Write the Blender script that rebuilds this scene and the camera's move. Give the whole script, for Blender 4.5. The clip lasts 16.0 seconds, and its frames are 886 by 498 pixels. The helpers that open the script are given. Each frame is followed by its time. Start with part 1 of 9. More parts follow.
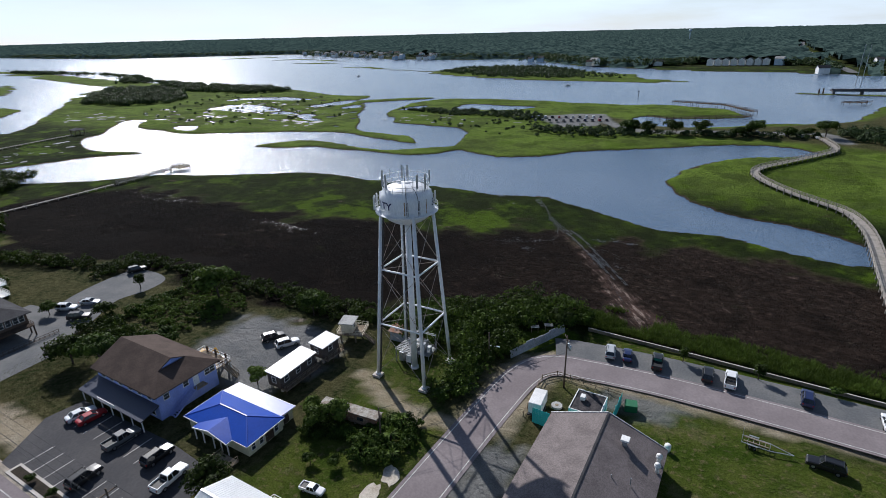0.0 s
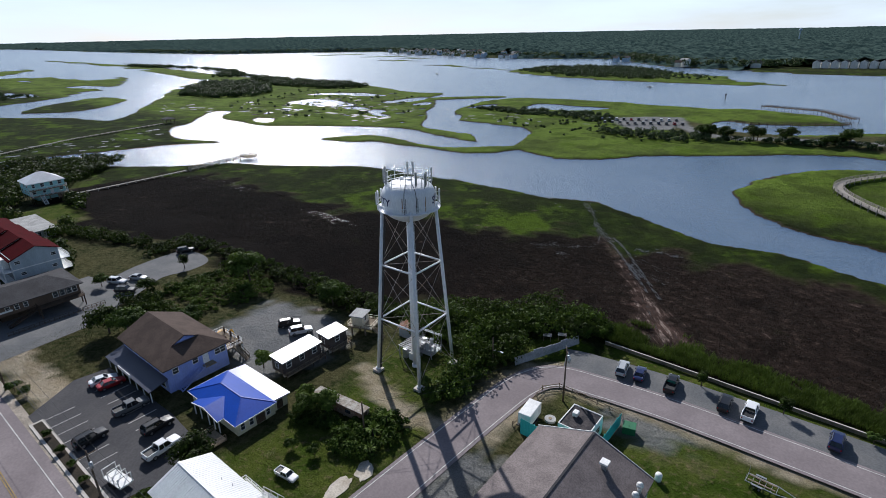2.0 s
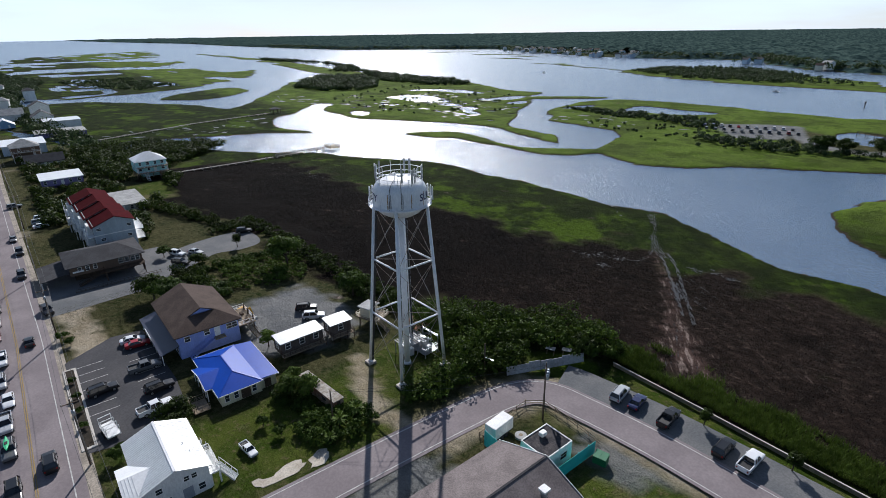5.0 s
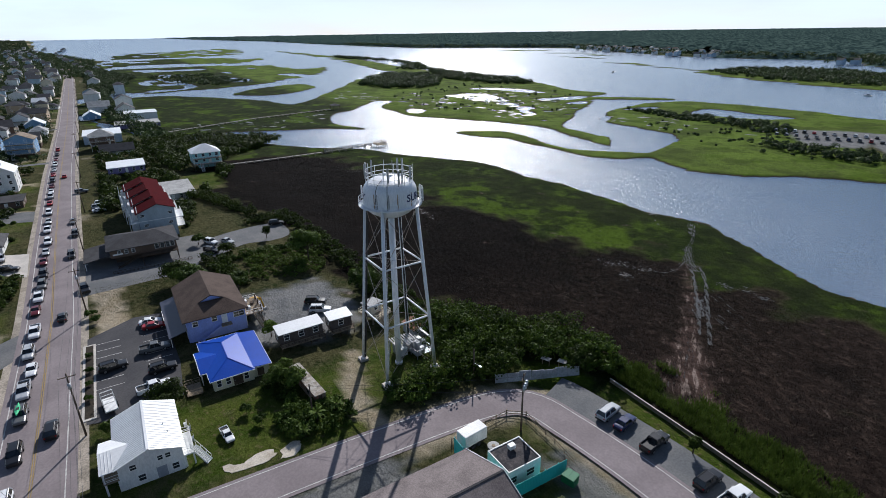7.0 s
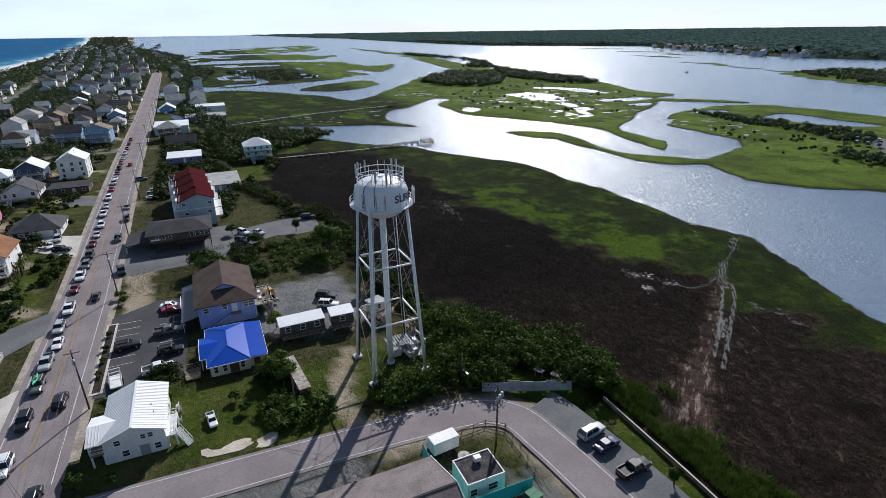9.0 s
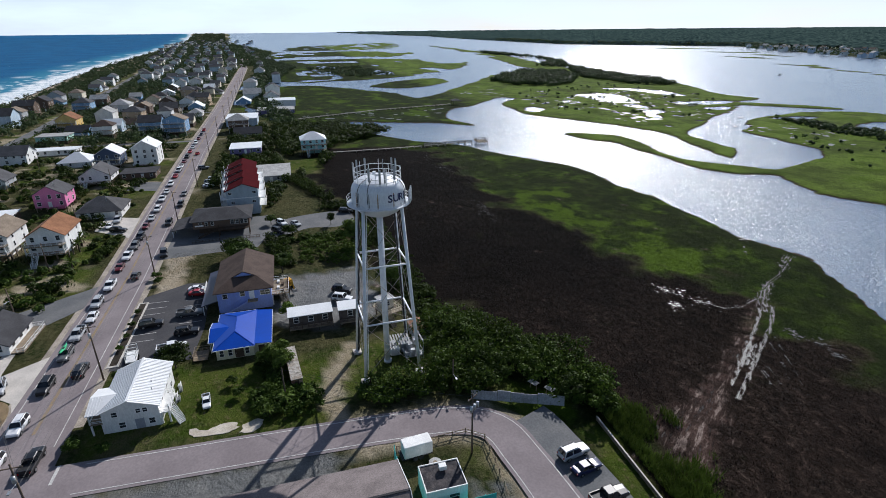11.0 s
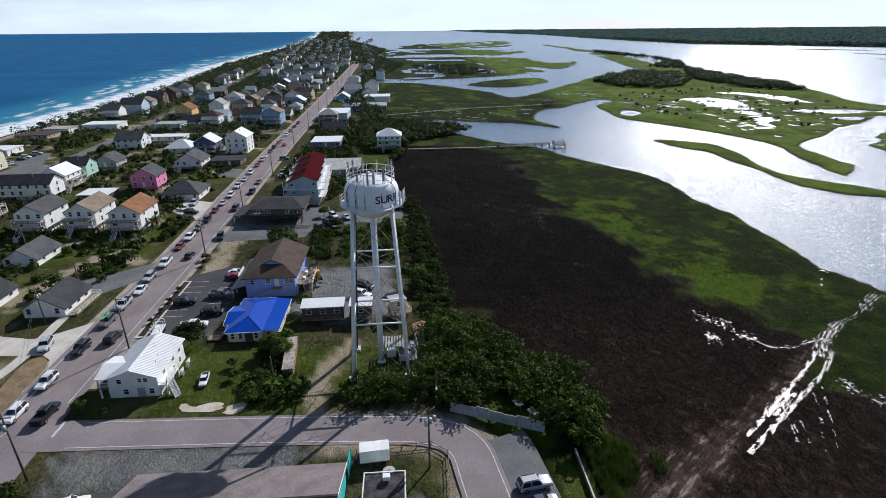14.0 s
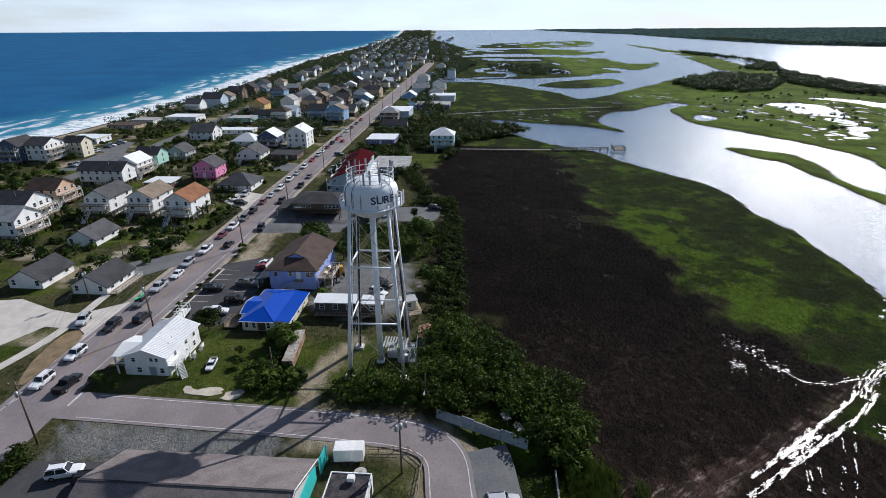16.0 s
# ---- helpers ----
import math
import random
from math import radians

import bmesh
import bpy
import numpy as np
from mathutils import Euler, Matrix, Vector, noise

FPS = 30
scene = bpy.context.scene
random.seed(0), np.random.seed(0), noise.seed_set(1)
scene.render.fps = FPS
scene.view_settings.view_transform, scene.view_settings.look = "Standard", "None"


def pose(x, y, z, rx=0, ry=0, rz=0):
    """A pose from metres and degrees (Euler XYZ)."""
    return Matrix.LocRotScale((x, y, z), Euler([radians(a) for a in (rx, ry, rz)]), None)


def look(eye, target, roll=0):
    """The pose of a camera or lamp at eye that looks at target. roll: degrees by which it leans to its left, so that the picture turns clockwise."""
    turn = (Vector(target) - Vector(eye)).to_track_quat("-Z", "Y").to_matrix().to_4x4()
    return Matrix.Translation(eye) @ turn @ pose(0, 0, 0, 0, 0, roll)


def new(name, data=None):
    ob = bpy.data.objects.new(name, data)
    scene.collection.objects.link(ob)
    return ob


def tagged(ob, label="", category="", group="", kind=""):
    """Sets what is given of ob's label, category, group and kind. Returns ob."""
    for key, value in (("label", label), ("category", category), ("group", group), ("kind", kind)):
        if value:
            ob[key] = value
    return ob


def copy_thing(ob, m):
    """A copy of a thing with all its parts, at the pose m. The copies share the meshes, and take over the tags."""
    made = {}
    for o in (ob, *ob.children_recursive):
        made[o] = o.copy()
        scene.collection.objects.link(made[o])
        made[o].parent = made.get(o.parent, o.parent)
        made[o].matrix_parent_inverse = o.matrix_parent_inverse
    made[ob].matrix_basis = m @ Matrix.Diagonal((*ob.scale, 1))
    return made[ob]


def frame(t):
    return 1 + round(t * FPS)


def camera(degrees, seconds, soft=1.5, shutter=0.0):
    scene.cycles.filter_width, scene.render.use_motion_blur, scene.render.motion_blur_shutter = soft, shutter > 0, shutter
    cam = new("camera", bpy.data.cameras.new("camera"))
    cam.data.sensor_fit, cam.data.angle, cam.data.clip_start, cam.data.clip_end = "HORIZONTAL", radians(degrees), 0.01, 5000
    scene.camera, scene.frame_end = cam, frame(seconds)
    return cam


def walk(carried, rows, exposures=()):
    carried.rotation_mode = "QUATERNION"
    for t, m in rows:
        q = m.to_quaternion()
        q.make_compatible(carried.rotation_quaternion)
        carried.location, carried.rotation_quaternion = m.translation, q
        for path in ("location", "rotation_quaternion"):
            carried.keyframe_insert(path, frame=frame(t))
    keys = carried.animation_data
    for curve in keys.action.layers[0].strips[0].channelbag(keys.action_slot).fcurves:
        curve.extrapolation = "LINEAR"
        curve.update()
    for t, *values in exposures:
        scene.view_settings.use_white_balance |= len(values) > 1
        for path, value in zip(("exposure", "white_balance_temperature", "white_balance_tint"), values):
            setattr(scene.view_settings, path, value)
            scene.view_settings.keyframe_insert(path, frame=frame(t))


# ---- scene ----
EXPOSURE = 0.08
cam = camera(79.63, 16.0, soft=0.25)
# seconds, x, y, z, yaw, pitch, roll of the drone
ROWS = [
    (0.0, 0.00, 0.00, 61.00, 29.96, -22.19, 1.31),
    (0.5, 2.52, 2.01, 60.83, 32.27, -22.18, 1.27),
    (1.0, 5.03, 4.05, 60.66, 34.56, -22.16, 1.21),
    (1.5, 7.51, 6.20, 60.50, 36.75, -22.15, 1.14),
    (2.0, 9.95, 8.44, 60.33, 38.79, -22.16, 1.06),
    (2.5, 12.30, 10.76, 60.18, 40.78, -22.17, 0.99),
    (3.0, 14.56, 13.12, 60.04, 42.87, -22.18, 0.93),
    (3.5, 16.76, 15.55, 59.92, 45.00, -22.19, 0.88),
    (4.0, 18.94, 18.06, 59.81, 47.04, -22.19, 0.82),
    (6.5, 28.20, 31.90, 59.77, 56.55, -22.21, 0.77),
    (7.0, 29.66, 34.78, 59.83, 58.42, -22.25, 0.77),
    (7.5, 31.01, 37.70, 59.90, 60.30, -22.28, 0.77),
    (8.0, 32.24, 40.67, 59.99, 62.14, -22.30, 0.76),
    (8.5, 33.38, 43.67, 60.06, 64.03, -22.35, 0.74),
    (9.0, 34.46, 46.75, 60.13, 65.87, -22.39, 0.69),
    (11.5, 37.92, 62.59, 60.15, 76.08, -22.53, 0.46),
    (12.0, 38.18, 65.75, 60.16, 77.94, -22.56, 0.48),
    (12.5, 38.36, 68.98, 60.18, 79.73, -22.57, 0.48),
    (13.0, 38.43, 72.22, 60.20, 81.64, -22.58, 0.46),
    (13.5, 38.37, 75.44, 60.24, 83.73, -22.57, 0.45),
    (14.0, 38.19, 78.65, 60.28, 85.87, -22.56, 0.42),
    (14.5, 37.91, 81.83, 60.32, 88.03, -22.55, 0.40),
    (15.0, 37.55, 84.99, 60.37, 90.15, -22.56, 0.38),
    (15.5, 37.10, 88.15, 60.42, 92.18, -22.58, 0.35),
    (16.0, 36.59, 91.34, 60.49, 94.16, -22.60, 0.32),
]
walk(cam, [(t, pose(x, y, z, 90 + pitch, roll, yaw)) for t, x, y, z, yaw, pitch, roll in ROWS], [(0.0, EXPOSURE, 6020, 13), (16.0, EXPOSURE, 6020, 13)])

# ---- sky and sun ----
SUN_DIR = Vector((-1.19, 0.875, 1.0)).normalized()          # towards the sun
SUN_EL = math.asin(SUN_DIR.z)
world = bpy.data.worlds.new("sky")
scene.world = world
world.use_nodes = True
wn, wl = world.node_tree.nodes, world.node_tree.links
wn.clear()
sky = wn.new("ShaderNodeTexSky")
sky.sky_type, sky.sun_disc = "NISHITA", False
sky.sun_elevation, sky.sun_rotation = SUN_EL, math.atan2(SUN_DIR.x, SUN_DIR.y)
sky.air_density, sky.dust_density, sky.ozone_density, sky.altitude = 1.0, 0.25, 2.0, 20
wtc = wn.new("ShaderNodeTexCoord")
wmap = wn.new("ShaderNodeMapping")
wmap.inputs["Scale"].default_value = (1.6, 1.6, 9.0)
wno = wn.new("ShaderNodeTexNoise")
wno.inputs["Scale"].default_value, wno.inputs["Detail"].default_value, wno.inputs["Roughness"].default_value = 1.5, 7, 0.55
wramp = wn.new("ShaderNodeValToRGB")
wramp.color_ramp.elements[0].position, wramp.color_ramp.elements[1].position = 0.36, 0.66
wramp.color_ramp.elements[0].color, wramp.color_ramp.elements[1].color = (0.45, 0.45, 0.45, 1), (0.97, 0.97, 0.97, 1)
wmix = wn.new("ShaderNodeMixRGB")
wmix.inputs[2].default_value = (12.9, 15.0, 16.8, 1)             # thin bright cloud veil
wbg = wn.new("ShaderNodeBackground")
wbg.inputs["Strength"].default_value = 0.066
wout = wn.new("ShaderNodeOutputWorld")
wl.new(wtc.outputs["Generated"], wmap.inputs["Vector"])
wl.new(wmap.outputs["Vector"], wno.inputs["Vector"])
wl.new(wno.outputs["Fac"], wramp.inputs["Fac"])
wsep = wn.new("ShaderNodeSeparateXYZ")
wl.new(wtc.outputs["Generated"], wsep.inputs["Vector"])
wlow = wn.new("ShaderNodeMapRange")                          # the veil is thick near the horizon and thins out upwards
wlow.interpolation_type = "SMOOTHSTEP"
wlow.inputs["From Min"].default_value, wlow.inputs["From Max"].default_value = 0.06, 0.54
wlow.inputs["To Min"].default_value, wlow.inputs["To Max"].default_value = 1.0, 0.08
wl.new(wsep.outputs["Z"], wlow.inputs["Value"])
wmul = wn.new("ShaderNodeMath")
wmul.operation = "MULTIPLY"
wl.new(wramp.outputs["Color"], wmul.inputs[0])
wl.new(wlow.outputs["Result"], wmul.inputs[1])
wdot = wn.new("ShaderNodeVectorMath")                         # and brightest towards the sun, thin behind
wdot.operation = "DOT_PRODUCT"
wdot.inputs[1].default_value = Vector((SUN_DIR.x, SUN_DIR.y, 0)).normalized()
wl.new(wtc.outputs["Generated"], wdot.inputs[0])
wside = wn.new("ShaderNodeMapRange")
wside.interpolation_type = "SMOOTHSTEP"
wside.inputs["From Min"].default_value, wside.inputs["From Max"].default_value = -0.7, 0.45
wside.inputs["To Min"].default_value, wside.inputs["To Max"].default_value = 0.12, 1.0
wl.new(wdot.outputs["Value"], wside.inputs["Value"])
wmul_2 = wn.new("ShaderNodeMath")
wmul_2.operation = "MULTIPLY"
wl.new(wmul.outputs["Value"], wmul_2.inputs[0])
wl.new(wside.outputs["Result"], wmul_2.inputs[1])
wl.new(wmul_2.outputs["Value"], wmix.inputs[0])
wl.new(sky.outputs["Color"], wmix.inputs[1])
wl.new(wmix.outputs["Color"], wbg.inputs["Color"])
wl.new(wbg.outputs["Background"], wout.inputs["Surface"])

sun_data = bpy.data.lights.new("sun", "SUN")
sun_data.energy, sun_data.angle, sun_data.color = 5.0, radians(0.6), (1.0, 0.95, 0.87)
sun = new("sun", sun_data)
sun.matrix_world = look(SUN_DIR * 300, (0, 0, 0))

# ---- materials ----
def nodes_of(name):
    m = bpy.data.materials.new(name)
    m.use_nodes = True
    return m, m.node_tree.nodes, m.node_tree.links, m.node_tree.nodes["Principled BSDF"]


def noise_node(n, l, vec, scale, detail=4, rough=0.55):
    t = n.new("ShaderNodeTexNoise")
    t.inputs["Scale"].default_value, t.inputs["Detail"].default_value, t.inputs["Roughness"].default_value = scale, detail, rough
    l.new(vec, t.inputs["Vector"])
    return t.outputs["Fac"]


def ramp_node(n, l, fac, a, b):
    t = n.new("ShaderNodeMapRange")
    t.inputs["From Min"].default_value, t.inputs["From Max"].default_value = a, b
    t.interpolation_type = "SMOOTHSTEP"
    l.new(fac, t.inputs["Value"])
    return t.outputs["Result"]


def mix_node(n, l, fac, a, b, mode="MIX"):
    t = n.new("ShaderNodeMixRGB")
    t.blend_type = mode
    for sock, v in zip(t.inputs, (fac, a, b)):
        if isinstance(v, (int, float)):
            sock.default_value = v
        elif isinstance(v, tuple):
            sock.default_value = (*v, 1) if len(v) == 3 else v
        else:
            l.new(v, sock)
    return t.outputs["Color"]


def math_node(n, l, op, a, b=0.0):
    t = n.new("ShaderNodeMath")
    t.operation = op
    for sock, v in zip(t.inputs, (a, b)):
        if isinstance(v, (int, float)):
            sock.default_value = v
        else:
            l.new(v, sock)
    return t.outputs["Value"]


def bump_node(n, l, height, strength, distance, bsdf):
    t = n.new("ShaderNodeBump")
    t.inputs["Strength"].default_value, t.inputs["Distance"].default_value = strength, distance
    l.new(height, t.inputs["Height"])
    l.new(t.outputs["Normal"], bsdf.inputs["Normal"])
    return t


MATS = {}


def mat(name, c1, c2=None, rough=0.75, metal=0.0, scale=0.6, fine=6.0, vary=0.25, bump=0.15, dist=0.03, spec=0.4, rand=0.0, streak=None):
    """A painted, stained or weathered surface: c1 to c2 in large blotches, finer grain over it, a little relief."""
    if name in MATS:
        return MATS[name]
    m, n, l, b = nodes_of(name)
    c2 = c2 or tuple(v * 0.8 for v in c1)
    tc = n.new("ShaderNodeTexCoord").outputs["Object"]
    if streak:
        mp = n.new("ShaderNodeMapping")
        mp.inputs["Scale"].default_value = streak
        l.new(tc, mp.inputs["Vector"])
        tc = mp.outputs["Vector"]
    big = ramp_node(n, l, noise_node(n, l, tc, scale), 0.35, 0.68)
    small = noise_node(n, l, tc, fine, 5, 0.65)
    col = mix_node(n, l, big, c1, c2)
    grain = ramp_node(n, l, small, 0.3, 0.7)
    g = mix_node(n, l, grain, (1 - vary,) * 3, (1 + vary * 0.5,) * 3)
    col = mix_node(n, l, 1.0, col, g, "MULTIPLY")
    if rand:
        oi = n.new("ShaderNodeObjectInfo").outputs["Random"]
        k = ramp_node(n, l, oi, 0, 1)
        col = mix_node(n, l, 1.0, col, mix_node(n, l, k, (1 - rand,) * 3, (1 + rand,) * 3), "MULTIPLY")
    l.new(col, b.inputs["Base Color"])
    b.inputs["Metallic"].default_value = metal
    l.new(math_node(n, l, "MULTIPLY_ADD", small, 0.2), b.inputs["Roughness"])
    mr = b.inputs["Roughness"].links[0].from_node
    mr.inputs[2].default_value = rough - 0.1
    b.inputs["Specular IOR Level"].default_value = spec if rough < 0.7 else spec * 0.3
    if bump:
        bump_node(n, l, small, bump, dist, b)
    MATS[name] = m
    return m


def glass_mat(name, tint=(0.03, 0.035, 0.04), rough=0.06):
    if name in MATS:
        return MATS[name]
    m, n, l, b = nodes_of(name)
    tc = n.new("ShaderNodeTexCoord").outputs["Object"]
    col = mix_node(n, l, ramp_node(n, l, noise_node(n, l, tc, 0.8), 0.4, 0.65), tint, tuple(v * 1.8 for v in tint))
    l.new(col, b.inputs["Base Color"])
    b.inputs["Roughness"].default_value = rough
    b.inputs["Specular IOR Level"].default_value = 0.6
    MATS[name] = m
    return m


def leaf_mat(name, c1, c2, sun_c=0.25):
    """Foliage: colour varies from clump to clump, and a little light comes through."""
    m, n, l, b = nodes_of(name)
    geo = n.new("ShaderNodeNewGeometry")
    tone = ramp_node(n, l, noise_node(n, l, geo.outputs["Position"], 0.75, 3), 0.36, 0.64)
    k = math_node(n, l, "ADD", math_node(n, l, "MULTIPLY", geo.outputs["Random Per Island"], 0.4), math_node(n, l, "MULTIPLY", tone, 0.6))
    col = mix_node(n, l, k, c1, c2)
    pos = noise_node(n, l, geo.outputs["Position"], 0.12, 3)
    col = mix_node(n, l, 1.0, col, mix_node(n, l, ramp_node(n, l, pos, 0.3, 0.7), (0.72, 0.72, 0.72), (1.2, 1.2, 1.1)), "MULTIPLY")
    l.new(col, b.inputs["Base Color"])
    b.inputs["Roughness"].default_value = 0.6
    b.inputs["Specular IOR Level"].default_value = 0.08
    tr = n.new("ShaderNodeBsdfTranslucent")
    l.new(col, tr.inputs["Color"])
    mx = n.new("ShaderNodeMixShader")
    mx.inputs["Fac"].default_value = sun_c
    out = n["Material Output"]
    l.new(b.outputs["BSDF"], mx.inputs[1])
    l.new(tr.outputs["BSDF"], mx.inputs[2])
    l.new(mx.outputs["Shader"], out.inputs["Surface"])
    MATS[name] = m
    return m

# ---- plan of the land: shore lines as short runs of control points ----
def smooth(points, steps=4, closed=True):
    """A rounded line through the control points."""
    p = np.array(points, float)
    n = len(p)
    out = []
    for i in range(n if closed else n - 1):
        a, b, c, d = (p[(i + k) % n] if closed else p[min(max(i + k, 0), n - 1)] for k in (-1, 0, 1, 2))
        for s in range(steps):
            t = s / steps
            out.append(0.5 * (2 * b + (c - a) * t + (2 * a - 5 * b + 4 * c - d) * t ** 2 + (3 * b - a - 3 * c + d) * t ** 3))
    if not closed:
        out.append(p[-1])
    return np.array(out)


def inside(poly, X, Y, reach=40.0):
    """Metres from the edge of a closed outline: positive within, negative outside, cut off at reach."""
    poly = np.asarray(poly, float)
    res = np.full(X.shape, -reach)
    lo, hi = poly.min(0) - reach, poly.max(0) + reach
    pick = np.where((X > lo[0]) & (X < hi[0]) & (Y > lo[1]) & (Y < hi[1]))[0]
    for part_ in np.array_split(pick, max(1, len(pick) // 20000)):
        if not len(part_):
            continue
        x, y = X[part_], Y[part_]
        d2, odd = np.full(x.shape, 1e12), np.zeros(x.shape, bool)
        for (ax, ay), (bx, by) in zip(poly, np.roll(poly, -1, 0)):
            ex, ey = bx - ax, by - ay
            t = np.clip(((x - ax) * ex + (y - ay) * ey) / (ex * ex + ey * ey + 1e-9), 0, 1)
            d2 = np.minimum(d2, (x - ax - t * ex) ** 2 + (y - ay - t * ey) ** 2)
            if ay != by:
                odd ^= ((ay > y) != (by > y)) & (x < (bx - ax) * (y - ay) / (by - ay) + ax)
        d = np.sqrt(d2)
        res[part_] = np.where(odd, np.minimum(d, reach), -np.minimum(d, reach))
    return res


def along(line, X, Y, reach=40.0):
    """Metres to an open line, cut off at reach."""
    line = np.asarray(line, float)
    res = np.full(X.shape, reach)
    lo, hi = line.min(0) - reach, line.max(0) + reach
    pick = np.where((X > lo[0]) & (X < hi[0]) & (Y > lo[1]) & (Y < hi[1]))[0]
    x, y = X[pick], Y[pick]
    d2 = np.full(x.shape, reach ** 2)
    for (ax, ay), (bx, by) in zip(line[:-1], line[1:]):
        ex, ey = bx - ax, by - ay
        t = np.clip(((x - ax) * ex + (y - ay) * ey) / (ex * ex + ey * ey + 1e-9), 0, 1)
        d2 = np.minimum(d2, (x - ax - t * ex) ** 2 + (y - ay - t * ey) ** 2)
    res[pick] = np.sqrt(d2)
    return res


_w = np.random.RandomState(7)
_waves = [(_w.uniform(0, 2 * math.pi), _w.uniform(0, 2 * math.pi), _w.uniform(0.7, 1.4)) for _ in range(24)]


def ripple(X, Y, size, k=0, n=8):
    """Smooth random field, about -1 to 1, with features of that size."""
    out = np.zeros(np.shape(X))
    for a, ph, f in _waves[k:k + n]:
        w = 2 * math.pi / size * f
        out = out + np.sin(w * (X * math.cos(a) + Y * math.sin(a)) + ph + 1.3 * np.sin(w * 0.37 * (X * math.sin(a) - Y * math.cos(a)) + 2 * ph))
    return out / math.sqrt(n / 2) * 0.7


def rise(X, Y):
    """Far out the sheets lift a little, so that they meet the sky at the horizon."""
    r = np.hypot(X, Y)
    return np.clip((r - 2300) / 2500, 0, 1) ** 2 * 42


OCEAN = [(-4900, -610), (-3600, -470), (-2215, -350), (-1722, -330), (-916, -258), (-570, -206), (-427, -192), (-297, -190), (-150, -198), (100, -215), (900, -270), (4900, -500)]
SOUND_WEST = [(-4900, -330), (-3200, -200), (-2300, -90), (-1700, 60), (-1400, 0), (-1100, 30), (-900, 40), (-720, 50), (-640, 0), (-500, 10), (-400, 40), (-346, 66)]
SOUND_MID = [(-341, 72), (-328, 88), (-287, 119), (-263, 136), (-250, 152), (-229, 162), (-202, 177), (-186, 187), (-168, 190), (-150, 188), (-134, 192), (-120, 193), (-104, 195), (-86, 192), (-69, 197), (-50, 192), (-34, 184), (-21, 178), (-6, 181), (13, 176), (26, 172), (36, 174), (60, 172), (64, 178), (36, 186)]
SOUND_POINT = [(30, 191), (14, 200), (-3, 206), (-22, 222), (-30, 244), (-21, 275), (-8, 301), (9, 312), (28, 322), (29, 332), (19, 340), (3, 342), (-22, 329), (-61, 298), (-80, 287), (-95, 269), (-108, 258), (-119, 255), (-144, 263)]
SPIT = [(-152, 250), (-174, 239), (-204, 239), (-229, 238), (-240, 227), (-258, 224), (-266, 226), (-251, 249), (-232, 253), (-205, 249), (-179, 250), (-163, 260), (-152, 273)]
BAY = [(-158, 290), (-163, 306), (-168, 319), (-182, 329), (-196, 329), (-222, 333), (-237, 332), (-249, 350), (-265, 363), (-277, 388), (-282, 412), (-286, 446), (-275, 480), (-245, 486), (-213, 494), (-156, 492), (-102, 489), (-80, 500), (-61, 499), (-24, 485), (-8, 460), (-6, 449), (-54, 421), (-63, 428), (-76, 428), (-79, 410), (-71, 391), (-56, 382), (-35, 388), (-12, 404), (5, 420), (21, 428), (50, 440), (70, 500), (92, 560), (150, 600), (400, 640), (4900, 600)]
MAIN = np.vstack([OCEAN[::-1], SOUND_WEST, smooth(SOUND_MID, 3, False), smooth(SOUND_POINT, 3, False), smooth(SPIT, 3, False), smooth(BAY, 3, False)])
BIG_ISLAND = smooth([(-345, 60), (-355, 74), (-354, 104), (-339, 132), (-326, 164), (-310, 182), (-346, 173), (-371, 180), (-398, 196), (-406, 210), (-430, 232), (-452, 255), (-440, 265), (-415, 241), (-388, 236), (-350, 235), (-329, 243), (-305, 259), (-273, 275), (-244, 281), (-213, 276), (-188, 269), (-176, 270), (-181, 279), (-193, 289), (-223, 292), (-245, 300), (-262, 326), (-285, 352), (-300, 378), (-327, 417), (-353, 439), (-366, 478), (-407, 468), (-460, 490)], 3, False)
RIDGE = smooth([(-546, 510), (-656, 505), (-756, 508), (-1039, 550), (-1383, 609), (-1682, 622), (-2299, 640), (-2000, 600), (-1458, 555), (-1100, 500), (-872, 450), (-825, 455), (-741, 369), (-672, 321), (-568, 254), (-493, 198), (-478, 179), (-518, 170), (-571, 140), (-622, 104), (-645, 60), (-600, -10)], 3, False)
ISLAND = np.vstack([BIG_ISLAND, RIDGE])
ISLE = smooth([(-602, 155), (-573, 180), (-582, 213), (-612, 245), (-668, 262), (-684, 235), (-655, 190), (-630, 165)])
FLATS = smooth([(-684, 70), (-690, 118), (-708, 192), (-756, 251), (-872, 350), (-1022, 413), (-1010, 350), (-1187, 335), (-1255, 200), (-1255, 60), (-1000, 0), (-800, 20)])
FLATS_2 = smooth([(-1290, 30), (-1366, 92), (-1388, 182), (-1323, 264), (-1334, 333), (-1461, 406), (-1621, 378), (-1721, 264), (-1690, 135), (-1500, 20)])
FLATS_3 = smooth([(-1830, 60), (-1800, 260), (-1900, 420), (-2200, 520), (-2700, 560), (-2500, 300), (-2300, 120)])
TREE_ISLAND = smooth([(-486, 794), (-483, 900), (-419, 960), (-331, 965), (-220, 853), (-167, 842), (-138, 768), (-77, 728), (-125, 703), (-178, 696), (-254, 701), (-347, 724), (-430, 755)])
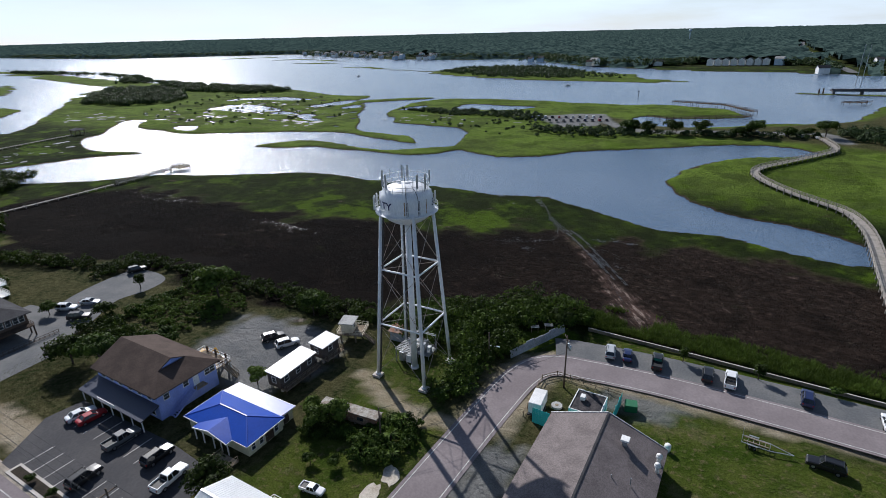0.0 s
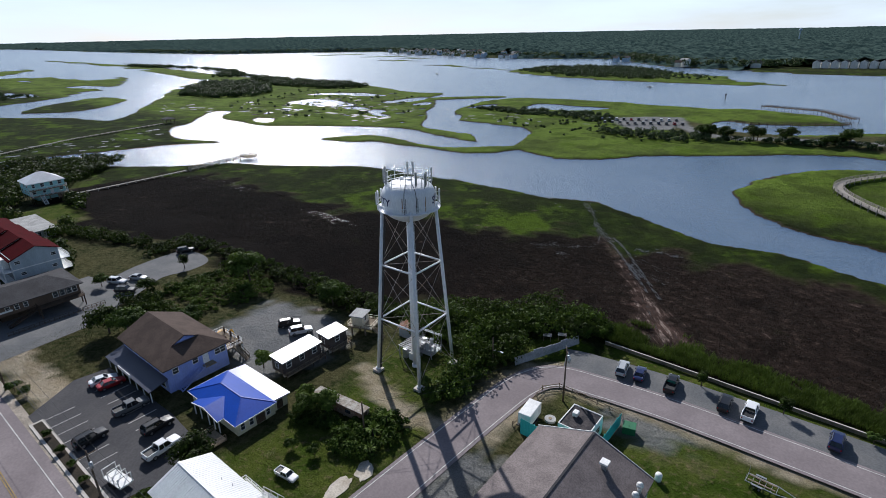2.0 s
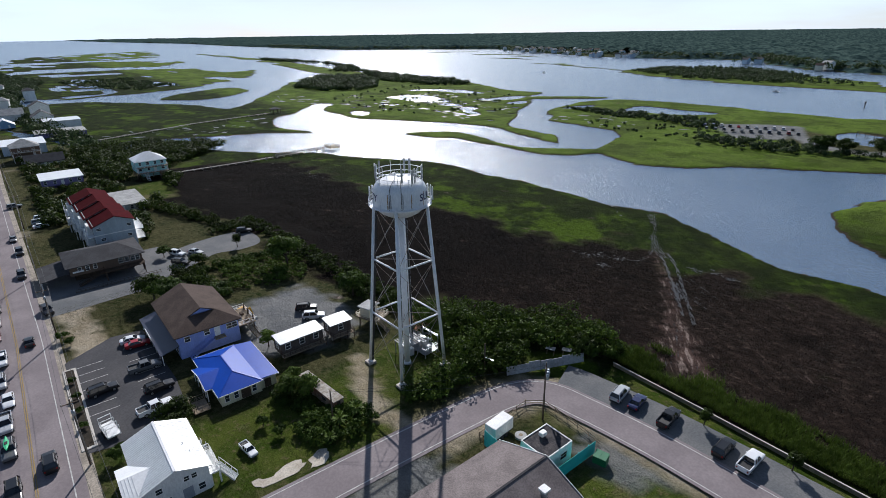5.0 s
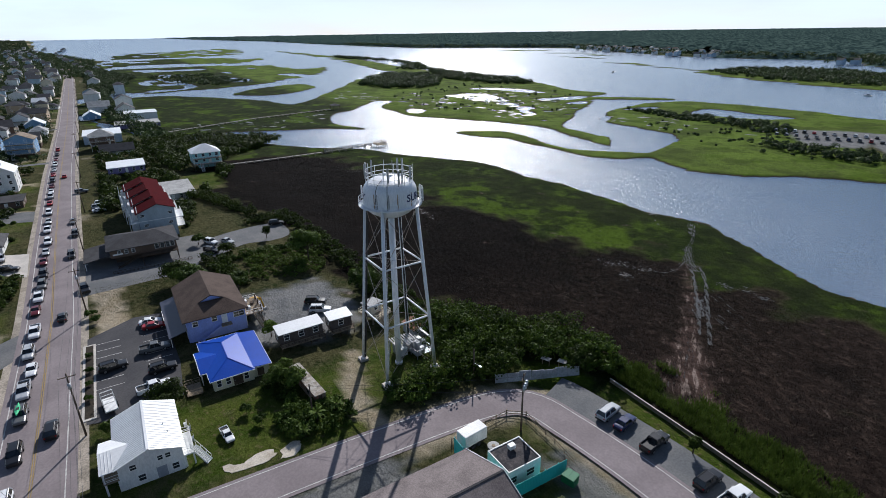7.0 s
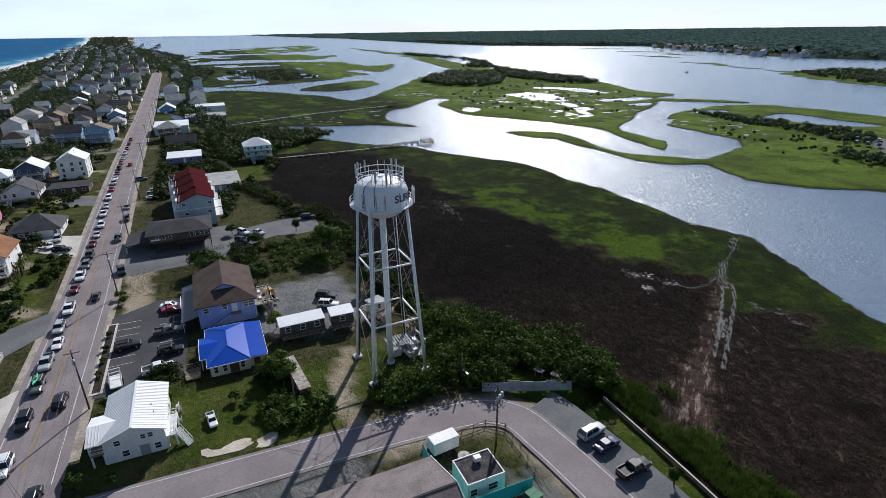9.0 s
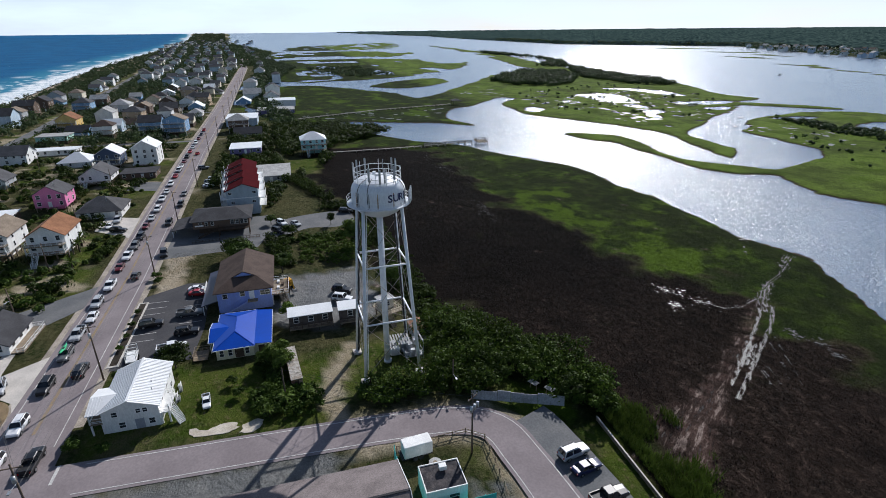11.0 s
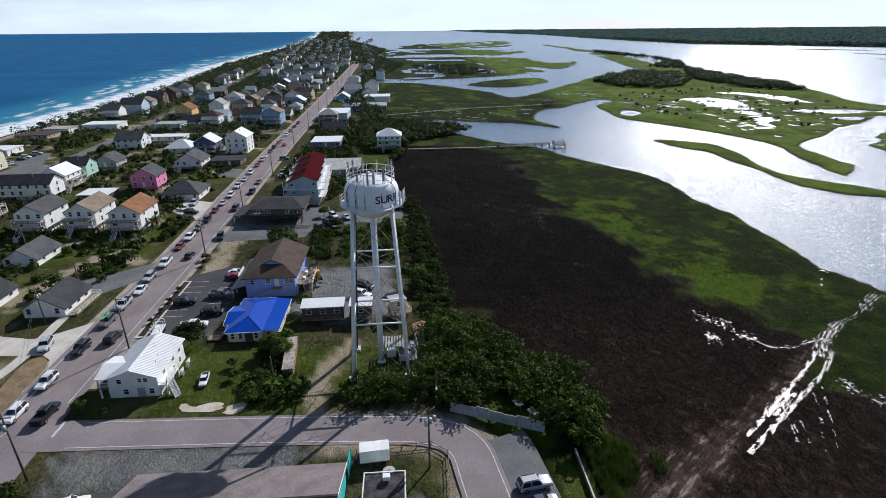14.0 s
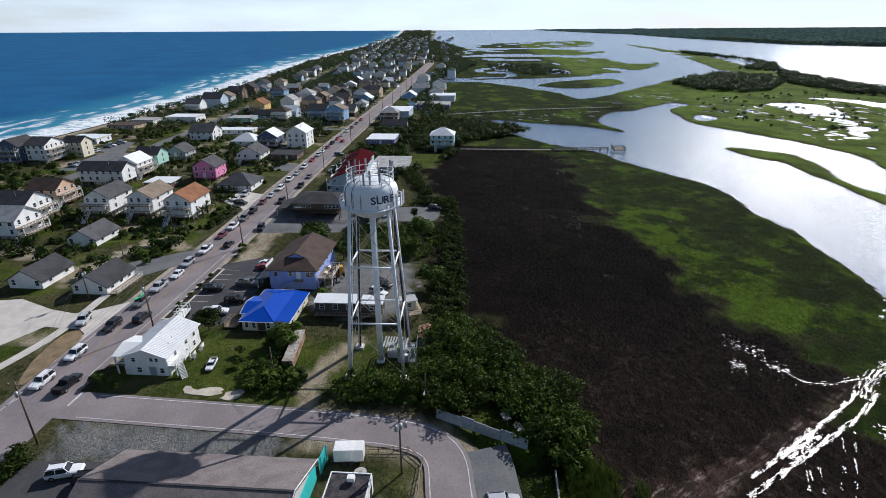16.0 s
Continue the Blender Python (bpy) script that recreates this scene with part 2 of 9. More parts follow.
SHOALS = [smooth(p) for p in (
    [(-1500, 1160), (-1410, 1290), (-1330, 1300), (-1400, 1190)], [(-1230, 1140), (-1120, 1215), (-1080, 1190), (-1190, 1110)],
    [(-760, 890), (-690, 912), (-600, 862), (-480, 826), (-490, 812), (-640, 860)], [(-1000, 1010), (-930, 1040), (-860, 1000), (-960, 985)],
    [(-352, 436), (-318, 470), (-290, 480), (-300, 462), (-335, 430)], [(-1050, 1130), (-990, 1150), (-900, 1090), (-1000, 1095)])]
MAINLAND = np.array([(-4900, 430), (-4350, 700), (-3700, 1020), (-2746, 1120), (-2021, 1165), (-1696, 1372), (-1497, 1508), (-1300, 1420), (-1118, 1312), (-960, 1250), (-819, 1190), (-649, 1180), (-471, 1240), (-380, 1090), (-290, 1000), (-200, 955), (-127, 920), (-76, 904), (-2, 894), (60, 885), (123, 850), (300, 830), (1500, 900), (4900, 900), (4900, 4900), (-4900, 4900)], float)
PONDS = [smooth(p) for p in ([(-451, 337), (-425, 331), (-397, 333), (-375, 351), (-400, 365), (-446, 371)], [(-491, 390), (-470, 402), (-440, 410), (-414, 416), (-410, 430), (-456, 432), (-493, 412)], [(-366, 381), (-350, 396), (-350, 428), (-364, 437), (-368, 405)],
    [(-365, 333), (-350, 335), (-344, 342), (-369, 348)], [(-336, 333), (-317, 324), (-320, 338), (-334, 345)], [(-384, 256), (-370, 246), (-355, 246), (-368, 259)], [(-327, 328), (-310, 326), (-296, 319), (-309, 317)], [(-326, 382), (-317, 394), (-330, 408), (-332, 394)], [(-272, 392), (-262, 404), (-263, 425), (-272, 418)], [(-226, 414), (-233, 450), (-200, 450), (-170, 452), (-178, 430), (-202, 420)])]
CREEK_1 = smooth([(-690, 60), (-700, 100), (-730, 128), (-790, 128), (-800, 100), (-840, 80), (-900, 110)], 3, False)
BROWN = smooth([(-262, 84), (-252, 118), (-236, 131), (-179, 133), (-140, 134), (-113, 143), (-88, 145), (-73, 146), (-64, 160), (-37, 156), (-14, 163), (15, 160), (35, 155), (62, 150), (64, 108), (28, 107), (4, 107), (-21, 106), (-34, 108), (-46, 104), (-56, 94), (-72, 82), (-90, 80), (-104, 80), (-128, 78), (-150, 77), (-166, 71), (-200, 65), (-240, 64)])
PARK_ROAD = smooth([(-105, 422), (-92, 389), (-79, 370), (-65, 360), (-48, 360), (-26, 370), (5, 376), (34, 386), (44, 360)], 4, False)
TRACK = smooth([(-78, 200), (-70, 192), (-60, 178), (-52, 164), (-38, 147), (-27, 131), (-18, 119), (-9, 111)], 4, False)
TRACK_2 = smooth([(-60, 178), (-66, 160), (-78, 152), (-92, 146)], 4, False)


SIDE_EDGE = np.array([(-31, 66), (-30.5, 79), (-28.7, 84.2), (-25.4, 86.9), (-20, 87.9), (-13.5, 88.8), (-4, 89.6), (14, 90), (30, 90)], float)


def spaced(*runs):
    return np.unique(np.concatenate([np.arange(a, b, s) for a, b, s in runs]))


GX = np.concatenate([-np.geomspace(4900, 745, 60), spaced((-740, -300, 4), (-300, 60, 1.6), (60, 160, 5)), np.geomspace(165, 4900, 30)])
GY = np.concatenate([-np.geomspace(4900, 262, 25), spaced((-260, -20, 4), (-20, 215, 1.5), (215, 520, 3)), np.geomspace(525, 4900, 90)])


def sheet(name, xs, ys, height, drop=None):
    """A grid over the plan, with heights."""
    X, Y = np.meshgrid(xs, ys)
    X, Y = X.ravel(), Y.ravel()
    Z = height(X, Y)
    nx, ny = len(xs), len(ys)
    i = (np.arange(ny - 1)[:, None] * nx + np.arange(nx - 1)[None, :]).ravel()
    quads = np.stack([i, i + 1, i + nx + 1, i + nx], 1)
    if drop is not None:
        quads = quads[~drop(X[quads].mean(1), Y[quads].mean(1))]
    me = bpy.data.meshes.new(name)
    me.vertices.add(len(X))
    me.vertices.foreach_set("co", np.stack([X, Y, Z], 1).ravel())
    me.loops.add(quads.size)
    me.loops.foreach_set("vertex_index", quads.ravel())
    me.polygons.add(len(quads))
    me.polygons.foreach_set("loop_start", np.arange(0, quads.size, 4))
    me.polygons.foreach_set("use_smooth", np.ones(len(quads), bool))
    me.update()
    me.validate()
    return new(name, me), X, Y, Z


def paint(ob, name, *weights):
    """A named layer of four weights at each vertex: which ground cover grows there."""
    att = ob.data.color_attributes.new(name, "FLOAT_COLOR", "POINT")
    n = len(ob.data.vertices)
    w = [np.clip(v, 0, 1) for v in weights] + [np.zeros(n)] * (4 - len(weights))
    att.data.foreach_set("color", np.stack(w, 1).astype(np.float32).ravel())


def step(v, a, b):
    t = np.clip((v - a) / (b - a), 0, 1)
    return t * t * (3 - 2 * t)


LAND = {}


def land_height(X, Y):
    rough_edge = ripple(X, Y, 60, 0) * 2.2 + ripple(X, Y, 17, 8) * 1.1 + ripple(X, Y, 6, 16) * 0.4
    near = np.clip(np.hypot(X + 100, Y - 150) / 700, 0.35, 3)
    e = rough_edge * near
    main = inside(MAIN, X, Y, 60)
    marsh = np.maximum.reduce([inside(p, X, Y, 60) for p in (ISLAND, ISLE, FLATS, FLATS_2, FLATS_3, TREE_ISLAND, *SHOALS)])
    mainland = inside(MAINLAND, X, Y, 60)
    sound = np.maximum.reduce([main, marsh, mainland])
    wet = np.maximum.reduce([inside(p, X, Y, 20) for p in PONDS])
    wet = np.maximum(wet, 5.5 - along(CREEK_1, X, Y, 30))
    scatter = (ripple(X, Y, 30, 4) + ripple(X, Y, 13, 12)) - 1.75          # small pools on the island's flats
    flat = inside(np.array([(-470, 240), (-250, 300), (-330, 440), (-430, 460), (-520, 400)]), X, Y, 30)
    wet = np.maximum(wet, np.where(flat > 4, scatter * 14, -20))
    far_pool = np.where((X < -700) & (Y > 40) & (Y < 600) & (X > -2600), (ripple(X, Y * 2.2, 190, 2) - 0.75) * 40, -20)
    wet = np.maximum(wet, far_pool)
    s = np.minimum(sound + e, -wet + e * 0.5)
    ocean_side = (Y < -100 - 0.05 * np.abs(X + 300) * (X < -300))
    beach = inside(MAIN, X, Y, 60)
    z = -2.6 + 2.0 * step(s, -1.6, 1.6)                                    # bank of the marsh
    dry = step(Y, 96 + ripple(X, Y, 40, 3) * 5, 78 + ripple(X, Y, 40, 3) * 5) * step(main, 2, 14)
    dry = np.maximum(dry, step(mainland, 50, 80))
    park = np.maximum(step(inside(np.array([(-165, 392), (-70, 352), (10, 352), (60, 340), (260, 300), (260, 500), (110, 560), (60, 455), (15, 415), (-30, 385), (-70, 400), (-110, 425)]), X, Y, 20), -2, 8), step(inside(np.array([(45, 40), (300, 40), (300, 340), (60, 300), (44, 240), (60, 190), (50, 120)]), X, Y, 20), -2, 8))
    dry = np.maximum(dry, park)
    z = z + dry * 0.62
    z = np.where(ocean_side, np.where(beach > 0, -2.2 + 2.2 * step(beach, -4, 34), -2.2 - 0.8 * step(beach, 0, -30)), z)
    dune = np.exp(-((beach - 40) / 9) ** 2) * ocean_side
    z = z + dune * (1.6 + ripple(X, Y, 25, 5))
    LAND.update(s=s, main=main, marsh=marsh, mainland=mainland, dry=dry, beach=np.where(ocean_side, beach, 99), park=park)
    return z + rise(X, Y) + np.where(s > 2, ripple(X, Y, 9, 6) * 0.05 * (1 - dry), 0)


ground, X, Y, Z = sheet("ground", GX, GY, land_height)
tagged(ground, "flat barrier island with dark marsh, bright green cordgrass, yards and sandy dunes", "ground", kind="structure")
brown = inside(BROWN, X, Y, 30) + ripple(X, Y, 22, 1) * 4 + ripple(X, Y, 7, 9) * 1.5
w_brown = step(brown, -2.5, 2.5)
w_marsh = np.maximum(1 - LAND["dry"], 0) * (1 - w_brown)
lush = step(ripple(X, Y, 45, 10) + 0.6 * ripple(X, Y, 16, 3) + np.exp(-(((X + 112) / 42) ** 2 + ((Y - 148 - (X + 112) * 0.22) / 12) ** 2)) * 2.2 - np.exp(-(((X + 45) / 42) ** 2 + ((Y - 172) / 24) ** 2)) * 1.4 - np.exp(-(((X + 190) / 50) ** 2 + ((Y - 160) / 24) ** 2)) * 1.2, 0.2, 1.4)
track = np.minimum(along(TRACK, X, Y, 12), along(TRACK_2, X, Y, 12) + 1.5) + ripple(X, Y, 8, 11) * 0.6 + ripple(X, Y, 3.6, 2) * 0.6
w_track = step(track - np.clip((130 - Y) * 0.05, 0, 0.9), 1.2, 0.0) * step(Y, 172, 140)
spread = np.exp(-(((X + 19 - (Y - 117) * -0.35) / 6) ** 2 + ((Y - 118) / 8) ** 2)) + ripple(X, Y, 6, 13) * 0.25
w_track = np.maximum(w_track, step(spread, 0.35, 0.7))
w_sand = np.clip(step(LAND["beach"] + ripple(X, Y, 20, 4) * 4, 34, 24) + step(ripple(X, Y, 26, 14) + 0.5 * ripple(X, Y, 9, 4), 0.9, 1.5) * 0.8 * step(Y, 40, 0), 0, 1)
w_yard = step(inside(np.array([(-60, 23), (-38, 22), (-36, 60), (-44, 66), (-56, 62), (-57, 40), (-60, 34)]), X, Y, 10), -1, 1)
w_yard = np.maximum(w_yard, step(inside(np.array([(-12, 50), (30, 50), (30, 84), (-4, 84.5), (-10, 79)]), X, Y, 10), -1, 1))
w_yard = np.maximum(w_yard, step(inside(np.array([(-58, 62), (-40, 62), (-38, 84), (-60, 84)]), X, Y, 10), -1, 2) * 0.8)
w_yard = np.maximum(w_yard, step(np.abs(Y - 100.9 + 0.02 * X), 2.2, 1.8) * step(X, -24, -22))
w_gravel = step(inside(np.array([(-95, 53), (-72, 50), (-66, 62), (-68, 72), (-80, 76), (-96, 72)]), X, Y, 10) + ripple(X, Y, 6, 5) * 0.8, -1, 1)
w_gravel = np.maximum(w_gravel, step(inside(np.array([(-29, 24), (-29, 60), (-22, 62), (-21.5, 26)]), X, Y, 10) + ripple(X, Y, 4, 5) * 0.7, -1, 1) * 0.9)
w_gravel = np.maximum(w_gravel, step(inside(np.array([(-15, 79), (-5, 78), (-1, 86), (-14, 85)]), X, Y, 10) + ripple(X, Y, 4, 7), -1, 1) * 0.8)
w_gravel = np.maximum(w_gravel, step(inside(np.array([(-146, 391), (-127, 419), (-110, 425), (-98, 401), (-91, 369), (-115, 356)]), X, Y, 10), -1, 2))
w_gravel = np.maximum(w_gravel, step(along(PARK_ROAD, X, Y, 12), 4.6, 3.4))
w_dirt = step(along(np.array([(-57, 66.5), (-50.5, 63), (-44, 61), (-38.5, 61.5), (-36, 62)]), X, Y, 12) + ripple(X, Y, 4, 2) * 0.5, 1.9, 0.9) * 0.9
w_dirt = np.maximum(w_dirt, step(np.abs(Y - 25.5 - (X + 100) * 0.05) + ripple(X, Y, 6, 1) * 0.7, 3.6, 2.4) * step(X, -93, -95) * step(X, -125, -118))
shoulder = along(SIDE_EDGE, X, Y, 12) + ripple(X, Y, 5, 4) * 0.5
w_dirt = np.maximum(w_dirt, step(along(np.array([(-84, -16), (-99.4, -12.6), (-109.4, -10.1), (-110, -3.3), (-104, 3)]), X, Y, 12) + ripple(X, Y, 5, 2) * 0.7, 2.0, 0.8) * 0.9)
w_dirt = np.maximum(w_dirt, step(shoulder, 5.2, 3.8) * 0.75 * step(Y, 60, 66))
patch_ = ripple(X, Y, 38, 12) + 0.7 * ripple(X, Y, 15, 6)
sea_side = step(Y, 4, -2) * step(LAND["beach"], 40, 52)
w_yard = np.maximum(w_yard, sea_side * step(patch_, 0.25, 0.7))
w_dirt = np.maximum(w_dirt, sea_side * step(ripple(X, Y, 30, 5) + 0.6 * ripple(X, Y, 11, 15), 0.75, 1.2) * 0.8)
w_yard = np.maximum(w_yard, step(inside(np.array([(-236, 56), (-206, 57), (-205, 70), (-238, 72)]), X, Y, 10), -1, 1))
w_yard = np.maximum(w_yard, step(inside(np.array([(-38, -4.5), (-46, -2.6), (-58.2, -0.8), (-57, -5.6), (-46, -7)]), X, Y, 10), -1, 1))
w_yard = np.maximum(w_yard, step(inside(np.array([(-118, -5.8), (-132, -5.4), (-148, -1.4), (-142, 2), (-128, 1.2), (-118, -0.5)]), X, Y, 10), -1, 1))
w_yard = np.maximum(w_yard, step(inside(np.array([(-192, -16), (-206, -20), (-206, 3), (-192, 4)]), X, Y, 10), -1, 1))
w_yard = np.maximum(w_yard, step(inside(np.array([(-118, 4), (-100, 5), (-98, -12), (-116, -14)]), X, Y, 10), -1, 1))
paint(ground, "cover", w_marsh, w_brown, lush, w_track)
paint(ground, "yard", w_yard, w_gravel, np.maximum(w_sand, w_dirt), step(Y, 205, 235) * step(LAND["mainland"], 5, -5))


def ground_material():
    m, n, l, b = nodes_of("ground_cover")
    pos = n.new("ShaderNodeNewGeometry").outputs["Position"]
    a1, a2 = n.new("ShaderNodeVertexColor"), n.new("ShaderNodeVertexColor")
    a1.layer_name, a2.layer_name = "cover", "yard"
    s1, s2 = n.new("ShaderNodeSeparateColor"), n.new("ShaderNodeSeparateColor")
    l.new(a1.outputs["Color"], s1.inputs["Color"])
    l.new(a2.outputs["Color"], s2.inputs["Color"])
    huge, big = noise_node(n, l, pos, 0.03, 5), noise_node(n, l, pos, 0.16, 6, 0.6)
    mid, fine = noise_node(n, l, pos, 0.9, 5, 0.65), noise_node(n, l, pos, 4.0, 4, 0.7)
    B, M, F, H = (ramp_node(n, l, v, 0.36, 0.64) for v in (big, mid, fine, huge))
    scrub = mix_node(n, l, B, (0.02, 0.03, 0.009), (0.06, 0.058, 0.025))
    scrub = mix_node(n, l, math_node(n, l, "MULTIPLY", M, 0.45), scrub, (0.13, 0.115, 0.06))
    green = mix_node(n, l, B, (0.009, 0.017, 0.004), (0.024, 0.039, 0.007))
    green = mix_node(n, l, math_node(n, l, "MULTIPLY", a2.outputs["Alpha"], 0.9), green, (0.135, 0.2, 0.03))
    green = mix_node(n, l, math_node(n, l, "MULTIPLY", H, 0.45), green, (0.03, 0.034, 0.014))
    green = mix_node(n, l, math_node(n, l, "MULTIPLY", ramp_node(n, l, math_node(n, l, "ADD", s1.outputs["Blue"], math_node(n, l, "MULTIPLY", math_node(n, l, "SUBTRACT", big, 0.5), 2.4)), 0.1, 1.0), 0.8), green, (0.07, 0.118, 0.009))
    green = mix_node(n, l, math_node(n, l, "MULTIPLY", M, 0.35), green, (0.025, 0.033, 0.01))
    blot = noise_node(n, l, pos, 0.06, 9, 0.7)
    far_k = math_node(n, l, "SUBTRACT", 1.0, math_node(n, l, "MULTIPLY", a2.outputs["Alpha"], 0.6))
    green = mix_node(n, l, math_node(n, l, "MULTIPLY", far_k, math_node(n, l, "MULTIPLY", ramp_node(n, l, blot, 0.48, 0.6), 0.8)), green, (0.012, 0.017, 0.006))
    green = mix_node(n, l, math_node(n, l, "MULTIPLY", ramp_node(n, l, blot, 0.46, 0.36), 0.6), green, (0.06, 0.1, 0.01))
    wrack = noise_node(n, l, pos, 0.33, 6, 0.72)
    green = mix_node(n, l, math_node(n, l, "MULTIPLY", ramp_node(n, l, wrack, 0.66, 0.72), 0.5), green, (0.16, 0.14, 0.1))
    stretch = n.new("ShaderNodeMapping")
    stretch.inputs["Rotation"].default_value, stretch.inputs["Scale"].default_value = (0, 0, radians(35)), (0.66, 1.0, 1.0)
    warp = n.new("ShaderNodeVectorMath")
    warp.operation = "MULTIPLY_ADD"
    wob = n.new("ShaderNodeTexNoise")
    wob.inputs["Scale"].default_value, wob.inputs["Detail"].default_value = 0.25, 3
    l.new(pos, wob.inputs["Vector"])
    l.new(wob.outputs["Color"], warp.inputs[0])
    warp.inputs[1].default_value = (5, 5, 5)
    l.new(pos, warp.inputs[2])
    l.new(warp.outputs["Vector"], stretch.inputs["Vector"])
    matted = noise_node(n, l, stretch.outputs["Vector"], 0.62, 8, 0.78)
    rush_blot = noise_node(n, l, warp.outputs["Vector"], 0.11, 5, 0.6)
    sx = n.new("ShaderNodeSeparateXYZ")
    l.new(pos, sx.inputs["Vector"])
    open_side = ramp_node(n, l, sx.outputs["X"], -95, 10)      # the rush colour turns paler and browner to the east
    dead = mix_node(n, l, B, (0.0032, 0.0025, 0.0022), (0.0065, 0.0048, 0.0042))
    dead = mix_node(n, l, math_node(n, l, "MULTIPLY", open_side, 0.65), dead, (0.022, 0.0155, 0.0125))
    tan_k = math_node(n, l, "ADD", math_node(n, l, "MULTIPLY", ramp_node(n, l, huge, 0.42, 0.62), 0.22), math_node(n, l, "MULTIPLY", open_side, 0.6))
    dead = mix_node(n, l, math_node(n, l, "MULTIPLY", tan_k, ramp_node(n, l, matted, 0.42, 0.6)), dead, (0.046, 0.032, 0.025))
    dead = mix_node(n, l, math_node(n, l, "MULTIPLY", tan_k, ramp_node(n, l, matted, 0.57, 0.7)), dead, (0.14, 0.106, 0.085))
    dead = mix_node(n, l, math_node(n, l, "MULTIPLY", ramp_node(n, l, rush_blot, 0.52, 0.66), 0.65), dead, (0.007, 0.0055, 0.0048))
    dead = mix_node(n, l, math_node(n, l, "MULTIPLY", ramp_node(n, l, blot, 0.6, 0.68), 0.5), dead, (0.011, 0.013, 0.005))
    lawn = mix_node(n, l, B, (0.036, 0.062, 0.008), (0.075, 0.095, 0.018))
    lawn = mix_node(n, l, ramp_node(n, l, mid, 0.5, 0.75), lawn, (0.14, 0.115, 0.06))
    lawn = mix_node(n, l, math_node(n, l, "MULTIPLY", ramp_node(n, l, blot, 0.52, 0.64), 0.6), lawn, (0.15, 0.125, 0.07))
    gravel = mix_node(n, l, B, (0.16, 0.165, 0.17), (0.23, 0.23, 0.225))
    gravel = mix_node(n, l, math_node(n, l, "MULTIPLY", F, 0.4), gravel, (0.14, 0.14, 0.13))
    sand = mix_node(n, l, B, (0.42, 0.36, 0.27), (0.3, 0.25, 0.17))
    churn = n.new("ShaderNodeMapping")
    churn.vector_type = "TEXTURE"
    churn.inputs["Rotation"].default_value, churn.inputs["Scale"].default_value = (0, 0, radians(129)), (5.0, 1.0, 1.0)
    l.new(pos, churn.inputs["Vector"])
    furrow = noise_node(n, l, churn.outputs["Vector"], 1.1, 6, 0.7)
    mud = mix_node(n, l, B, (0.085, 0.055, 0.045), (0.04, 0.027, 0.022))
    mud = mix_node(n, l, ramp_node(n, l, furrow, 0.52, 0.64), mud, (0.27, 0.21, 0.18))
    mud = mix_node(n, l, ramp_node(n, l, furrow, 0.48, 0.36), mud, (0.018, 0.013, 0.011))
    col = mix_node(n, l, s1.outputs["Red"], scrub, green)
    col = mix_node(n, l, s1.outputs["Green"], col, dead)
    col = mix_node(n, l, s2.outputs["Red"], col, lawn)
    col = mix_node(n, l, s2.outputs["Green"], col, gravel)
    col = mix_node(n, l, s2.outputs["Blue"], col, sand)
    col = mix_node(n, l, a1.outputs["Alpha"], col, mud)
    sep = n.new("ShaderNodeSeparateXYZ")
    l.new(pos, sep.inputs["Vector"])
    bank = ramp_node(n, l, sep.outputs["Z"], -0.75, -1.1)
    col = mix_node(n, l, bank, col, (0.045, 0.037, 0.028))
    grain = mix_node(n, l, F, (0.75, 0.75, 0.75), (1.18, 1.18, 1.18))
    col = mix_node(n, l, 1.0, col, grain, "MULTIPLY")
    l.new(col, b.inputs["Base Color"])
    # the churned track holds wet, shiny patches
    wet = math_node(n, l, "MULTIPLY", ramp_node(n, l, a1.outputs["Alpha"], 0.55, 0.95), ramp_node(n, l, furrow, 0.44, 0.34))
    l.new(mix_node(n, l, wet, (0.95, 0.95, 0.95), (0.4, 0.4, 0.4)), b.inputs["Roughness"])
    l.new(mix_node(n, l, wet, (0.02, 0.02, 0.02), (0.4, 0.4, 0.4)), b.inputs["Specular IOR Level"])
    h = math_node(n, l, "ADD", math_node(n, l, "MULTIPLY", mid, 0.6), math_node(n, l, "MULTIPLY", fine, 0.1))
    h = math_node(n, l, "ADD", h, math_node(n, l, "MULTIPLY", matted, 0.9))
    bump_node(n, l, h, 0.9, 0.85, b)
    return m


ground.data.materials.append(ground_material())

# ---- water ----
WX = np.concatenate([-np.geomspace(4900, 905, 60), spaced((-900, 200, 9)), np.geomspace(205, 4900, 30)])
WY = np.concatenate([-np.geomspace(4900, 305, 60), spaced((-300, -170, 1.6), (-170, 700, 9)), np.geomspace(705, 4900, 50)])
water, X, Y, Z = sheet("water", WX, WY, lambda x, y: -1.25 + rise(x, y) + np.where(y < -150, 0.35 * ripple(x, y, 30, 3) * step(y, -190, -230), 0))
tagged(water, "rippled tidal water and open sea with white surf", "water", kind="structure")
shore = -inside(np.vstack([OCEAN[::-1], [(-4900, 0), (4900, 0)]]), X, Y, 90)
sea = step(Y, -120, -160) * step(shore, -40, -20)
breakers = shore + ripple(X, Y * 0.3, 34, 2) * 5 + ripple(X, Y, 11, 9) * 2
paint(water, "sea", sea, step(breakers, 22, 8) * 0.95 * sea + sea * step(np.abs(breakers - 32), 5, 1) * 0.8 * step(ripple(X, Y, 50, 2), -0.5, 0.2) + sea * step(np.abs(breakers - 48), 5, 1) * 0.7 * step(ripple(X, Y, 60, 6), 0.0, 0.5) + sea * step(np.abs(breakers - 66), 4, 1) * 0.6 * step(ripple(X, Y, 45, 9), 0.4, 0.8), step(shore, 120, 20) * sea, np.zeros(len(X)))


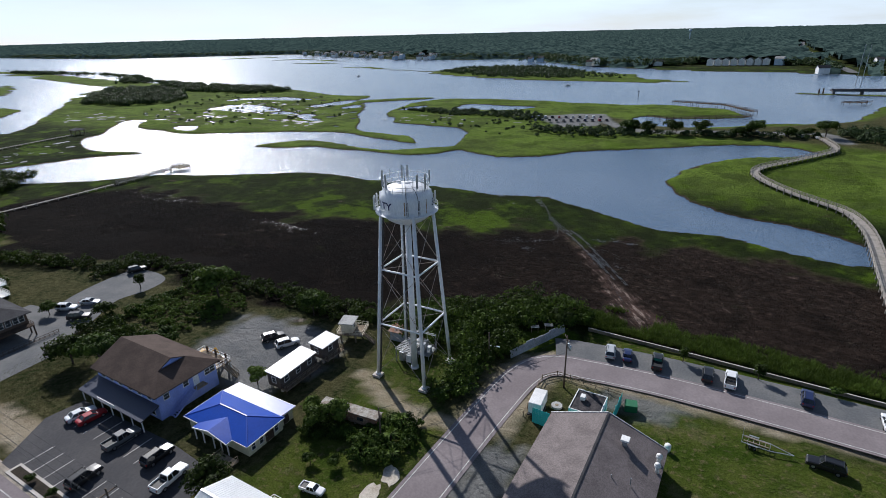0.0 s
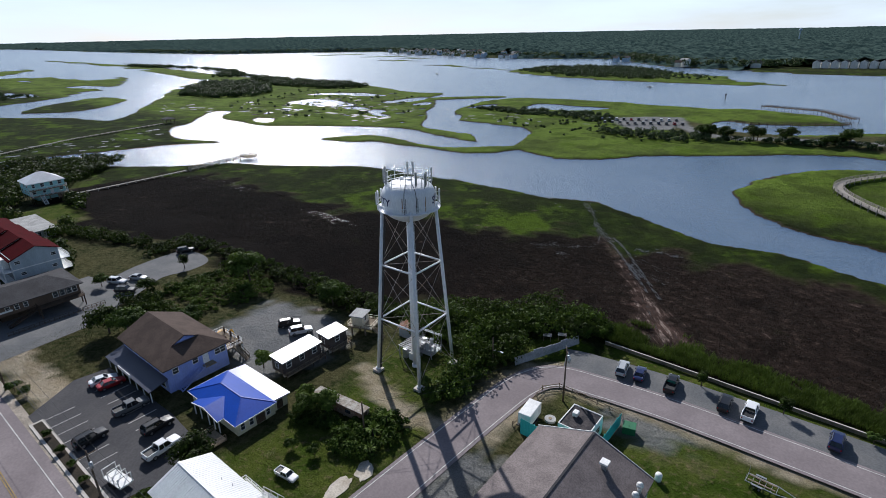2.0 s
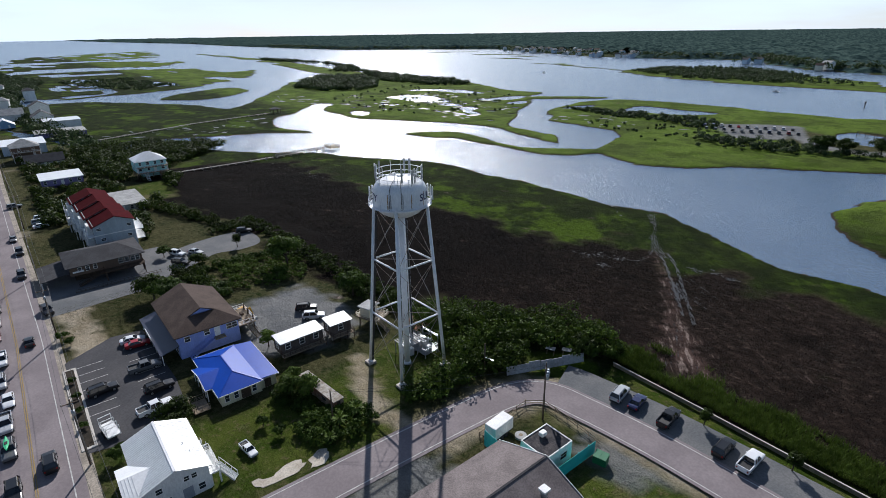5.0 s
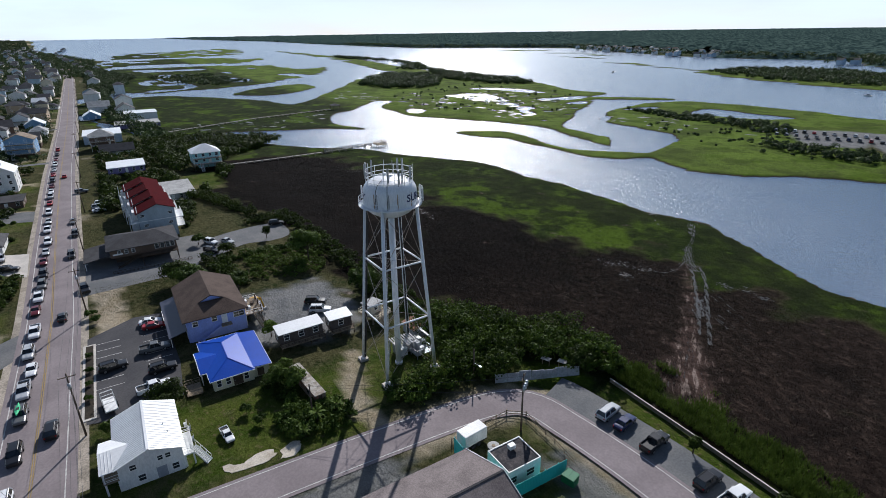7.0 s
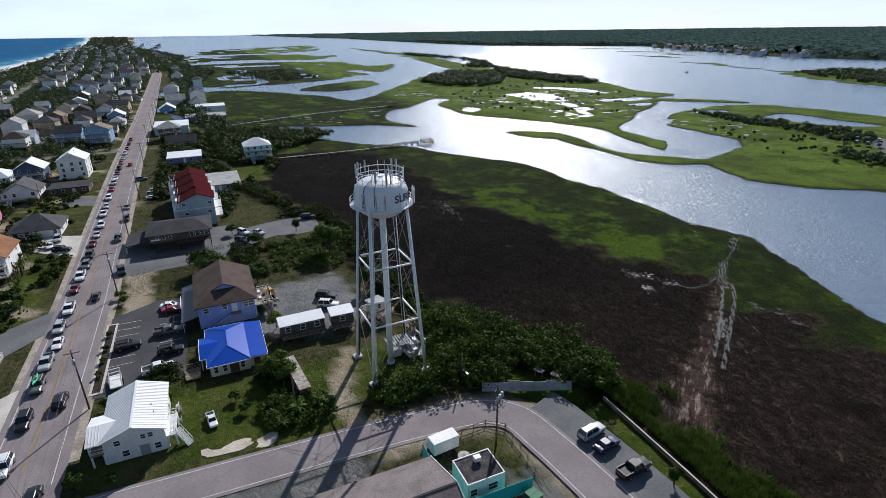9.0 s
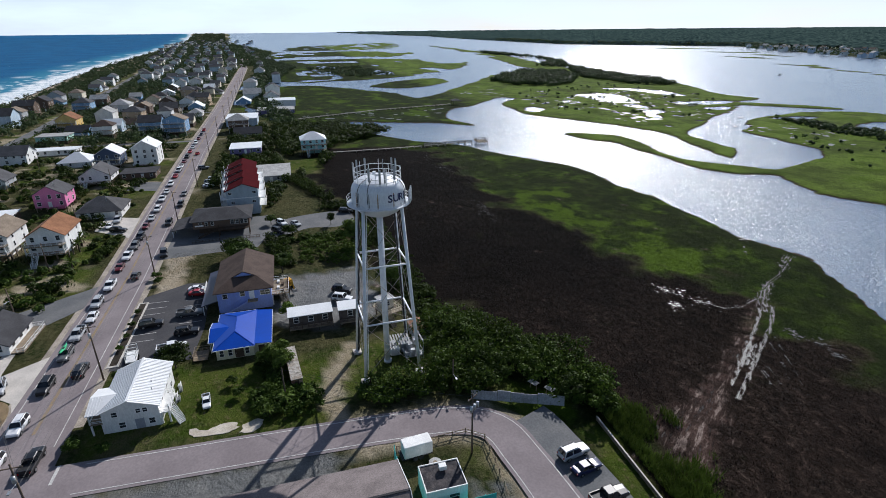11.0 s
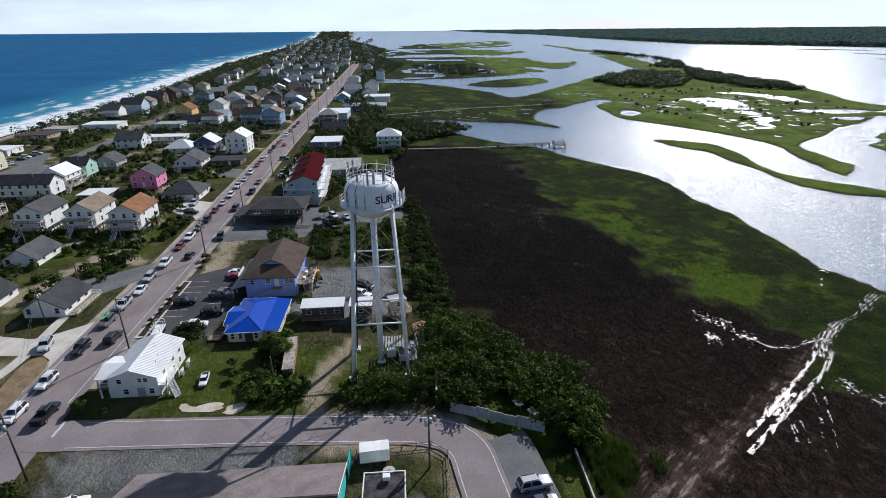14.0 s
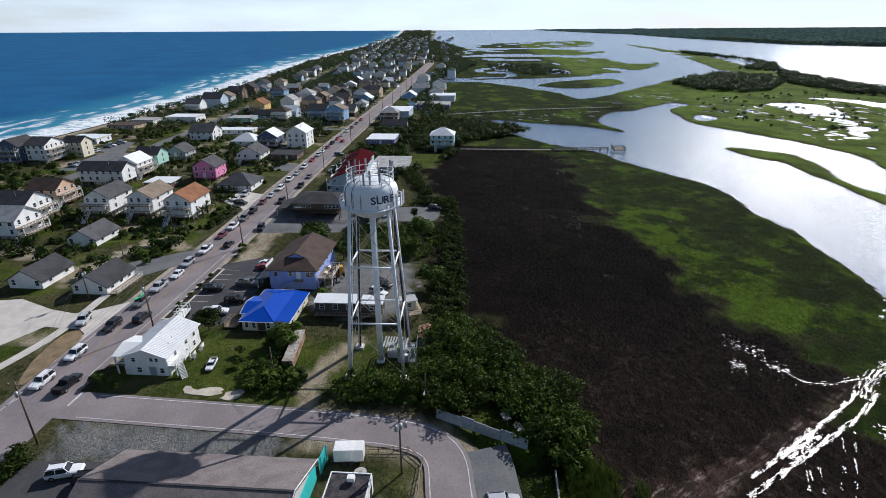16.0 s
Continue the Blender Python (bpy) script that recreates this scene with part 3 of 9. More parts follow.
def water_material():
    m, n, l, b = nodes_of("water_surface")
    pos = n.new("ShaderNodeNewGeometry").outputs["Position"]
    a1 = n.new("ShaderNodeVertexColor")
    a1.layer_name = "sea"
    s1 = n.new("ShaderNodeSeparateColor")
    l.new(a1.outputs["Color"], s1.inputs["Color"])
    mp = n.new("ShaderNodeMapping")
    mp.inputs["Rotation"].default_value, mp.inputs["Scale"].default_value = (0, 0, radians(35)), (1.0, 0.45, 1.0)
    l.new(pos, mp.inputs["Vector"])
    chop, swell = noise_node(n, l, mp.outputs["Vector"], 0.75, 6, 0.72), noise_node(n, l, mp.outputs["Vector"], 0.12, 3)
    patch = noise_node(n, l, pos, 0.012, 4)
    sound = mix_node(n, l, ramp_node(n, l, patch, 0.35, 0.65), (0.065, 0.115, 0.19), (0.09, 0.14, 0.215))
    deep = mix_node(n, l, ramp_node(n, l, patch, 0.35, 0.65), (0.003, 0.052, 0.165), (0.006, 0.08, 0.215))
    deep = mix_node(n, l, s1.outputs["Blue"], deep, (0.035, 0.19, 0.29))
    col = mix_node(n, l, s1.outputs["Red"], sound, deep)
    foam_n = noise_node(n, l, mp.outputs["Vector"], 0.35, 6, 0.7)
    foam = math_node(n, l, "MULTIPLY", s1.outputs["Green"], ramp_node(n, l, foam_n, 0.34, 0.52))
    caps = math_node(n, l, "MULTIPLY", s1.outputs["Red"], ramp_node(n, l, foam_n, 0.70, 0.74))
    foam = math_node(n, l, "MAXIMUM", foam, caps)
    col = mix_node(n, l, foam, col, (0.8, 0.82, 0.82))
    l.new(col, b.inputs["Base Color"])
    l.new(mix_node(n, l, foam, mix_node(n, l, s1.outputs["Red"], (0.22, 0.22, 0.22), (0.6, 0.6, 0.6)), (0.85, 0.85, 0.85)), b.inputs["Roughness"])
    b.inputs["IOR"].default_value = 1.33
    l.new(mix_node(n, l, s1.outputs["Red"], (0.7, 0.7, 0.7), (0.02, 0.02, 0.02)), b.inputs["Specular IOR Level"])
    h = math_node(n, l, "ADD", math_node(n, l, "MULTIPLY", chop, 1.1), math_node(n, l, "MULTIPLY", swell, 0.9))
    bump_node(n, l, h, 0.95, 0.5, b)
    return m


water.data.materials.append(water_material())

# ---- building tools ----
def part(name, bm, material, parent=None, label="", smooth_=False, at=None):
    """Links a bmesh as one mesh object under a thing or a part."""
    me = bm
    if isinstance(bm, bmesh.types.BMesh):
        me = bpy.data.meshes.new(name)
        bm.to_mesh(me)
        bm.free()
        for mm in (material if isinstance(material, (list, tuple)) else [material]):
            me.materials.append(mm)
        if smooth_:
            me.polygons.foreach_set("use_smooth", np.ones(len(me.polygons), bool))
    ob = new(name, me)
    if parent is not None:
        ob.parent = parent
    if at is not None:
        ob.matrix_basis = at
    if label:
        ob["label"] = label
    return ob


def thing(name, m, label, category, group="", kind=""):
    """An Empty at the foot of a thing, for its parts."""
    ob = new(name)
    ob.empty_display_size = 0.3
    ob.matrix_basis = m
    return tagged(ob, label, category, group, kind)


def box(bm, lo, hi, mi=0):
    (x0, y0, z0), (x1, y1, z1) = lo, hi
    v = [bm.verts.new(p) for p in ((x0, y0, z0), (x1, y0, z0), (x1, y1, z0), (x0, y1, z0), (x0, y0, z1), (x1, y0, z1), (x1, y1, z1), (x0, y1, z1))]
    for f in ((3, 2, 1, 0), (4, 5, 6, 7), (0, 1, 5, 4), (1, 2, 6, 5), (2, 3, 7, 6), (3, 0, 4, 7)):
        bm.faces.new([v[i] for i in f]).material_index = mi
    return bm


def boxes(*pairs):
    bm = bmesh.new()
    for lo, hi in pairs:
        box(bm, lo, hi)
    return bm


def beam(bm, a, b, w, h=None, mi=0):
    """A bar of rectangular section from a to b."""
    a, b = Vector(a), Vector(b)
    d = (b - a).normalized()
    up = Vector((0, 0, 1)) if abs(d.z) < 0.95 else Vector((1, 0, 0))
    s = d.cross(up).normalized() * w / 2
    u = s.cross(d).normalized() * (h or w) / 2
    v = [bm.verts.new(p + i * s + j * u) for p in (a, b) for i, j in ((-1, -1), (1, -1), (1, 1), (-1, 1))]
    for f in ((0, 1, 2, 3), (7, 6, 5, 4), (0, 4, 5, 1), (1, 5, 6, 2), (2, 6, 7, 3), (3, 7, 4, 0)):
        bm.faces.new([v[i] for i in f]).material_index = mi
    return bm


def tube(bm, a, b, r, r2=None, n=8, mi=0):
    a, b = Vector(a), Vector(b)
    d = (b - a).normalized()
    up = Vector((0, 0, 1)) if abs(d.z) < 0.95 else Vector((1, 0, 0))
    s = d.cross(up).normalized()
    u = s.cross(d)
    ring = []
    for p, rr in ((a, r), (b, r if r2 is None else r2)):
        ring.append([bm.verts.new(p + (s * math.cos(2 * math.pi * k / n) + u * math.sin(2 * math.pi * k / n)) * rr) for k in range(n)])
    for k in range(n):
        bm.faces.new((ring[0][k], ring[1][k], ring[1][(k + 1) % n], ring[0][(k + 1) % n])).material_index = mi
    bm.faces.new(ring[0]).material_index = mi
    bm.faces.new(ring[1][::-1]).material_index = mi
    return bm


def tubes(*runs, n=8):
    bm = bmesh.new()
    for r in runs:
        tube(bm, *r, n=n)
    return bm


def lathe(bm, profile, n=40):
    """Turns a profile of (radius, height) round the z axis."""
    rings = []
    for r, z in profile:
        rings.append([bm.verts.new((r * math.cos(2 * math.pi * k / n), r * math.sin(2 * math.pi * k / n), z)) for k in range(n)] if r > 1e-6 else [bm.verts.new((0, 0, z))])
    for a, b in zip(rings, rings[1:]):
        for k in range(n):
            if len(a) == 1 and len(b) == 1:
                continue
            vs = [a[0], b[(k + 1) % n], b[k]] if len(a) == 1 else [a[k], a[(k + 1) % n], b[0]] if len(b) == 1 else [a[k], a[(k + 1) % n], b[(k + 1) % n], b[k]]
            bm.faces.new(vs)
    return bm


def ring(bm, r, z, t, n=40, h=None):
    """A round rail: a ring of square section."""
    h = h or t
    return lathe(bm, [(r - t / 2, z - h / 2), (r + t / 2, z - h / 2), (r + t / 2, z + h / 2), (r - t / 2, z + h / 2), (r - t / 2, z - h / 2)], n)


def slab(bm, pts, thick, mi=0):
    """A plate with the given top outline, thick downwards."""
    top = [bm.verts.new(p) for p in pts]
    low = [bm.verts.new((p[0], p[1], p[2] - thick)) for p in pts]
    bm.faces.new(top).material_index = mi
    bm.faces.new(low[::-1]).material_index = mi
    n = len(pts)
    for i in range(n):
        bm.faces.new((top[i], low[i], low[(i + 1) % n], top[(i + 1) % n])).material_index = mi
    return bm


def ribbon(bm, line, width, z, shift=0.0, dash=None, thick=0.0):
    """A strip of that width along a line in the plan, shifted to its left; dash = (stroke, gap) breaks it up."""
    p = np.asarray(line, float)
    d = np.gradient(p, axis=0)
    d /= np.linalg.norm(d, axis=1)[:, None] + 1e-9
    nrm = np.stack([-d[:, 1], d[:, 0]], 1)
    c = p + nrm * shift
    L, R = c + nrm * width / 2, c - nrm * width / 2
    s = np.concatenate([[0], np.cumsum(np.linalg.norm(np.diff(p, axis=0), axis=1))])
    zz = np.full(len(p), z) if np.isscalar(z) else z
    for i in range(len(p) - 1):
        if dash and (s[i] % (dash[0] + dash[1])) > dash[0]:
            continue
        v = [bm.verts.new((*q, h)) for q, h in ((R[i], zz[i]), (R[i + 1], zz[i + 1]), (L[i + 1], zz[i + 1]), (L[i], zz[i]))]
        bm.faces.new(v)
    if thick:
        g = bmesh.ops.extrude_face_region(bm, geom=bm.faces[:])
        for v in g["geom"]:
            if isinstance(v, bmesh.types.BMVert):
                v.co.z += 0
    return bm


def outline(bm, pts, z):
    bm.faces.new([bm.verts.new((x, y, z)) for x, y in pts])
    return bm


def dense(line, gap):
    """The same line with points every gap metres."""
    p = np.asarray(line, float)
    s = np.concatenate([[0], np.cumsum(np.linalg.norm(np.diff(p, axis=0), axis=1))])
    t = np.arange(0, s[-1], gap)
    return np.stack([np.interp(t, s, p[:, 0]), np.interp(t, s, p[:, 1])], 1)


def setting(name, bm, material, label, category):
    return tagged(part(name, bm, material), label, category, kind="structure")

# ---- roads, car parks, paths ----
asphalt = mat("asphalt_worn", (0.2, 0.172, 0.176), (0.25, 0.217, 0.22), rough=0.85, scale=0.12, fine=2.5, vary=0.14, bump=0.1)
asphalt_dark = mat("asphalt_dark", (0.055, 0.055, 0.06), (0.075, 0.073, 0.076), rough=0.8, scale=0.15, fine=2.5, vary=0.2, bump=0.1)
asphalt_grey = mat("asphalt_grey", (0.12, 0.125, 0.13), (0.16, 0.16, 0.16), rough=0.88, scale=0.2, fine=3, vary=0.2, bump=0.12)
paint_white = mat("road_paint_white", (0.62, 0.61, 0.58), (0.42, 0.41, 0.4), rough=0.7, scale=1.2, fine=9, vary=0.3, bump=0)
paint_yellow = mat("road_paint_yellow", (0.36, 0.25, 0.09), (0.27, 0.21, 0.12), rough=0.7, scale=1.2, fine=9, vary=0.3, bump=0)
concrete = mat("concrete_pale", (0.56, 0.52, 0.47), (0.46, 0.43, 0.39), rough=0.85, scale=0.3, fine=5, vary=0.2)
MAIN_ROAD = dense([(70, 18.5), (0, 15.5), (-40, 13.9), (-107, 13.6), (-165, 11.8), (-270, 9.0), (-440, 6.4), (-700, 0), (-1010, -8), (-1500, -45), (-2400, -130)], 4)
SIDE_STREET = dense(smooth([(-34, 12), (-33.5, 26), (-33, 38), (-32.5, 50), (-31.9, 62), (-31.3, 71), (-30.5, 79), (-28.7, 84.2), (-25.4, 86.9), (-20, 87.9), (-13.5, 88.8), (-4, 89.6), (14, 90), (30, 90), (70, 89.8)], 6, False), 1.5)


def street(name, line, width, material, z, label):
    p = np.asarray(line)
    lift = rise(p[:, 0], p[:, 1])
    return setting(name, ribbon(bmesh.new(), p, width, lift + z), material, label, "road")


street("road_1", MAIN_ROAD, 11.5, asphalt, 0.07, "long straight two-lane asphalt road with grey shoulders")
street("road_2", SIDE_STREET, 7.1, asphalt, 0.09, "side street of worn pinkish-grey asphalt that bends along the marsh")


def line_mark(name, line, width, shift, z, material, dash=None, label="worn white painted road line"):
    p = np.asarray(line)
    return setting(name, ribbon(bmesh.new(), p, width, rise(p[:, 0], p[:, 1]) + z, shift, dash), material, label, "road marking")


sandy = mat("sandy_gravel", (0.4, 0.35, 0.29), (0.25, 0.22, 0.18), rough=0.95, scale=0.35, fine=3, vary=0.35, bump=0.3)
for k, s_ in enumerate((6.35, -6.45)):
    p_ = MAIN_ROAD[(MAIN_ROAD[:, 0] < -45) & (MAIN_ROAD[:, 0] > -1000)]
    setting("shoulder_%d" % (k + 1), ribbon(bmesh.new(), p_, 1.5, rise(p_[:, 0], p_[:, 1]) + 0.04, s_), sandy, "pale sandy gravel shoulder beside the road", "shoulder")
for k, s in enumerate((-0.14, 0.14)):
    line_mark("road_line_%d" % (1 + k), MAIN_ROAD[MAIN_ROAD[:, 0] < -43], 0.14, s, 0.1, paint_yellow, label="worn yellow painted centre line")
line_mark("road_line_3", MAIN_ROAD[MAIN_ROAD[:, 0] < -41], 0.16, -4.25, 0.1, paint_white)
line_mark("road_line_4", MAIN_ROAD, 0.16, 4.6, 0.1, paint_white)
side = SIDE_STREET[SIDE_STREET[:, 1] > 23]
line_mark("road_line_5", side, 0.16, 2.9, 0.12, paint_white)
line_mark("road_line_6", side, 0.16, -2.9, 0.12, paint_white)
setting("road_line_7", boxes(((-37.2, 20.2, 0.1), (-33.4, 20.65, 0.118))), paint_white, "white painted stop line", "road marking")
# car park beside the blue houses
LOT = [(-93.5, 20.6), (-62, 20.6), (-60.5, 27), (-62, 35.5), (-74, 36.4), (-98, 35.5), (-99, 29.5)]
setting("car_park", outline(bmesh.new(), LOT, 0.06), asphalt_dark, "dark asphalt car park with white painted bays", "car park")
bays = [boxes(((x, 21.8, 0.072), (x + 0.12, 26.6, 0.08))) for x in (-90, -87, -84, -81, -78, -75, -72)] + [boxes(((x, 30.6, 0.072), (x + 0.12, 35.4, 0.08))) for x in (-95, -92, -89, -86, -83.2, -80.4, -77.6, -74.8)]
for b_ in bays:
    setting("bay_line", b_, paint_white, "white painted parking bay line", "road marking")
setting("verge", boxes(((-90.5, 19.9, 0.0), (-63, 22.1, 0.16))), concrete, "pale sandy kerbed verge between the road and the car park", "verge")
setting("verge_bed", boxes(((-90.0, 20.35, 0.155), (-63.6, 21.7, 0.185))), mat("dark_soil", (0.05, 0.04, 0.03), (0.03, 0.026, 0.02), rough=0.95, scale=0.6, fine=5, vary=0.4), "dark planted soil bed in the kerbed verge", "flower bed")
# gravel parking along the bend and the second car park by the marsh
setting("parking_strip", ribbon(bmesh.new(), SIDE_STREET[(SIDE_STREET[:, 0] > -27) & (SIDE_STREET[:, 1] > 84)], 6.4, 0.05, 6.7), asphalt_grey, "grey gravel parking strip along the bend", "parking strip")
setting("marsh_car_park", outline(bmesh.new(), smooth([(-136, 44), (-142, 51), (-146.5, 61), (-147.5, 74), (-141, 77), (-133, 75.5), (-131, 69), (-132.5, 62), (-128.5, 55), (-125, 47)], 4), 0.06), asphalt_grey, "worn pale grey car park beside the marsh", "car park")
setting("brown_house_drive", outline(bmesh.new(), [(-150, 20), (-118, 20), (-120, 46), (-140, 52), (-150, 50)], 0.055), asphalt_grey, "worn asphalt yard under and beside the dark house", "driveway")
# drives on the sea side of the road
for k, pts in enumerate(([(-53, 8.1), (-71, 8.1), (-66, 1.6), (-64.5, -1.6), (-66.1, -8.7), (-70.5, -19.5), (-69, -27), (-48, -27), (-50, -8), (-58.5, -4), (-58, 2), (-57.9, 4.5), (-56, 7)], [(-104, 8), (-92, 8), (-80, -2), (-78, -8), (-92, -8)], [(-160, 5.5), (-140, 6.5), (-150, -6), (-165, -6)], [(-210, 3.5), (-196, 4), (-200, -8), (-214, -8)])):
    setting("driveway_%d" % (k + 1), outline(bmesh.new(), pts, 0.05), (concrete, asphalt_grey)[k % 2], "pale concrete driveway beside the road", "driveway")
second = dense([(60, -88), (-60, -89), (-150, -90), (-200, -90.5), (-256, -93), (-350, -99.5), (-420, -106), (-700, -132), (-1000, -165)], 6)
BEACH_LOT = np.array([(-192, -95.5), (-193, -106), (-212, -109), (-232, -110), (-237, -120.5), (-258, -118.5), (-259, -110), (-240, -103), (-226, -95)], float)
street("road_3", second, 6.5, asphalt_grey, 0.06, "narrow grey street behind the beach houses")
setting("beach_car_park", outline(bmesh.new(), BEACH_LOT, 0.05), asphalt_grey, "pale worn asphalt car park behind the dunes", "car park")
for k, x in enumerate((-304, -430, -600)):
    yy = float(np.interp(-x, -MAIN_ROAD[:, 0], MAIN_ROAD[:, 1]))
    ye = float(np.interp(-x, -second[:, 0], second[:, 1]))
    street("road_%d" % (4 + k), dense([(x - 2, yy - 5), (x - 6, ye)], 6), 5.0, asphalt_grey, 0.045, "short grey cross street between the houses")
# street corner: bark bed, sidewalk, the hall's car park
bark_bed = mat("bark_mulch", (0.26, 0.19, 0.11), (0.17, 0.125, 0.075), rough=0.95, scale=0.5, fine=6, vary=0.4)
setting("bark_bed", slab(bmesh.new(), [(x, y, 0.1) for x, y in smooth([(-38, 7.4), (-44, 4.2), (-50, 2.9), (-55.5, 2.6), (-57.3, 4.2), (-56, 6.4), (-52.5, 7.7), (-46, 7.8)], 4)], 0.15), bark_bed, "straw-coloured mulch bed with thin dry grass at the corner", "flower bed")
setting("sidewalk", ribbon(bmesh.new(), dense(smooth([(-30, -4.6), (-37, -2.9), (-43.5, -1.3), (-50, 0.1), (-56, 0.8), (-63, 0.5), (-72, -0.2), (-76, -0.4)], 5, False), 1.0), 2.3, 0.09), concrete, "pale concrete sidewalk curving round the bed", "sidewalk")
setting("hall_car_park", outline(bmesh.new(), [(-20.8, 23.2), (-21.6, 38), (-13, 38.5), (-6, 38.5), (-6, 24.5), (-13, 24)], 0.05), asphalt_dark, "dark asphalt car park beside the hall", "car park")

# ---- water tower ----
tower_white = mat("tower_white_paint", (0.8, 0.81, 0.83), (0.7, 0.72, 0.75), rough=0.45, scale=0.4, fine=5, vary=0.12, bump=0.05, streak=(1, 1, 0.25))
tower_rust = mat("tower_rust_streak", (0.3, 0.17, 0.09), (0.45, 0.36, 0.28), rough=0.8, scale=1.0, fine=6)
steel_grey = mat("galvanised_steel", (0.42, 0.44, 0.46), (0.33, 0.35, 0.37), rough=0.45, metal=0.6, scale=1.5, fine=8, vary=0.2)
rod_rust = mat("weathered_rod", (0.33, 0.25, 0.2), (0.45, 0.42, 0.4), rough=0.7, scale=0.8, fine=4)
dark_cable = mat("black_cable", (0.02, 0.02, 0.022), (0.035, 0.035, 0.04), rough=0.6, scale=2)
navy_paint = mat("navy_paint", (0.015, 0.025, 0.09), (0.02, 0.03, 0.11), rough=0.5, scale=2, fine=6, vary=0.15, bump=0)
TX, TY, FOOT, HEAD, TANK_R = -49.8, 72.6, 5.15, 3.25, 4.62
tower = thing("water_tower", pose(TX, TY, 0, 0, 0, 1.5), "tall white four-legged steel water tower with antennas on its tank", "water tower")
prof = [(0, 30.35), (1.2, 30.4), (2.4, 30.75), (3.5, 31.4), (4.2, 32.1), (TANK_R, 32.8), (TANK_R, 35.0), (4.52, 35.55), (4.3, 36.05), (3.95, 36.5), (3.2, 36.95), (2.2, 37.3), (1.1, 37.5), (0, 37.58)]
tank = part("tank", lathe(bmesh.new(), prof, 64), tower_white, tower, "white painted steel tank with faint rust streaks", True)
for a in (-62, -55, -30, -12, 22, 95, 140, 200):
    ca, sa = math.cos(radians(a)), math.sin(radians(a))
    bm = bmesh.new()
    for z0, z1, w in ((32.9, 35.4, 0.12), (33.4, 35.2, 0.06)):
        r = TANK_R + 0.012
        v = [bm.verts.new((r * math.cos(radians(a) + s * w / r), r * math.sin(radians(a) + s * w / r), z)) for s, z in ((-1, z0), (1, z0), (0.6, z1), (-0.6, z1))]
        bm.faces.new(v)
        r += 0.004
    part("rust_streak", bm, tower_rust if a in (-62, -12, 22, 200) else steel_grey, tank, "thin rusty run-off streak")
for a in (-58, -33, 60, 170):
    ca, sa = math.cos(radians(a)), math.sin(radians(a))
    part("cable_run", tubes(*[((r0 * ca, r0 * sa, z0), (r1 * ca, r1 * sa, z1), 0.05) for (r0, z0), (r1, z1) in zip(((2.4, 37.35), (3.3, 37.0), (4.0, 36.6), (4.4, 36.1), (4.68, 35.4)), ((3.3, 37.0), (4.0, 36.6), (4.4, 36.1), (4.68, 35.4), (4.68, 32.8)))], n=6), dark_cable, tank, "dark cables running down the tank")


def curved_word(word, start, per, size, radius, z):
    """Letters bent round the tank, one mesh each."""
    for k, ch in enumerate(word):
        if ch == " ":
            continue
        cu = bpy.data.curves.new("letter", "FONT")
        cu.body, cu.size, cu.align_x, cu.offset, cu.extrude = ch, size, "CENTER", 0.035, 0.0
        cu.resolution_u = 3
        tmp = bpy.data.objects.new("letter", cu)
        scene.collection.objects.link(tmp)
        bpy.context.view_layer.update()
        me = bpy.data.meshes.new_from_object(tmp.evaluated_get(bpy.context.evaluated_depsgraph_get()))
        bpy.data.objects.remove(tmp)
        bm = bmesh.new()
        bm.from_mesh(me)
        bmesh.ops.subdivide_edges(bm, edges=[e for e in bm.edges if e.calc_length() > 0.3], cuts=2)
        ang = radians(start + per * k)
        for v in bm.verts:
            th = ang + v.co.x * 1.12 / radius
            v.co = Vector((radius * math.cos(th), radius * math.sin(th), z + v.co.y))
        part("letter", bm, navy_paint, tank)


curved_word("SURF CITY", 14, 14.2, 1.75, TANK_R + 0.035, 33.85)
curved_word("SURF CITY", 149, 14.2, 1.75, TANK_R + 0.035, 33.85)
riser = bmesh.new()
tube(riser, (0, 0, 0.6), (0, 0, 31), 0.56, n=20)
tube(riser, (0, 0, 0.2), (0, 0, 0.7), 0.75, n=20)
part("riser_pipe", riser, tower_white, tower, "", True)
corners = [(sx, sy) for sx, sy in ((-1, -1), (1, -1), (1, 1), (-1, 1))]


def leg_at(c, z):
    k = FOOT + (HEAD - FOOT) * z / 32.6
    return Vector((c[0] * k, c[1] * k, z))


for c in corners:
    bm = bmesh.new()
    tube(bm, leg_at(c, 0.5), leg_at(c, 33.2), 0.32, 0.3, n=14)
    tube(bm, leg_at(c, 0.45), leg_at(c, 0.75), 0.5, n=14)
    part("leg", bm, tower_white, tower, "", True)
    f = leg_at(c, 0)
    part("footing", boxes(((f.x - 0.8, f.y - 0.8, -0.2), (f.x + 0.8, f.y + 0.8, 0.48))), concrete, tower, "square concrete footing")
levels = (0.7, 11.4, 22.2, 32.4)
for z in levels[1:3]:
    for a, b in zip(corners, corners[1:] + corners[:1]):
        part("strut", tubes((leg_at(a, z), leg_at(b, z), 0.17), n=10), tower_white, tower, smooth_=True)
for lo_, hi_ in zip(levels, levels[1:]):
    for a, b in zip(corners, corners[1:] + corners[:1]):
        for p, q in ((a, b), (b, a)):
            part("tie_rod", tubes((leg_at(p, lo_ + 0.3), leg_at(q, hi_ - 0.3), 0.045), n=6), rod_rust, tower)
    if lo_ > 1:
        for c in corners:
            part("spoke_rod", tubes((leg_at(c, lo_), (0, 0, lo_), 0.04), n=6), rod_rust, tower)
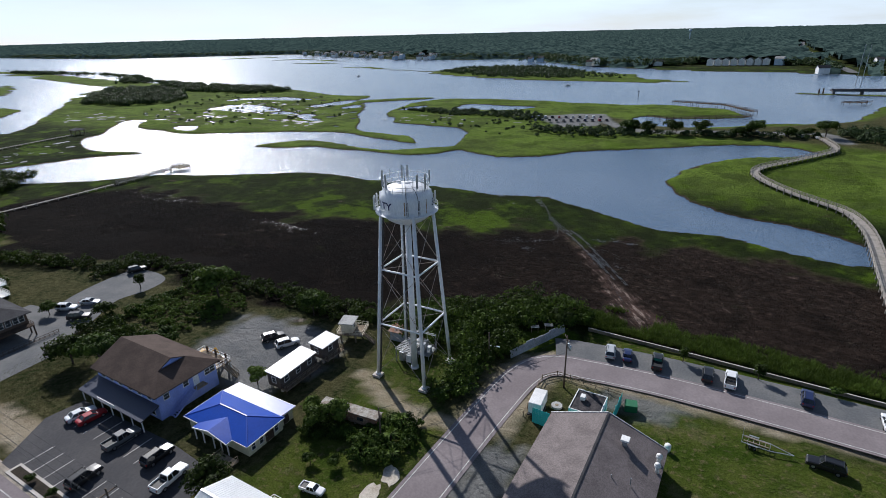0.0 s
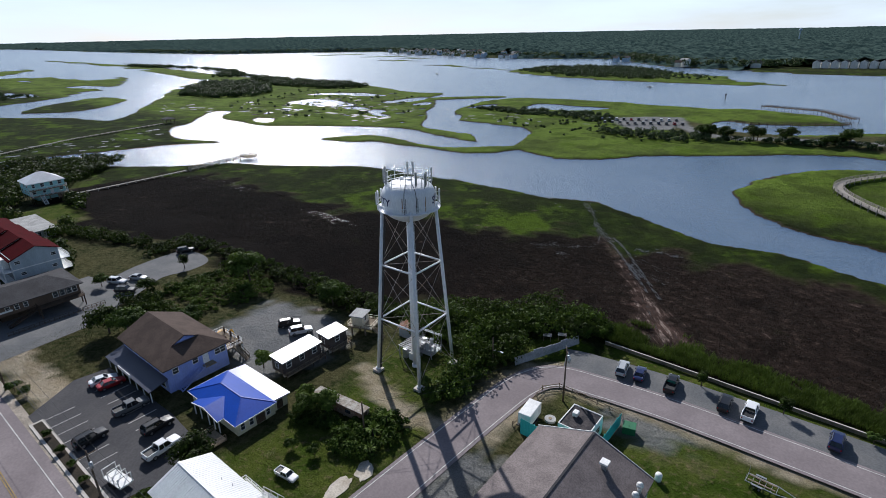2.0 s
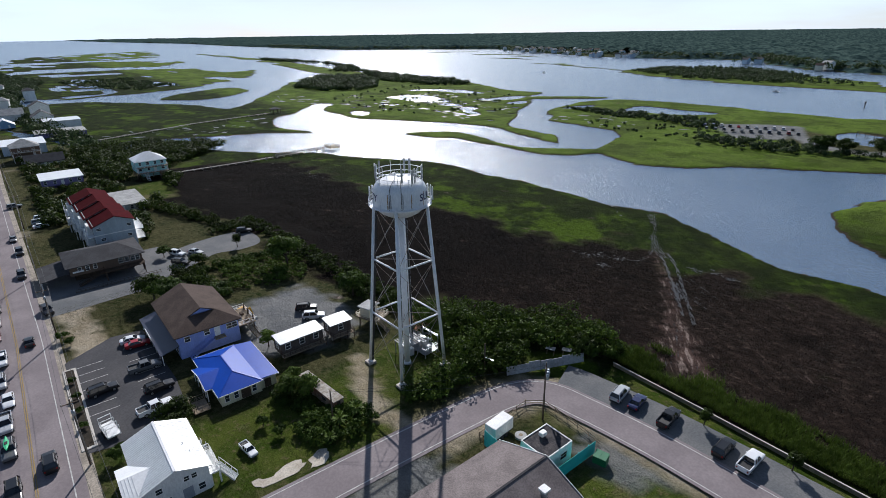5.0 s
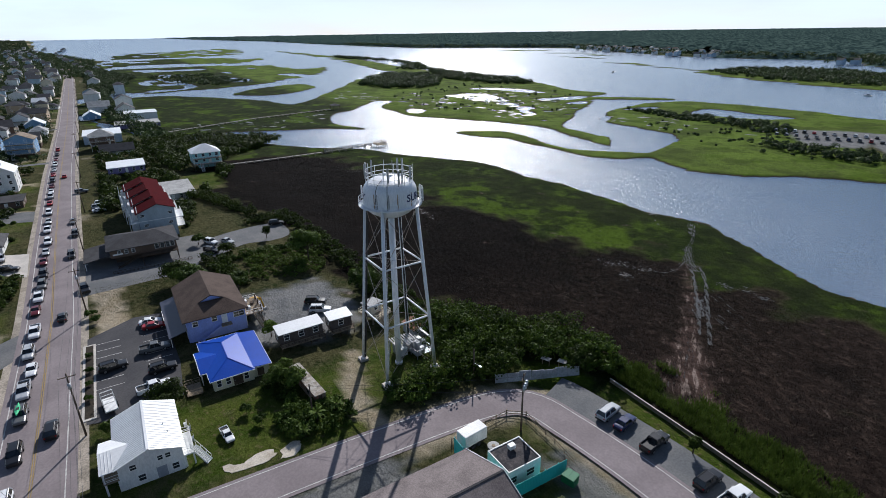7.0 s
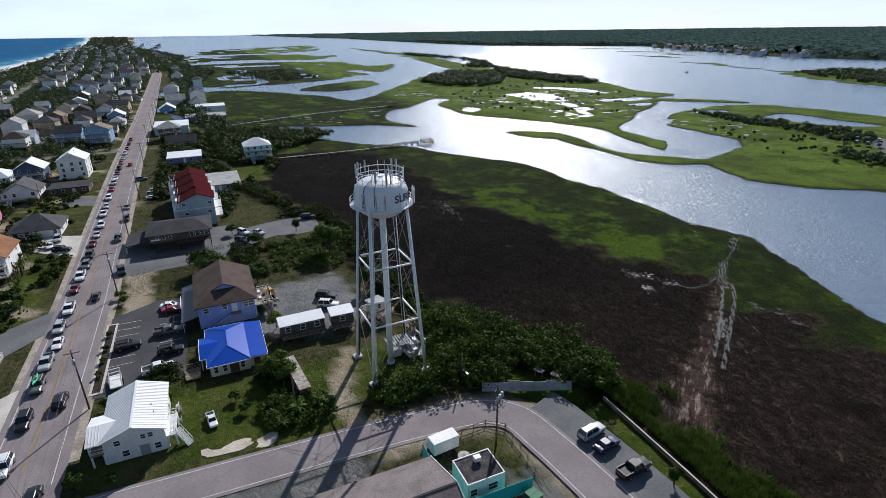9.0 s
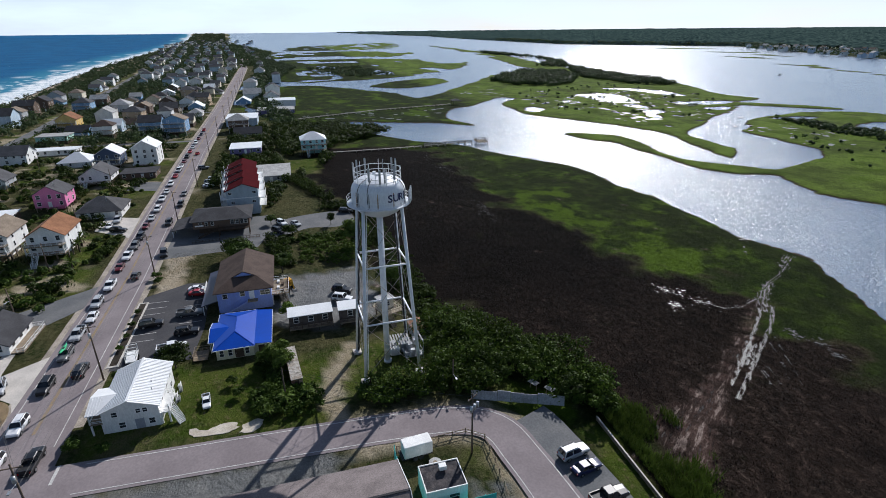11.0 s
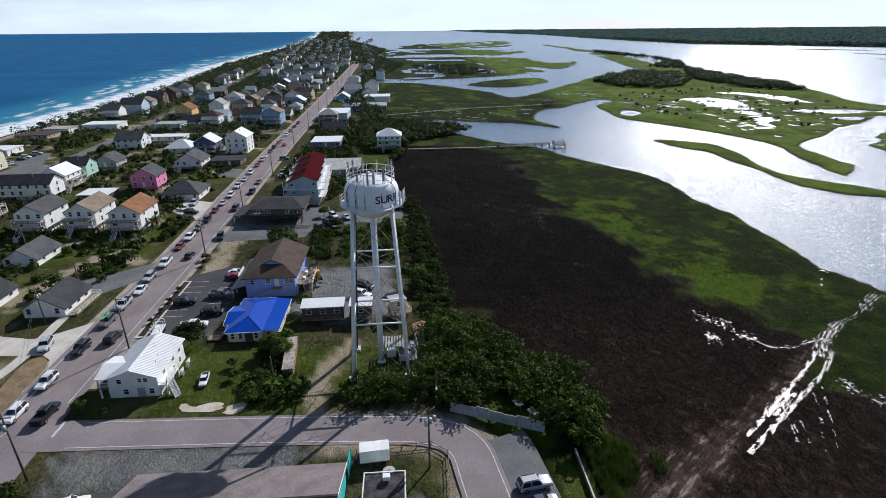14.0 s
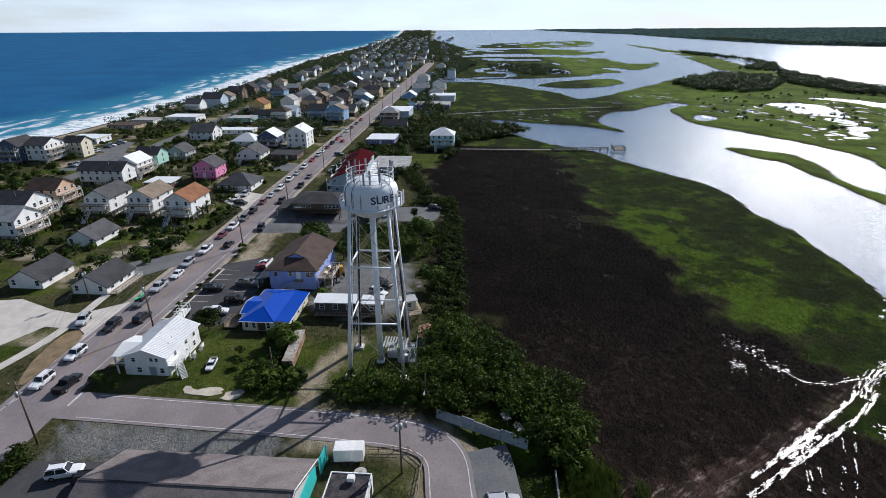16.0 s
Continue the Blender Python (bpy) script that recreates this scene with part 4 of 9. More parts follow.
walkway = part("catwalk", lathe(bmesh.new(), [(TANK_R - 0.02, 32.72), (5.45, 32.72), (5.45, 32.82), (TANK_R - 0.02, 32.82)], 64), tower_white, tower, "ring walkway round the tank")
for z, t in ((33.3, 0.045), (33.9, 0.055)):
    part("guard_rail", ring(bmesh.new(), 5.4, z, t, 64), tower_white, walkway)
for k in range(24):
    a = 2 * math.pi * k / 24
    part("rail_post", tubes(((5.4 * math.cos(a), 5.4 * math.sin(a), 32.8), (5.4 * math.cos(a), 5.4 * math.sin(a), 33.92), 0.035), n=6), tower_white, walkway)
crown_ring = part("roof_rail", ring(bmesh.new(), 3.95, 38.55, 0.09, 64), tower_white, tower, "tall round rail on the tank's roof")
for z in (36.95, 37.6):
    part("rail_ring", ring(bmesh.new(), 3.95, z, 0.08, 64), tower_white, crown_ring)
for k in range(14):
    a = 2 * math.pi * k / 14 + 0.2
    top = 39.3 if k % 2 == 0 else 38.6
    part("rail_post", tubes(((3.95 * math.cos(a), 3.95 * math.sin(a), 36.4), (3.95 * math.cos(a), 3.95 * math.sin(a), top), 0.05), n=6), tower_white, crown_ring)
for k, a in enumerate((-5, 9, 32, 118, 131, 200, 228, 249, 330)):
    r = 4.08 if k != 1 else 3.6
    z0 = 36.9 if k in (0, 1) else 37.3
    bm = bmesh.new()
    box(bm, (-0.09, -0.17, z0), (0.09, 0.17, z0 + 2.35))
    bmesh.ops.bevel(bm, geom=bm.edges[:], offset=0.04, segments=2, affect="EDGES")
    m_ = pose(0, 0, 0, 0, 0, a) @ pose(r, 0, 0)
    ant = part("panel_antenna", bm, steel_grey, tower, "tall grey panel antenna", at=m_)
    part("antenna_pole", tubes(((-0.17, 0, z0 - 0.5), (-0.17, 0, z0 + 2.2), 0.05), n=6), steel_grey, ant)
for a in (58, 72, 84, 178, 190, 203, 214):
    m_ = pose(0, 0, 0, 0, 0, a) @ pose(5.62, 0, 0)
    bm = boxes(((-0.08, -0.15, 33.0), (0.08, 0.15, 35.3)))
    ant = part("panel_antenna", bm, tower_white, tower, "white panel antenna on the walkway", at=m_)
    part("antenna_mount", tubes(((-0.18, 0, 32.8), (-0.18, 0, 35.1), 0.05), ((-0.2, -0.5, 33.9), (-0.2, 0.5, 33.9), 0.04), ((-0.2, -0.5, 34.7), (-0.2, 0.5, 34.7), 0.04), n=6), steel_grey, ant)
part("roof_hatch", tubes(((0.3, 0, 37.4), (0.3, 0, 37.75), 0.45), n=14), tower_white, tower)
part("roof_vent", boxes(((-1.3, -0.6, 37.2), (-0.8, -0.1, 37.9))), tower_white, tower)
for p, q in (((-1.0, 1.2, 37.2), (-1.0, 1.2, 39.9)), ((0.9, -1.6, 37), (0.9, -1.6, 38.9))):
    part("roof_pole", tubes((p, q, 0.05), n=6), steel_grey, tower)
# cable bundle and ladder up two legs
for c, off in ((corners[0], (0.45, 0.2)), (corners[3], (0.45, -0.2))):
    a, b = leg_at(c, 0.8) + Vector((*off, 0)), leg_at(c, 32.5) + Vector((*off, 0))
    bm = bmesh.new()
    beam(bm, a, b, 0.34, 0.12)
    part("cable_conduit", bm, dark_cable, tower, "black antenna cables up the leg")
a, b = leg_at(corners[1], 2.5) + Vector((-0.1, 0.5, 0)), leg_at(corners[1], 32.6) + Vector((-0.1, 0.5, 0))
bm = bmesh.new()
side_ = Vector((0.2, 0, 0))
for s in (-1, 1):
    tube(bm, a + side_ * s, b + side_ * s, 0.03, n=6)
for k in range(60):
    p = a.lerp(b, k / 60)
    tube(bm, p - side_, p + side_, 0.018, n=5)
part("ladder", bm, tower_white, tower)

# ---- buildings ----
def paint_mat(key, c, rough=0.6):
    return mat("paint_" + key, c, tuple(v * 0.85 for v in c), rough=rough, scale=0.5, fine=5, vary=0.12, bump=0.05, streak=(1, 1, 0.4))


def shingle_mat(key, c):
    """Roof shingles: fine courses and blotches of wear."""
    name = "shingle_" + key
    if name in MATS:
        return MATS[name]
    m = mat(name, c, tuple(v * 0.72 for v in c), rough=0.9, scale=0.35, fine=4.5, vary=0.3, bump=0.2, rand=0.06)
    return m


def metal_roof(key, c, rough=0.35):
    return mat("metal_roof_" + key, c, tuple(v * 0.9 for v in c), rough=rough, metal=0.0, scale=0.3, fine=3, vary=0.08, bump=0.02, spec=0.6)


white_trim = paint_mat("white", (0.8, 0.8, 0.78))
timber = mat("weathered_timber", (0.3, 0.24, 0.17), (0.2, 0.16, 0.12), rough=0.85, scale=0.8, fine=7, vary=0.3)
timber_dark = mat("dark_timber", (0.1, 0.07, 0.05), (0.06, 0.045, 0.035), rough=0.85, scale=0.8, fine=7, vary=0.3)
pane_mat = glass_mat("window_glass")
SHARED = {}


def window_meshes(w, h):
    key = (round(w, 2), round(h, 2))
    if key not in SHARED:
        bm, t = bmesh.new(), 0.09
        for lo, hi in (((-w / 2 - t, -0.02, -t), (w / 2 + t, 0.06, 0)), ((-w / 2 - t, -0.02, h), (w / 2 + t, 0.06, h + t)), ((-w / 2 - t, -0.02, 0), (-w / 2, 0.06, h)), ((w / 2, -0.02, 0), (w / 2 + t, 0.06, h)), ((-w / 2, -0.01, h / 2 - 0.03), (w / 2, 0.045, h / 2 + 0.03))):
            box(bm, lo, hi)
        fr = bpy.data.meshes.new("window")
        bm.to_mesh(fr), bm.free()
        fr.materials.append(white_trim)
        bm = boxes(((-w / 2, 0.0, 0), (w / 2, 0.022, h)))
        gl = bpy.data.meshes.new("pane")
        bm.to_mesh(gl), bm.free()
        gl.materials.append(pane_mat)
        SHARED[key] = fr, gl
    return SHARED[key]




def on_face(face, u, z, w, d):
    """A pose on a wall of a house of width w (x) and depth d (y), u metres along it, its y axis outwards."""
    if face == "+x":
        return pose(w / 2, u, z, 0, 0, 270)
    if face == "-x":
        return pose(-w / 2, u, z, 0, 0, 90)
    return pose(u, d / 2 if face == "+y" else -d / 2, z, 0, 0, 0 if face == "+y" else 180)


def add_window(house, face, u, z, w, d, ww=1.0, wh=1.3, glass=True):
    fr, gl = window_meshes(ww, wh)
    ob = part("window", fr, None, house, at=on_face(face, u, z, w, d))
    if glass:
        part("pane", gl, None, ob)
    return ob


def add_door(house, face, u, z, w, d, material=None, dw=1.0, dh=2.05):
    bm = boxes(((-dw / 2, -0.02, 0), (dw / 2, 0.05, dh)), ((-dw / 2 - 0.08, -0.02, 0), (-dw / 2 - 0.002, 0.07, dh + 0.08)), ((dw / 2 + 0.002, -0.02, 0), (dw / 2 + 0.08, 0.07, dh + 0.08)))
    ob = part("door", bm, material or white_trim, house, at=on_face(face, u, z, w, d))
    part("door_handle", boxes(((dw / 2 - 0.18, 0.05, 0.95), (dw / 2 - 0.1, 0.11, 1.05))), steel_grey, ob)
    return ob


def gable_roof(w, d, z, h, axis="x", over=0.5, thick=0.22):
    """Two slopes, ridge along the axis, eaves at z."""
    bm = bmesh.new()
    k = h / ((d if axis == "x" else w) / 2)
    if axis == "x":
        a, b, e = w / 2 + over, d / 2 + over, z - over * k
        for s in (1, -1):
            pts = [(-a, s * b, e), (a, s * b, e), (a, 0, z + h), (-a, 0, z + h)]
            slab(bm, pts[::s], thick)
    else:
        a, b, e = w / 2 + over, d / 2 + over, z - over * k
        for s in (1, -1):
            pts = [(s * a, b, e), (s * a, -b, e), (0, -b, z + h), (0, b, z + h)]
            slab(bm, pts[::s], thick)
    return bm


def hip_roof(w, d, z, h, over=0.5, run=None, thick=0.2):
    """Four slopes; the ridge runs along the longer side."""
    a, b = w / 2 + over, d / 2 + over
    run = run if run is not None else min(a, b) * 0.94
    bm = bmesh.new()
    if a >= b:
        r0, r1 = (-a + run, 0, z + h), (a - run, 0, z + h)
    else:
        r0, r1 = (0, -b + run, z + h), (0, b - run, z + h)
    c = [(-a, -b, z), (a, -b, z), (a, b, z), (-a, b, z)]
    if a >= b:
        faces = ([c[0], c[1], r1, r0], [c[1], c[2], r1], [c[2], c[3], r0, r1], [c[3], c[0], r0])
    else:
        faces = ([c[0], c[1], r0], [c[1], c[2], r1, r0], [c[2], c[3], r1], [c[3], c[0], r0, r1])
    vs = {}
    for f in faces:
        bm.faces.new([vs.setdefault(p, bm.verts.new(p)) if p not in vs else vs[p] for p in f])
    low = [bm.verts.new((p[0], p[1], p[2] - thick)) for p in c]
    for i in range(4):
        bm.faces.new((vs[c[i]], low[i], low[(i + 1) % 4], vs[c[(i + 1) % 4]]))
    bm.faces.new(low[::-1])
    return bm


def wall_block(w, d, z0, z1, gable=0.0, axis="x"):
    """Walls as one block, with gables up to the roof."""
    bm = bmesh.new()
    box(bm, (-w / 2, -d / 2, z0), (w / 2, d / 2, z1))
    if gable:
        g = gable - 0.05
        if axis == "x":
            for s in (-1, 1):
                x = s * w / 2
                slab_pts = [(x, -d / 2, z1), (x, d / 2, z1), (x, 0, z1 + g)]
                f = [bm.verts.new(p) for p in slab_pts] + [bm.verts.new((p[0] - s * 0.2, p[1], p[2])) for p in slab_pts]
                for q in ((0, 1, 2), (5, 4, 3), (0, 3, 4, 1), (1, 4, 5, 2), (2, 5, 3, 0)):
                    bm.faces.new([f[i] for i in q])
        else:
            for s in (-1, 1):
                y = s * d / 2
                slab_pts = [(-w / 2, y, z1), (w / 2, y, z1), (0, y, z1 + g)]
                f = [bm.verts.new(p) for p in slab_pts] + [bm.verts.new((p[0], p[1] - s * 0.2, p[2])) for p in slab_pts]
                for q in ((0, 1, 2), (5, 4, 3), (0, 3, 4, 1), (1, 4, 5, 2), (2, 5, 3, 0)):
                    bm.faces.new([f[i] for i in q])
    bmesh.ops.recalc_face_normals(bm, faces=bm.faces[:])
    return bm


def railing(bm, pts, h=1.0, gap=1.4, t=0.07):
    """Posts, a top rail and a lower rail along a run of points."""
    for a, b in zip(pts, pts[1:]):
        a, b = Vector(a), Vector(b)
        n = max(1, round((b - a).length / gap))
        for k in range(n + 1):
            p = a.lerp(b, k / n)
            box(bm, (p.x - t / 2, p.y - t / 2, p.z), (p.x + t / 2, p.y + t / 2, p.z + h))
        for z in (h, h * 0.5, h * 0.25):
            beam(bm, a + Vector((0, 0, z)), b + Vector((0, 0, z)), t * 0.9, t * 0.8)
    return bm


def deck(house, x0, x1, y0, y1, z, floor_mat, rail_mat, open_side="", posts=True):
    """A raised deck with rail and posts, a part of its house."""
    dk = part("deck", boxes(((x0, y0, z - 0.2), (x1, y1, z))), floor_mat, house)
    c = {"-y": [(x0, y0, z), (x1, y0, z)], "+x": [(x1, y0, z), (x1, y1, z)], "+y": [(x1, y1, z), (x0, y1, z)], "-x": [(x0, y1, z), (x0, y0, z)]}
    bm = bmesh.new()
    for k, run in c.items():
        if k not in open_side:
            railing(bm, run)
    part("railing", bm, rail_mat, dk)
    if posts and z > 1:
        for px_ in (x0 + 0.15, x1 - 0.15):
            for py_ in (y0 + 0.15, y1 - 0.15):
                part("post", boxes(((px_ - 0.12, py_ - 0.12, 0), (px_ + 0.12, py_ + 0.12, z - 0.2))), rail_mat, dk)
    return dk


def stairs(house, a, b, width, material, n=12):
    """An open flight from a (foot) to b (head)."""
    a, b = Vector(a), Vector(b)
    d = b - a
    side_ = Vector((-d.y, d.x, 0)).normalized() * width / 2
    bm = bmesh.new()
    for s in (-1, 1):
        beam(bm, a + side_ * s, b + side_ * s, 0.08, 0.28)
        beam(bm, a + side_ * s + Vector((0, 0, 0.95)), b + side_ * s + Vector((0, 0, 0.95)), 0.07, 0.07)
        for k in (0, 0.33, 0.66, 1):
            p = a.lerp(b, k) + side_ * s
            beam(bm, p, p + Vector((0, 0, 0.95)), 0.07, 0.07)
    for k in range(n):
        p = a.lerp(b, (k + 0.5) / n)
        beam(bm, p - side_, p + side_, 0.28, 0.05)
    return part("stairs", bm, material, house)


ROOFS = {k: shingle_mat(k, c) for k, c in dict(grey=(0.1, 0.1, 0.105), brown=(0.085, 0.062, 0.052), dark=(0.06, 0.06, 0.065), tan=(0.26, 0.21, 0.16), orange=(0.27, 0.13, 0.07), pale=(0.4, 0.4, 0.39)).items()}
ROOFS.update(white=metal_roof("white", (0.75, 0.76, 0.76)), blue=metal_roof("blue", (0.012, 0.06, 0.36), 0.22), red=mat("metal_roof_red", (0.06, 0.001, 0.004), (0.045, 0.001, 0.003), rough=0.9, scale=0.5, fine=3, vary=0.2, bump=0.03, spec=0.1))
WALLS = {k: paint_mat(k, c) for k, c in dict(white=(0.8, 0.8, 0.78), cream=(0.68, 0.62, 0.48), grey=(0.38, 0.4, 0.42), tan=(0.45, 0.34, 0.23), peach=(0.62, 0.42, 0.29), pink=(0.72, 0.22, 0.42), mint=(0.4, 0.64, 0.55), blue=(0.22, 0.38, 0.58), pale_blue=(0.45, 0.56, 0.66), yellow=(0.72, 0.5, 0.17), brown=(0.13, 0.085, 0.06), cyan=(0.35, 0.66, 0.68), purple=(0.2, 0.17, 0.35), navy=(0.06, 0.09, 0.16)).items()}
HOUSE_RNG = random.Random(11)


STOREY = 2.5


def house(x, y, yaw, w, d, storeys, lift, roof, wall, top, label, near=True, axis=None, porch=None, name="house", rise_=None):
    """A beach house: pilings, storeys, windows, a roof, perhaps a deck with stairs. lift: height of the pilings."""
    r = HOUSE_RNG
    z_g = float(rise(np.array([x]), np.array([y]))[0])
    h = thing(name, pose(x, y, z_g, 0, 0, yaw), label, "house", "beach houses")
    z0, z1 = lift, lift + storeys * STOREY
    axis = axis or ("x" if w >= d else "y")
    rh = rise_ or (0.30 * min(w, d))
    # far houses: one solid dark block fills the shaded space among the pilings
    if lift > 1 and not near:
        part("piling", boxes(((-w / 2 + 0.3, -d / 2 + 0.3, 0), (w / 2 - 0.3, d / 2 - 0.3, z0))), timber_dark, h)
    if lift > 1 and near:
        nx, ny = max(2, round(w / 3.4) + 1), max(2, round(d / 3.4) + 1)
        for i in range(nx):
            for j in range(ny):
                if i == 0 and 0 < j < ny - 1 or 0 < i < nx - 1 and 0 < j < ny - 1:
                    continue
                px_, py_ = -w / 2 + 0.2 + i * (w - 0.4) / (nx - 1), -d / 2 + 0.2 + j * (d - 0.4) / (ny - 1)
                part("piling", boxes(((px_ - 0.14, py_ - 0.14, 0), (px_ + 0.14, py_ + 0.14, z0))), timber, h)
        part("store_room", boxes(((-w * 0.32, -d * 0.3, 0), (w * 0.2, d * 0.3, z0))), WALLS[wall], h)
    part("wall", wall_block(w, d, z0 if lift > 1 else 0, z1, rh if roof == "gable" else 0, axis), WALLS[wall], h)
    if roof == "gable":
        part("roof", gable_roof(w, d, z1, rh, axis), ROOFS[top], h)
    elif roof == "hip":
        part("roof", hip_roof(w, d, z1, rh), ROOFS[top], h)
    else:
        part("roof", boxes(((-w / 2 - 0.4, -d / 2 - 0.4, z1), (w / 2 + 0.4, d / 2 + 0.4, z1 + 0.3))), ROOFS[top], h)
    for s in range(storeys):
        zz = (z0 if lift > 1 else 0.2) + s * STOREY + 0.75
        for face, length in (("+x", d), ("+y", w), ("-y", w)):
            n = max(1, int(length / (3.0 if near and (face != "+y" or porch == "+y") else 4.6)))
            for k in range(n):
                u = -length / 2 + (k + 0.5) * length / n + r.uniform(-0.3, 0.3)
                if s == 0 and k == n // 2 and face == "+x":
                    add_door(h, face, u, zz - 0.7, w, d)
                else:
                    add_window(h, face, u, zz, w, d, r.choice((0.95, 1.2)), 1.35, near)
    if porch:
        z = z0 if lift > 1 else 0.35
        dx = 2.4
        if porch == "+x":
            for s in range(storeys if lift > 1 else 1):
                deck(h, w / 2, w / 2 + dx, -d / 2, d / 2, z + STOREY * s, timber, white_trim, "-x")
            if lift > 1:
                stairs(h, (w / 2 + dx + z * 1.3, -d / 4, 0), (w / 2 + dx, -d / 4, z), 1.2, white_trim)
        else:
            for s in range(storeys if lift > 1 else 1):
                deck(h, -w / 2, w / 2, d / 2, d / 2 + dx, z + STOREY * s, timber, white_trim, "-y")
            if lift > 1:
                stairs(h, (w / 2 + z * 1.3, d / 2 + 1.2, 0), (w / 2, d / 2 + 1.2, z), 1.2, white_trim)
    if r.random() < 0.4 and roof != "flat":
        part("vent_pipe", tubes(((w * 0.2, d * 0.15, z1), (w * 0.2, d * 0.15, z1 + rh + 0.5), 0.09), n=6), steel_grey, h)
    return h


# the periwinkle-blue two-storey shop house with a brown dutch-gabled roof
def shop_house():
    h = thing("shop_house", pose(-89.0, 44.9, 0), "two-storey periwinkle-blue shop house with a brown shingled roof", "house")
    w, d, z1 = 18.0, 11.8, 5.3
    blue = paint_mat("periwinkle", (0.27, 0.35, 0.72))
    part("wall", boxes(((-w / 2, -d / 2, 0), (w / 2, d / 2, z1))), blue, h)
    bm = bmesh.new()
    a, b, rz = w / 2 + 0.7, d / 2 + 0.7, 8.3
    gx = a - 4.2                                   # where the gablet stands
    half, gz = b * 0.42, z1 + (rz - z1) * 0.58
    slab(bm, [(-a, -b, z1), (gx, -b, z1), (gx, 0, rz), (-a, 0, rz)], 0.2)
    slab(bm, [(-a, 0, rz), (gx, 0, rz), (gx, b, z1), (-a, b, z1)], 0.2)
    slab(bm, [(gx, -b, z1), (a, -b, z1), (gx + 0.01, -half, gz)], 0.18)
    slab(bm, [(a, b, z1), (gx, b, z1), (gx + 0.01, half, gz)], 0.18)
    slab(bm, [(a, -b, z1), (a, b, z1), (gx + 0.01, half, gz), (gx + 0.01, -half, gz)], 0.18)
    part("roof", bm, ROOFS["brown"], h)
    bm = bmesh.new()
    f = [bm.verts.new(p) for p in ((gx - 0.25, -half, gz), (gx - 0.25, half, gz), (gx - 0.25, 0, rz - 0.15))]
    bm.faces.new(f)
    part("gablet", bm, blue, h)
    bm = bmesh.new()
    f = [bm.verts.new(p) for p in ((-w / 2, -d / 2, z1), (-w / 2, d / 2, z1), (-w / 2, 0, rz - 0.25))]
    bm.faces.new(f)
    part("rear_gable", bm, blue, h)
    for u, z in ((-4.2, 3.5), (-0.4, 3.7), (4.0, 3.5), (5.1, 3.5)):
        add_window(h, "+x", u, z, w, d, 1.0, 1.1)
    add_door(h, "+x", 1.6, 2.75, w, d)
    for u in (-7, -4.4, -1.8, 1.2, 4, 6.8):
        add_window(h, "-y", u, 3.75, w, d, 1.0, 1.0)
    for u in (-6, -2, 2, 6):
        add_window(h, "+y", u, 3.6, w, d, 1.0, 1.2)
    dk = part("landing", boxes(((w / 2, 0.6, 2.55), (w / 2 + 1.4, 2.8, 2.73))), timber, h)
    stairs(h, (w / 2 + 0.75, -4.4, 0), (w / 2 + 0.75, 0.6, 2.73), 1.1, blue)
    navy_shed = metal_roof("navy", (0.035, 0.04, 0.07), 0.5)
    part("awning_roof", slab(bmesh.new(), [(-w / 2 - 0.5, -d / 2 - 3.6, 2.45), (w / 2 + 0.4, -d / 2 - 3.6, 2.45), (w / 2 + 0.4, -d / 2, 3.4), (-w / 2 - 0.5, -d / 2, 3.4)], 0.15), navy_shed, h, "dark awning roof over the shop front")
    for k in range(7):
        x = -w / 2 + k * w / 6
        part("post", boxes(((x - 0.08, -d / 2 - 3.35, 0), (x + 0.08, -d / 2 - 3.2, 2.4))), white_trim, h)
    for u in (-6.5, -2.5, 2.5, 6.5):
        add_window(h, "-y", u, 0.6, w, d, 2.0, 1.6)
    part("shop_sign", boxes(((-3, -d / 2 - 3.72, 2.5), (2.2, -d / 2 - 3.62, 3.25))), white_trim, h, "plain white shop sign board")
    dk = deck(h, 0.5, 8.2, d / 2, d / 2 + 3.9, 2.75, timber, white_trim, "-y")
    stairs(h, (10.2, d / 2 + 3.4, 0), (8.2, d / 2 + 2.2, 2.75), 1.2, timber)
    for k in range(4):
        part("bench", boxes(((1.2 + k * 1.7, d / 2 + 1.2 + (k % 2), 2.76), (2.3 + k * 1.7, d / 2 + 1.8 + (k % 2), 3.2))), (white_trim, timber_dark)[k % 2], dk)
    for x in (1.5, 4, 7):
        part("post", boxes(((x - 0.14, d / 2 + 3.62, 0), (x + 0.14, d / 2 + 3.9, 4.0))), timber_dark, dk)
    return h


shop_house()


def seams(bm, p0, p1, q0, q1, gap, t=0.05):
    """Standing seams across a roof plane from the eave p0-p1 to the ridge q0-q1."""
    p0, p1, q0, q1 = map(Vector, (p0, p1, q0, q1))
    n = int((p1 - p0).length / gap)
    for k in range(1, n):
        a, b = p0.lerp(p1, k / n), q0.lerp(q1, k / n)
        up = Vector((0, 0, t / 2))
        beam(bm, a + up, b + up, t, t)
    return bm


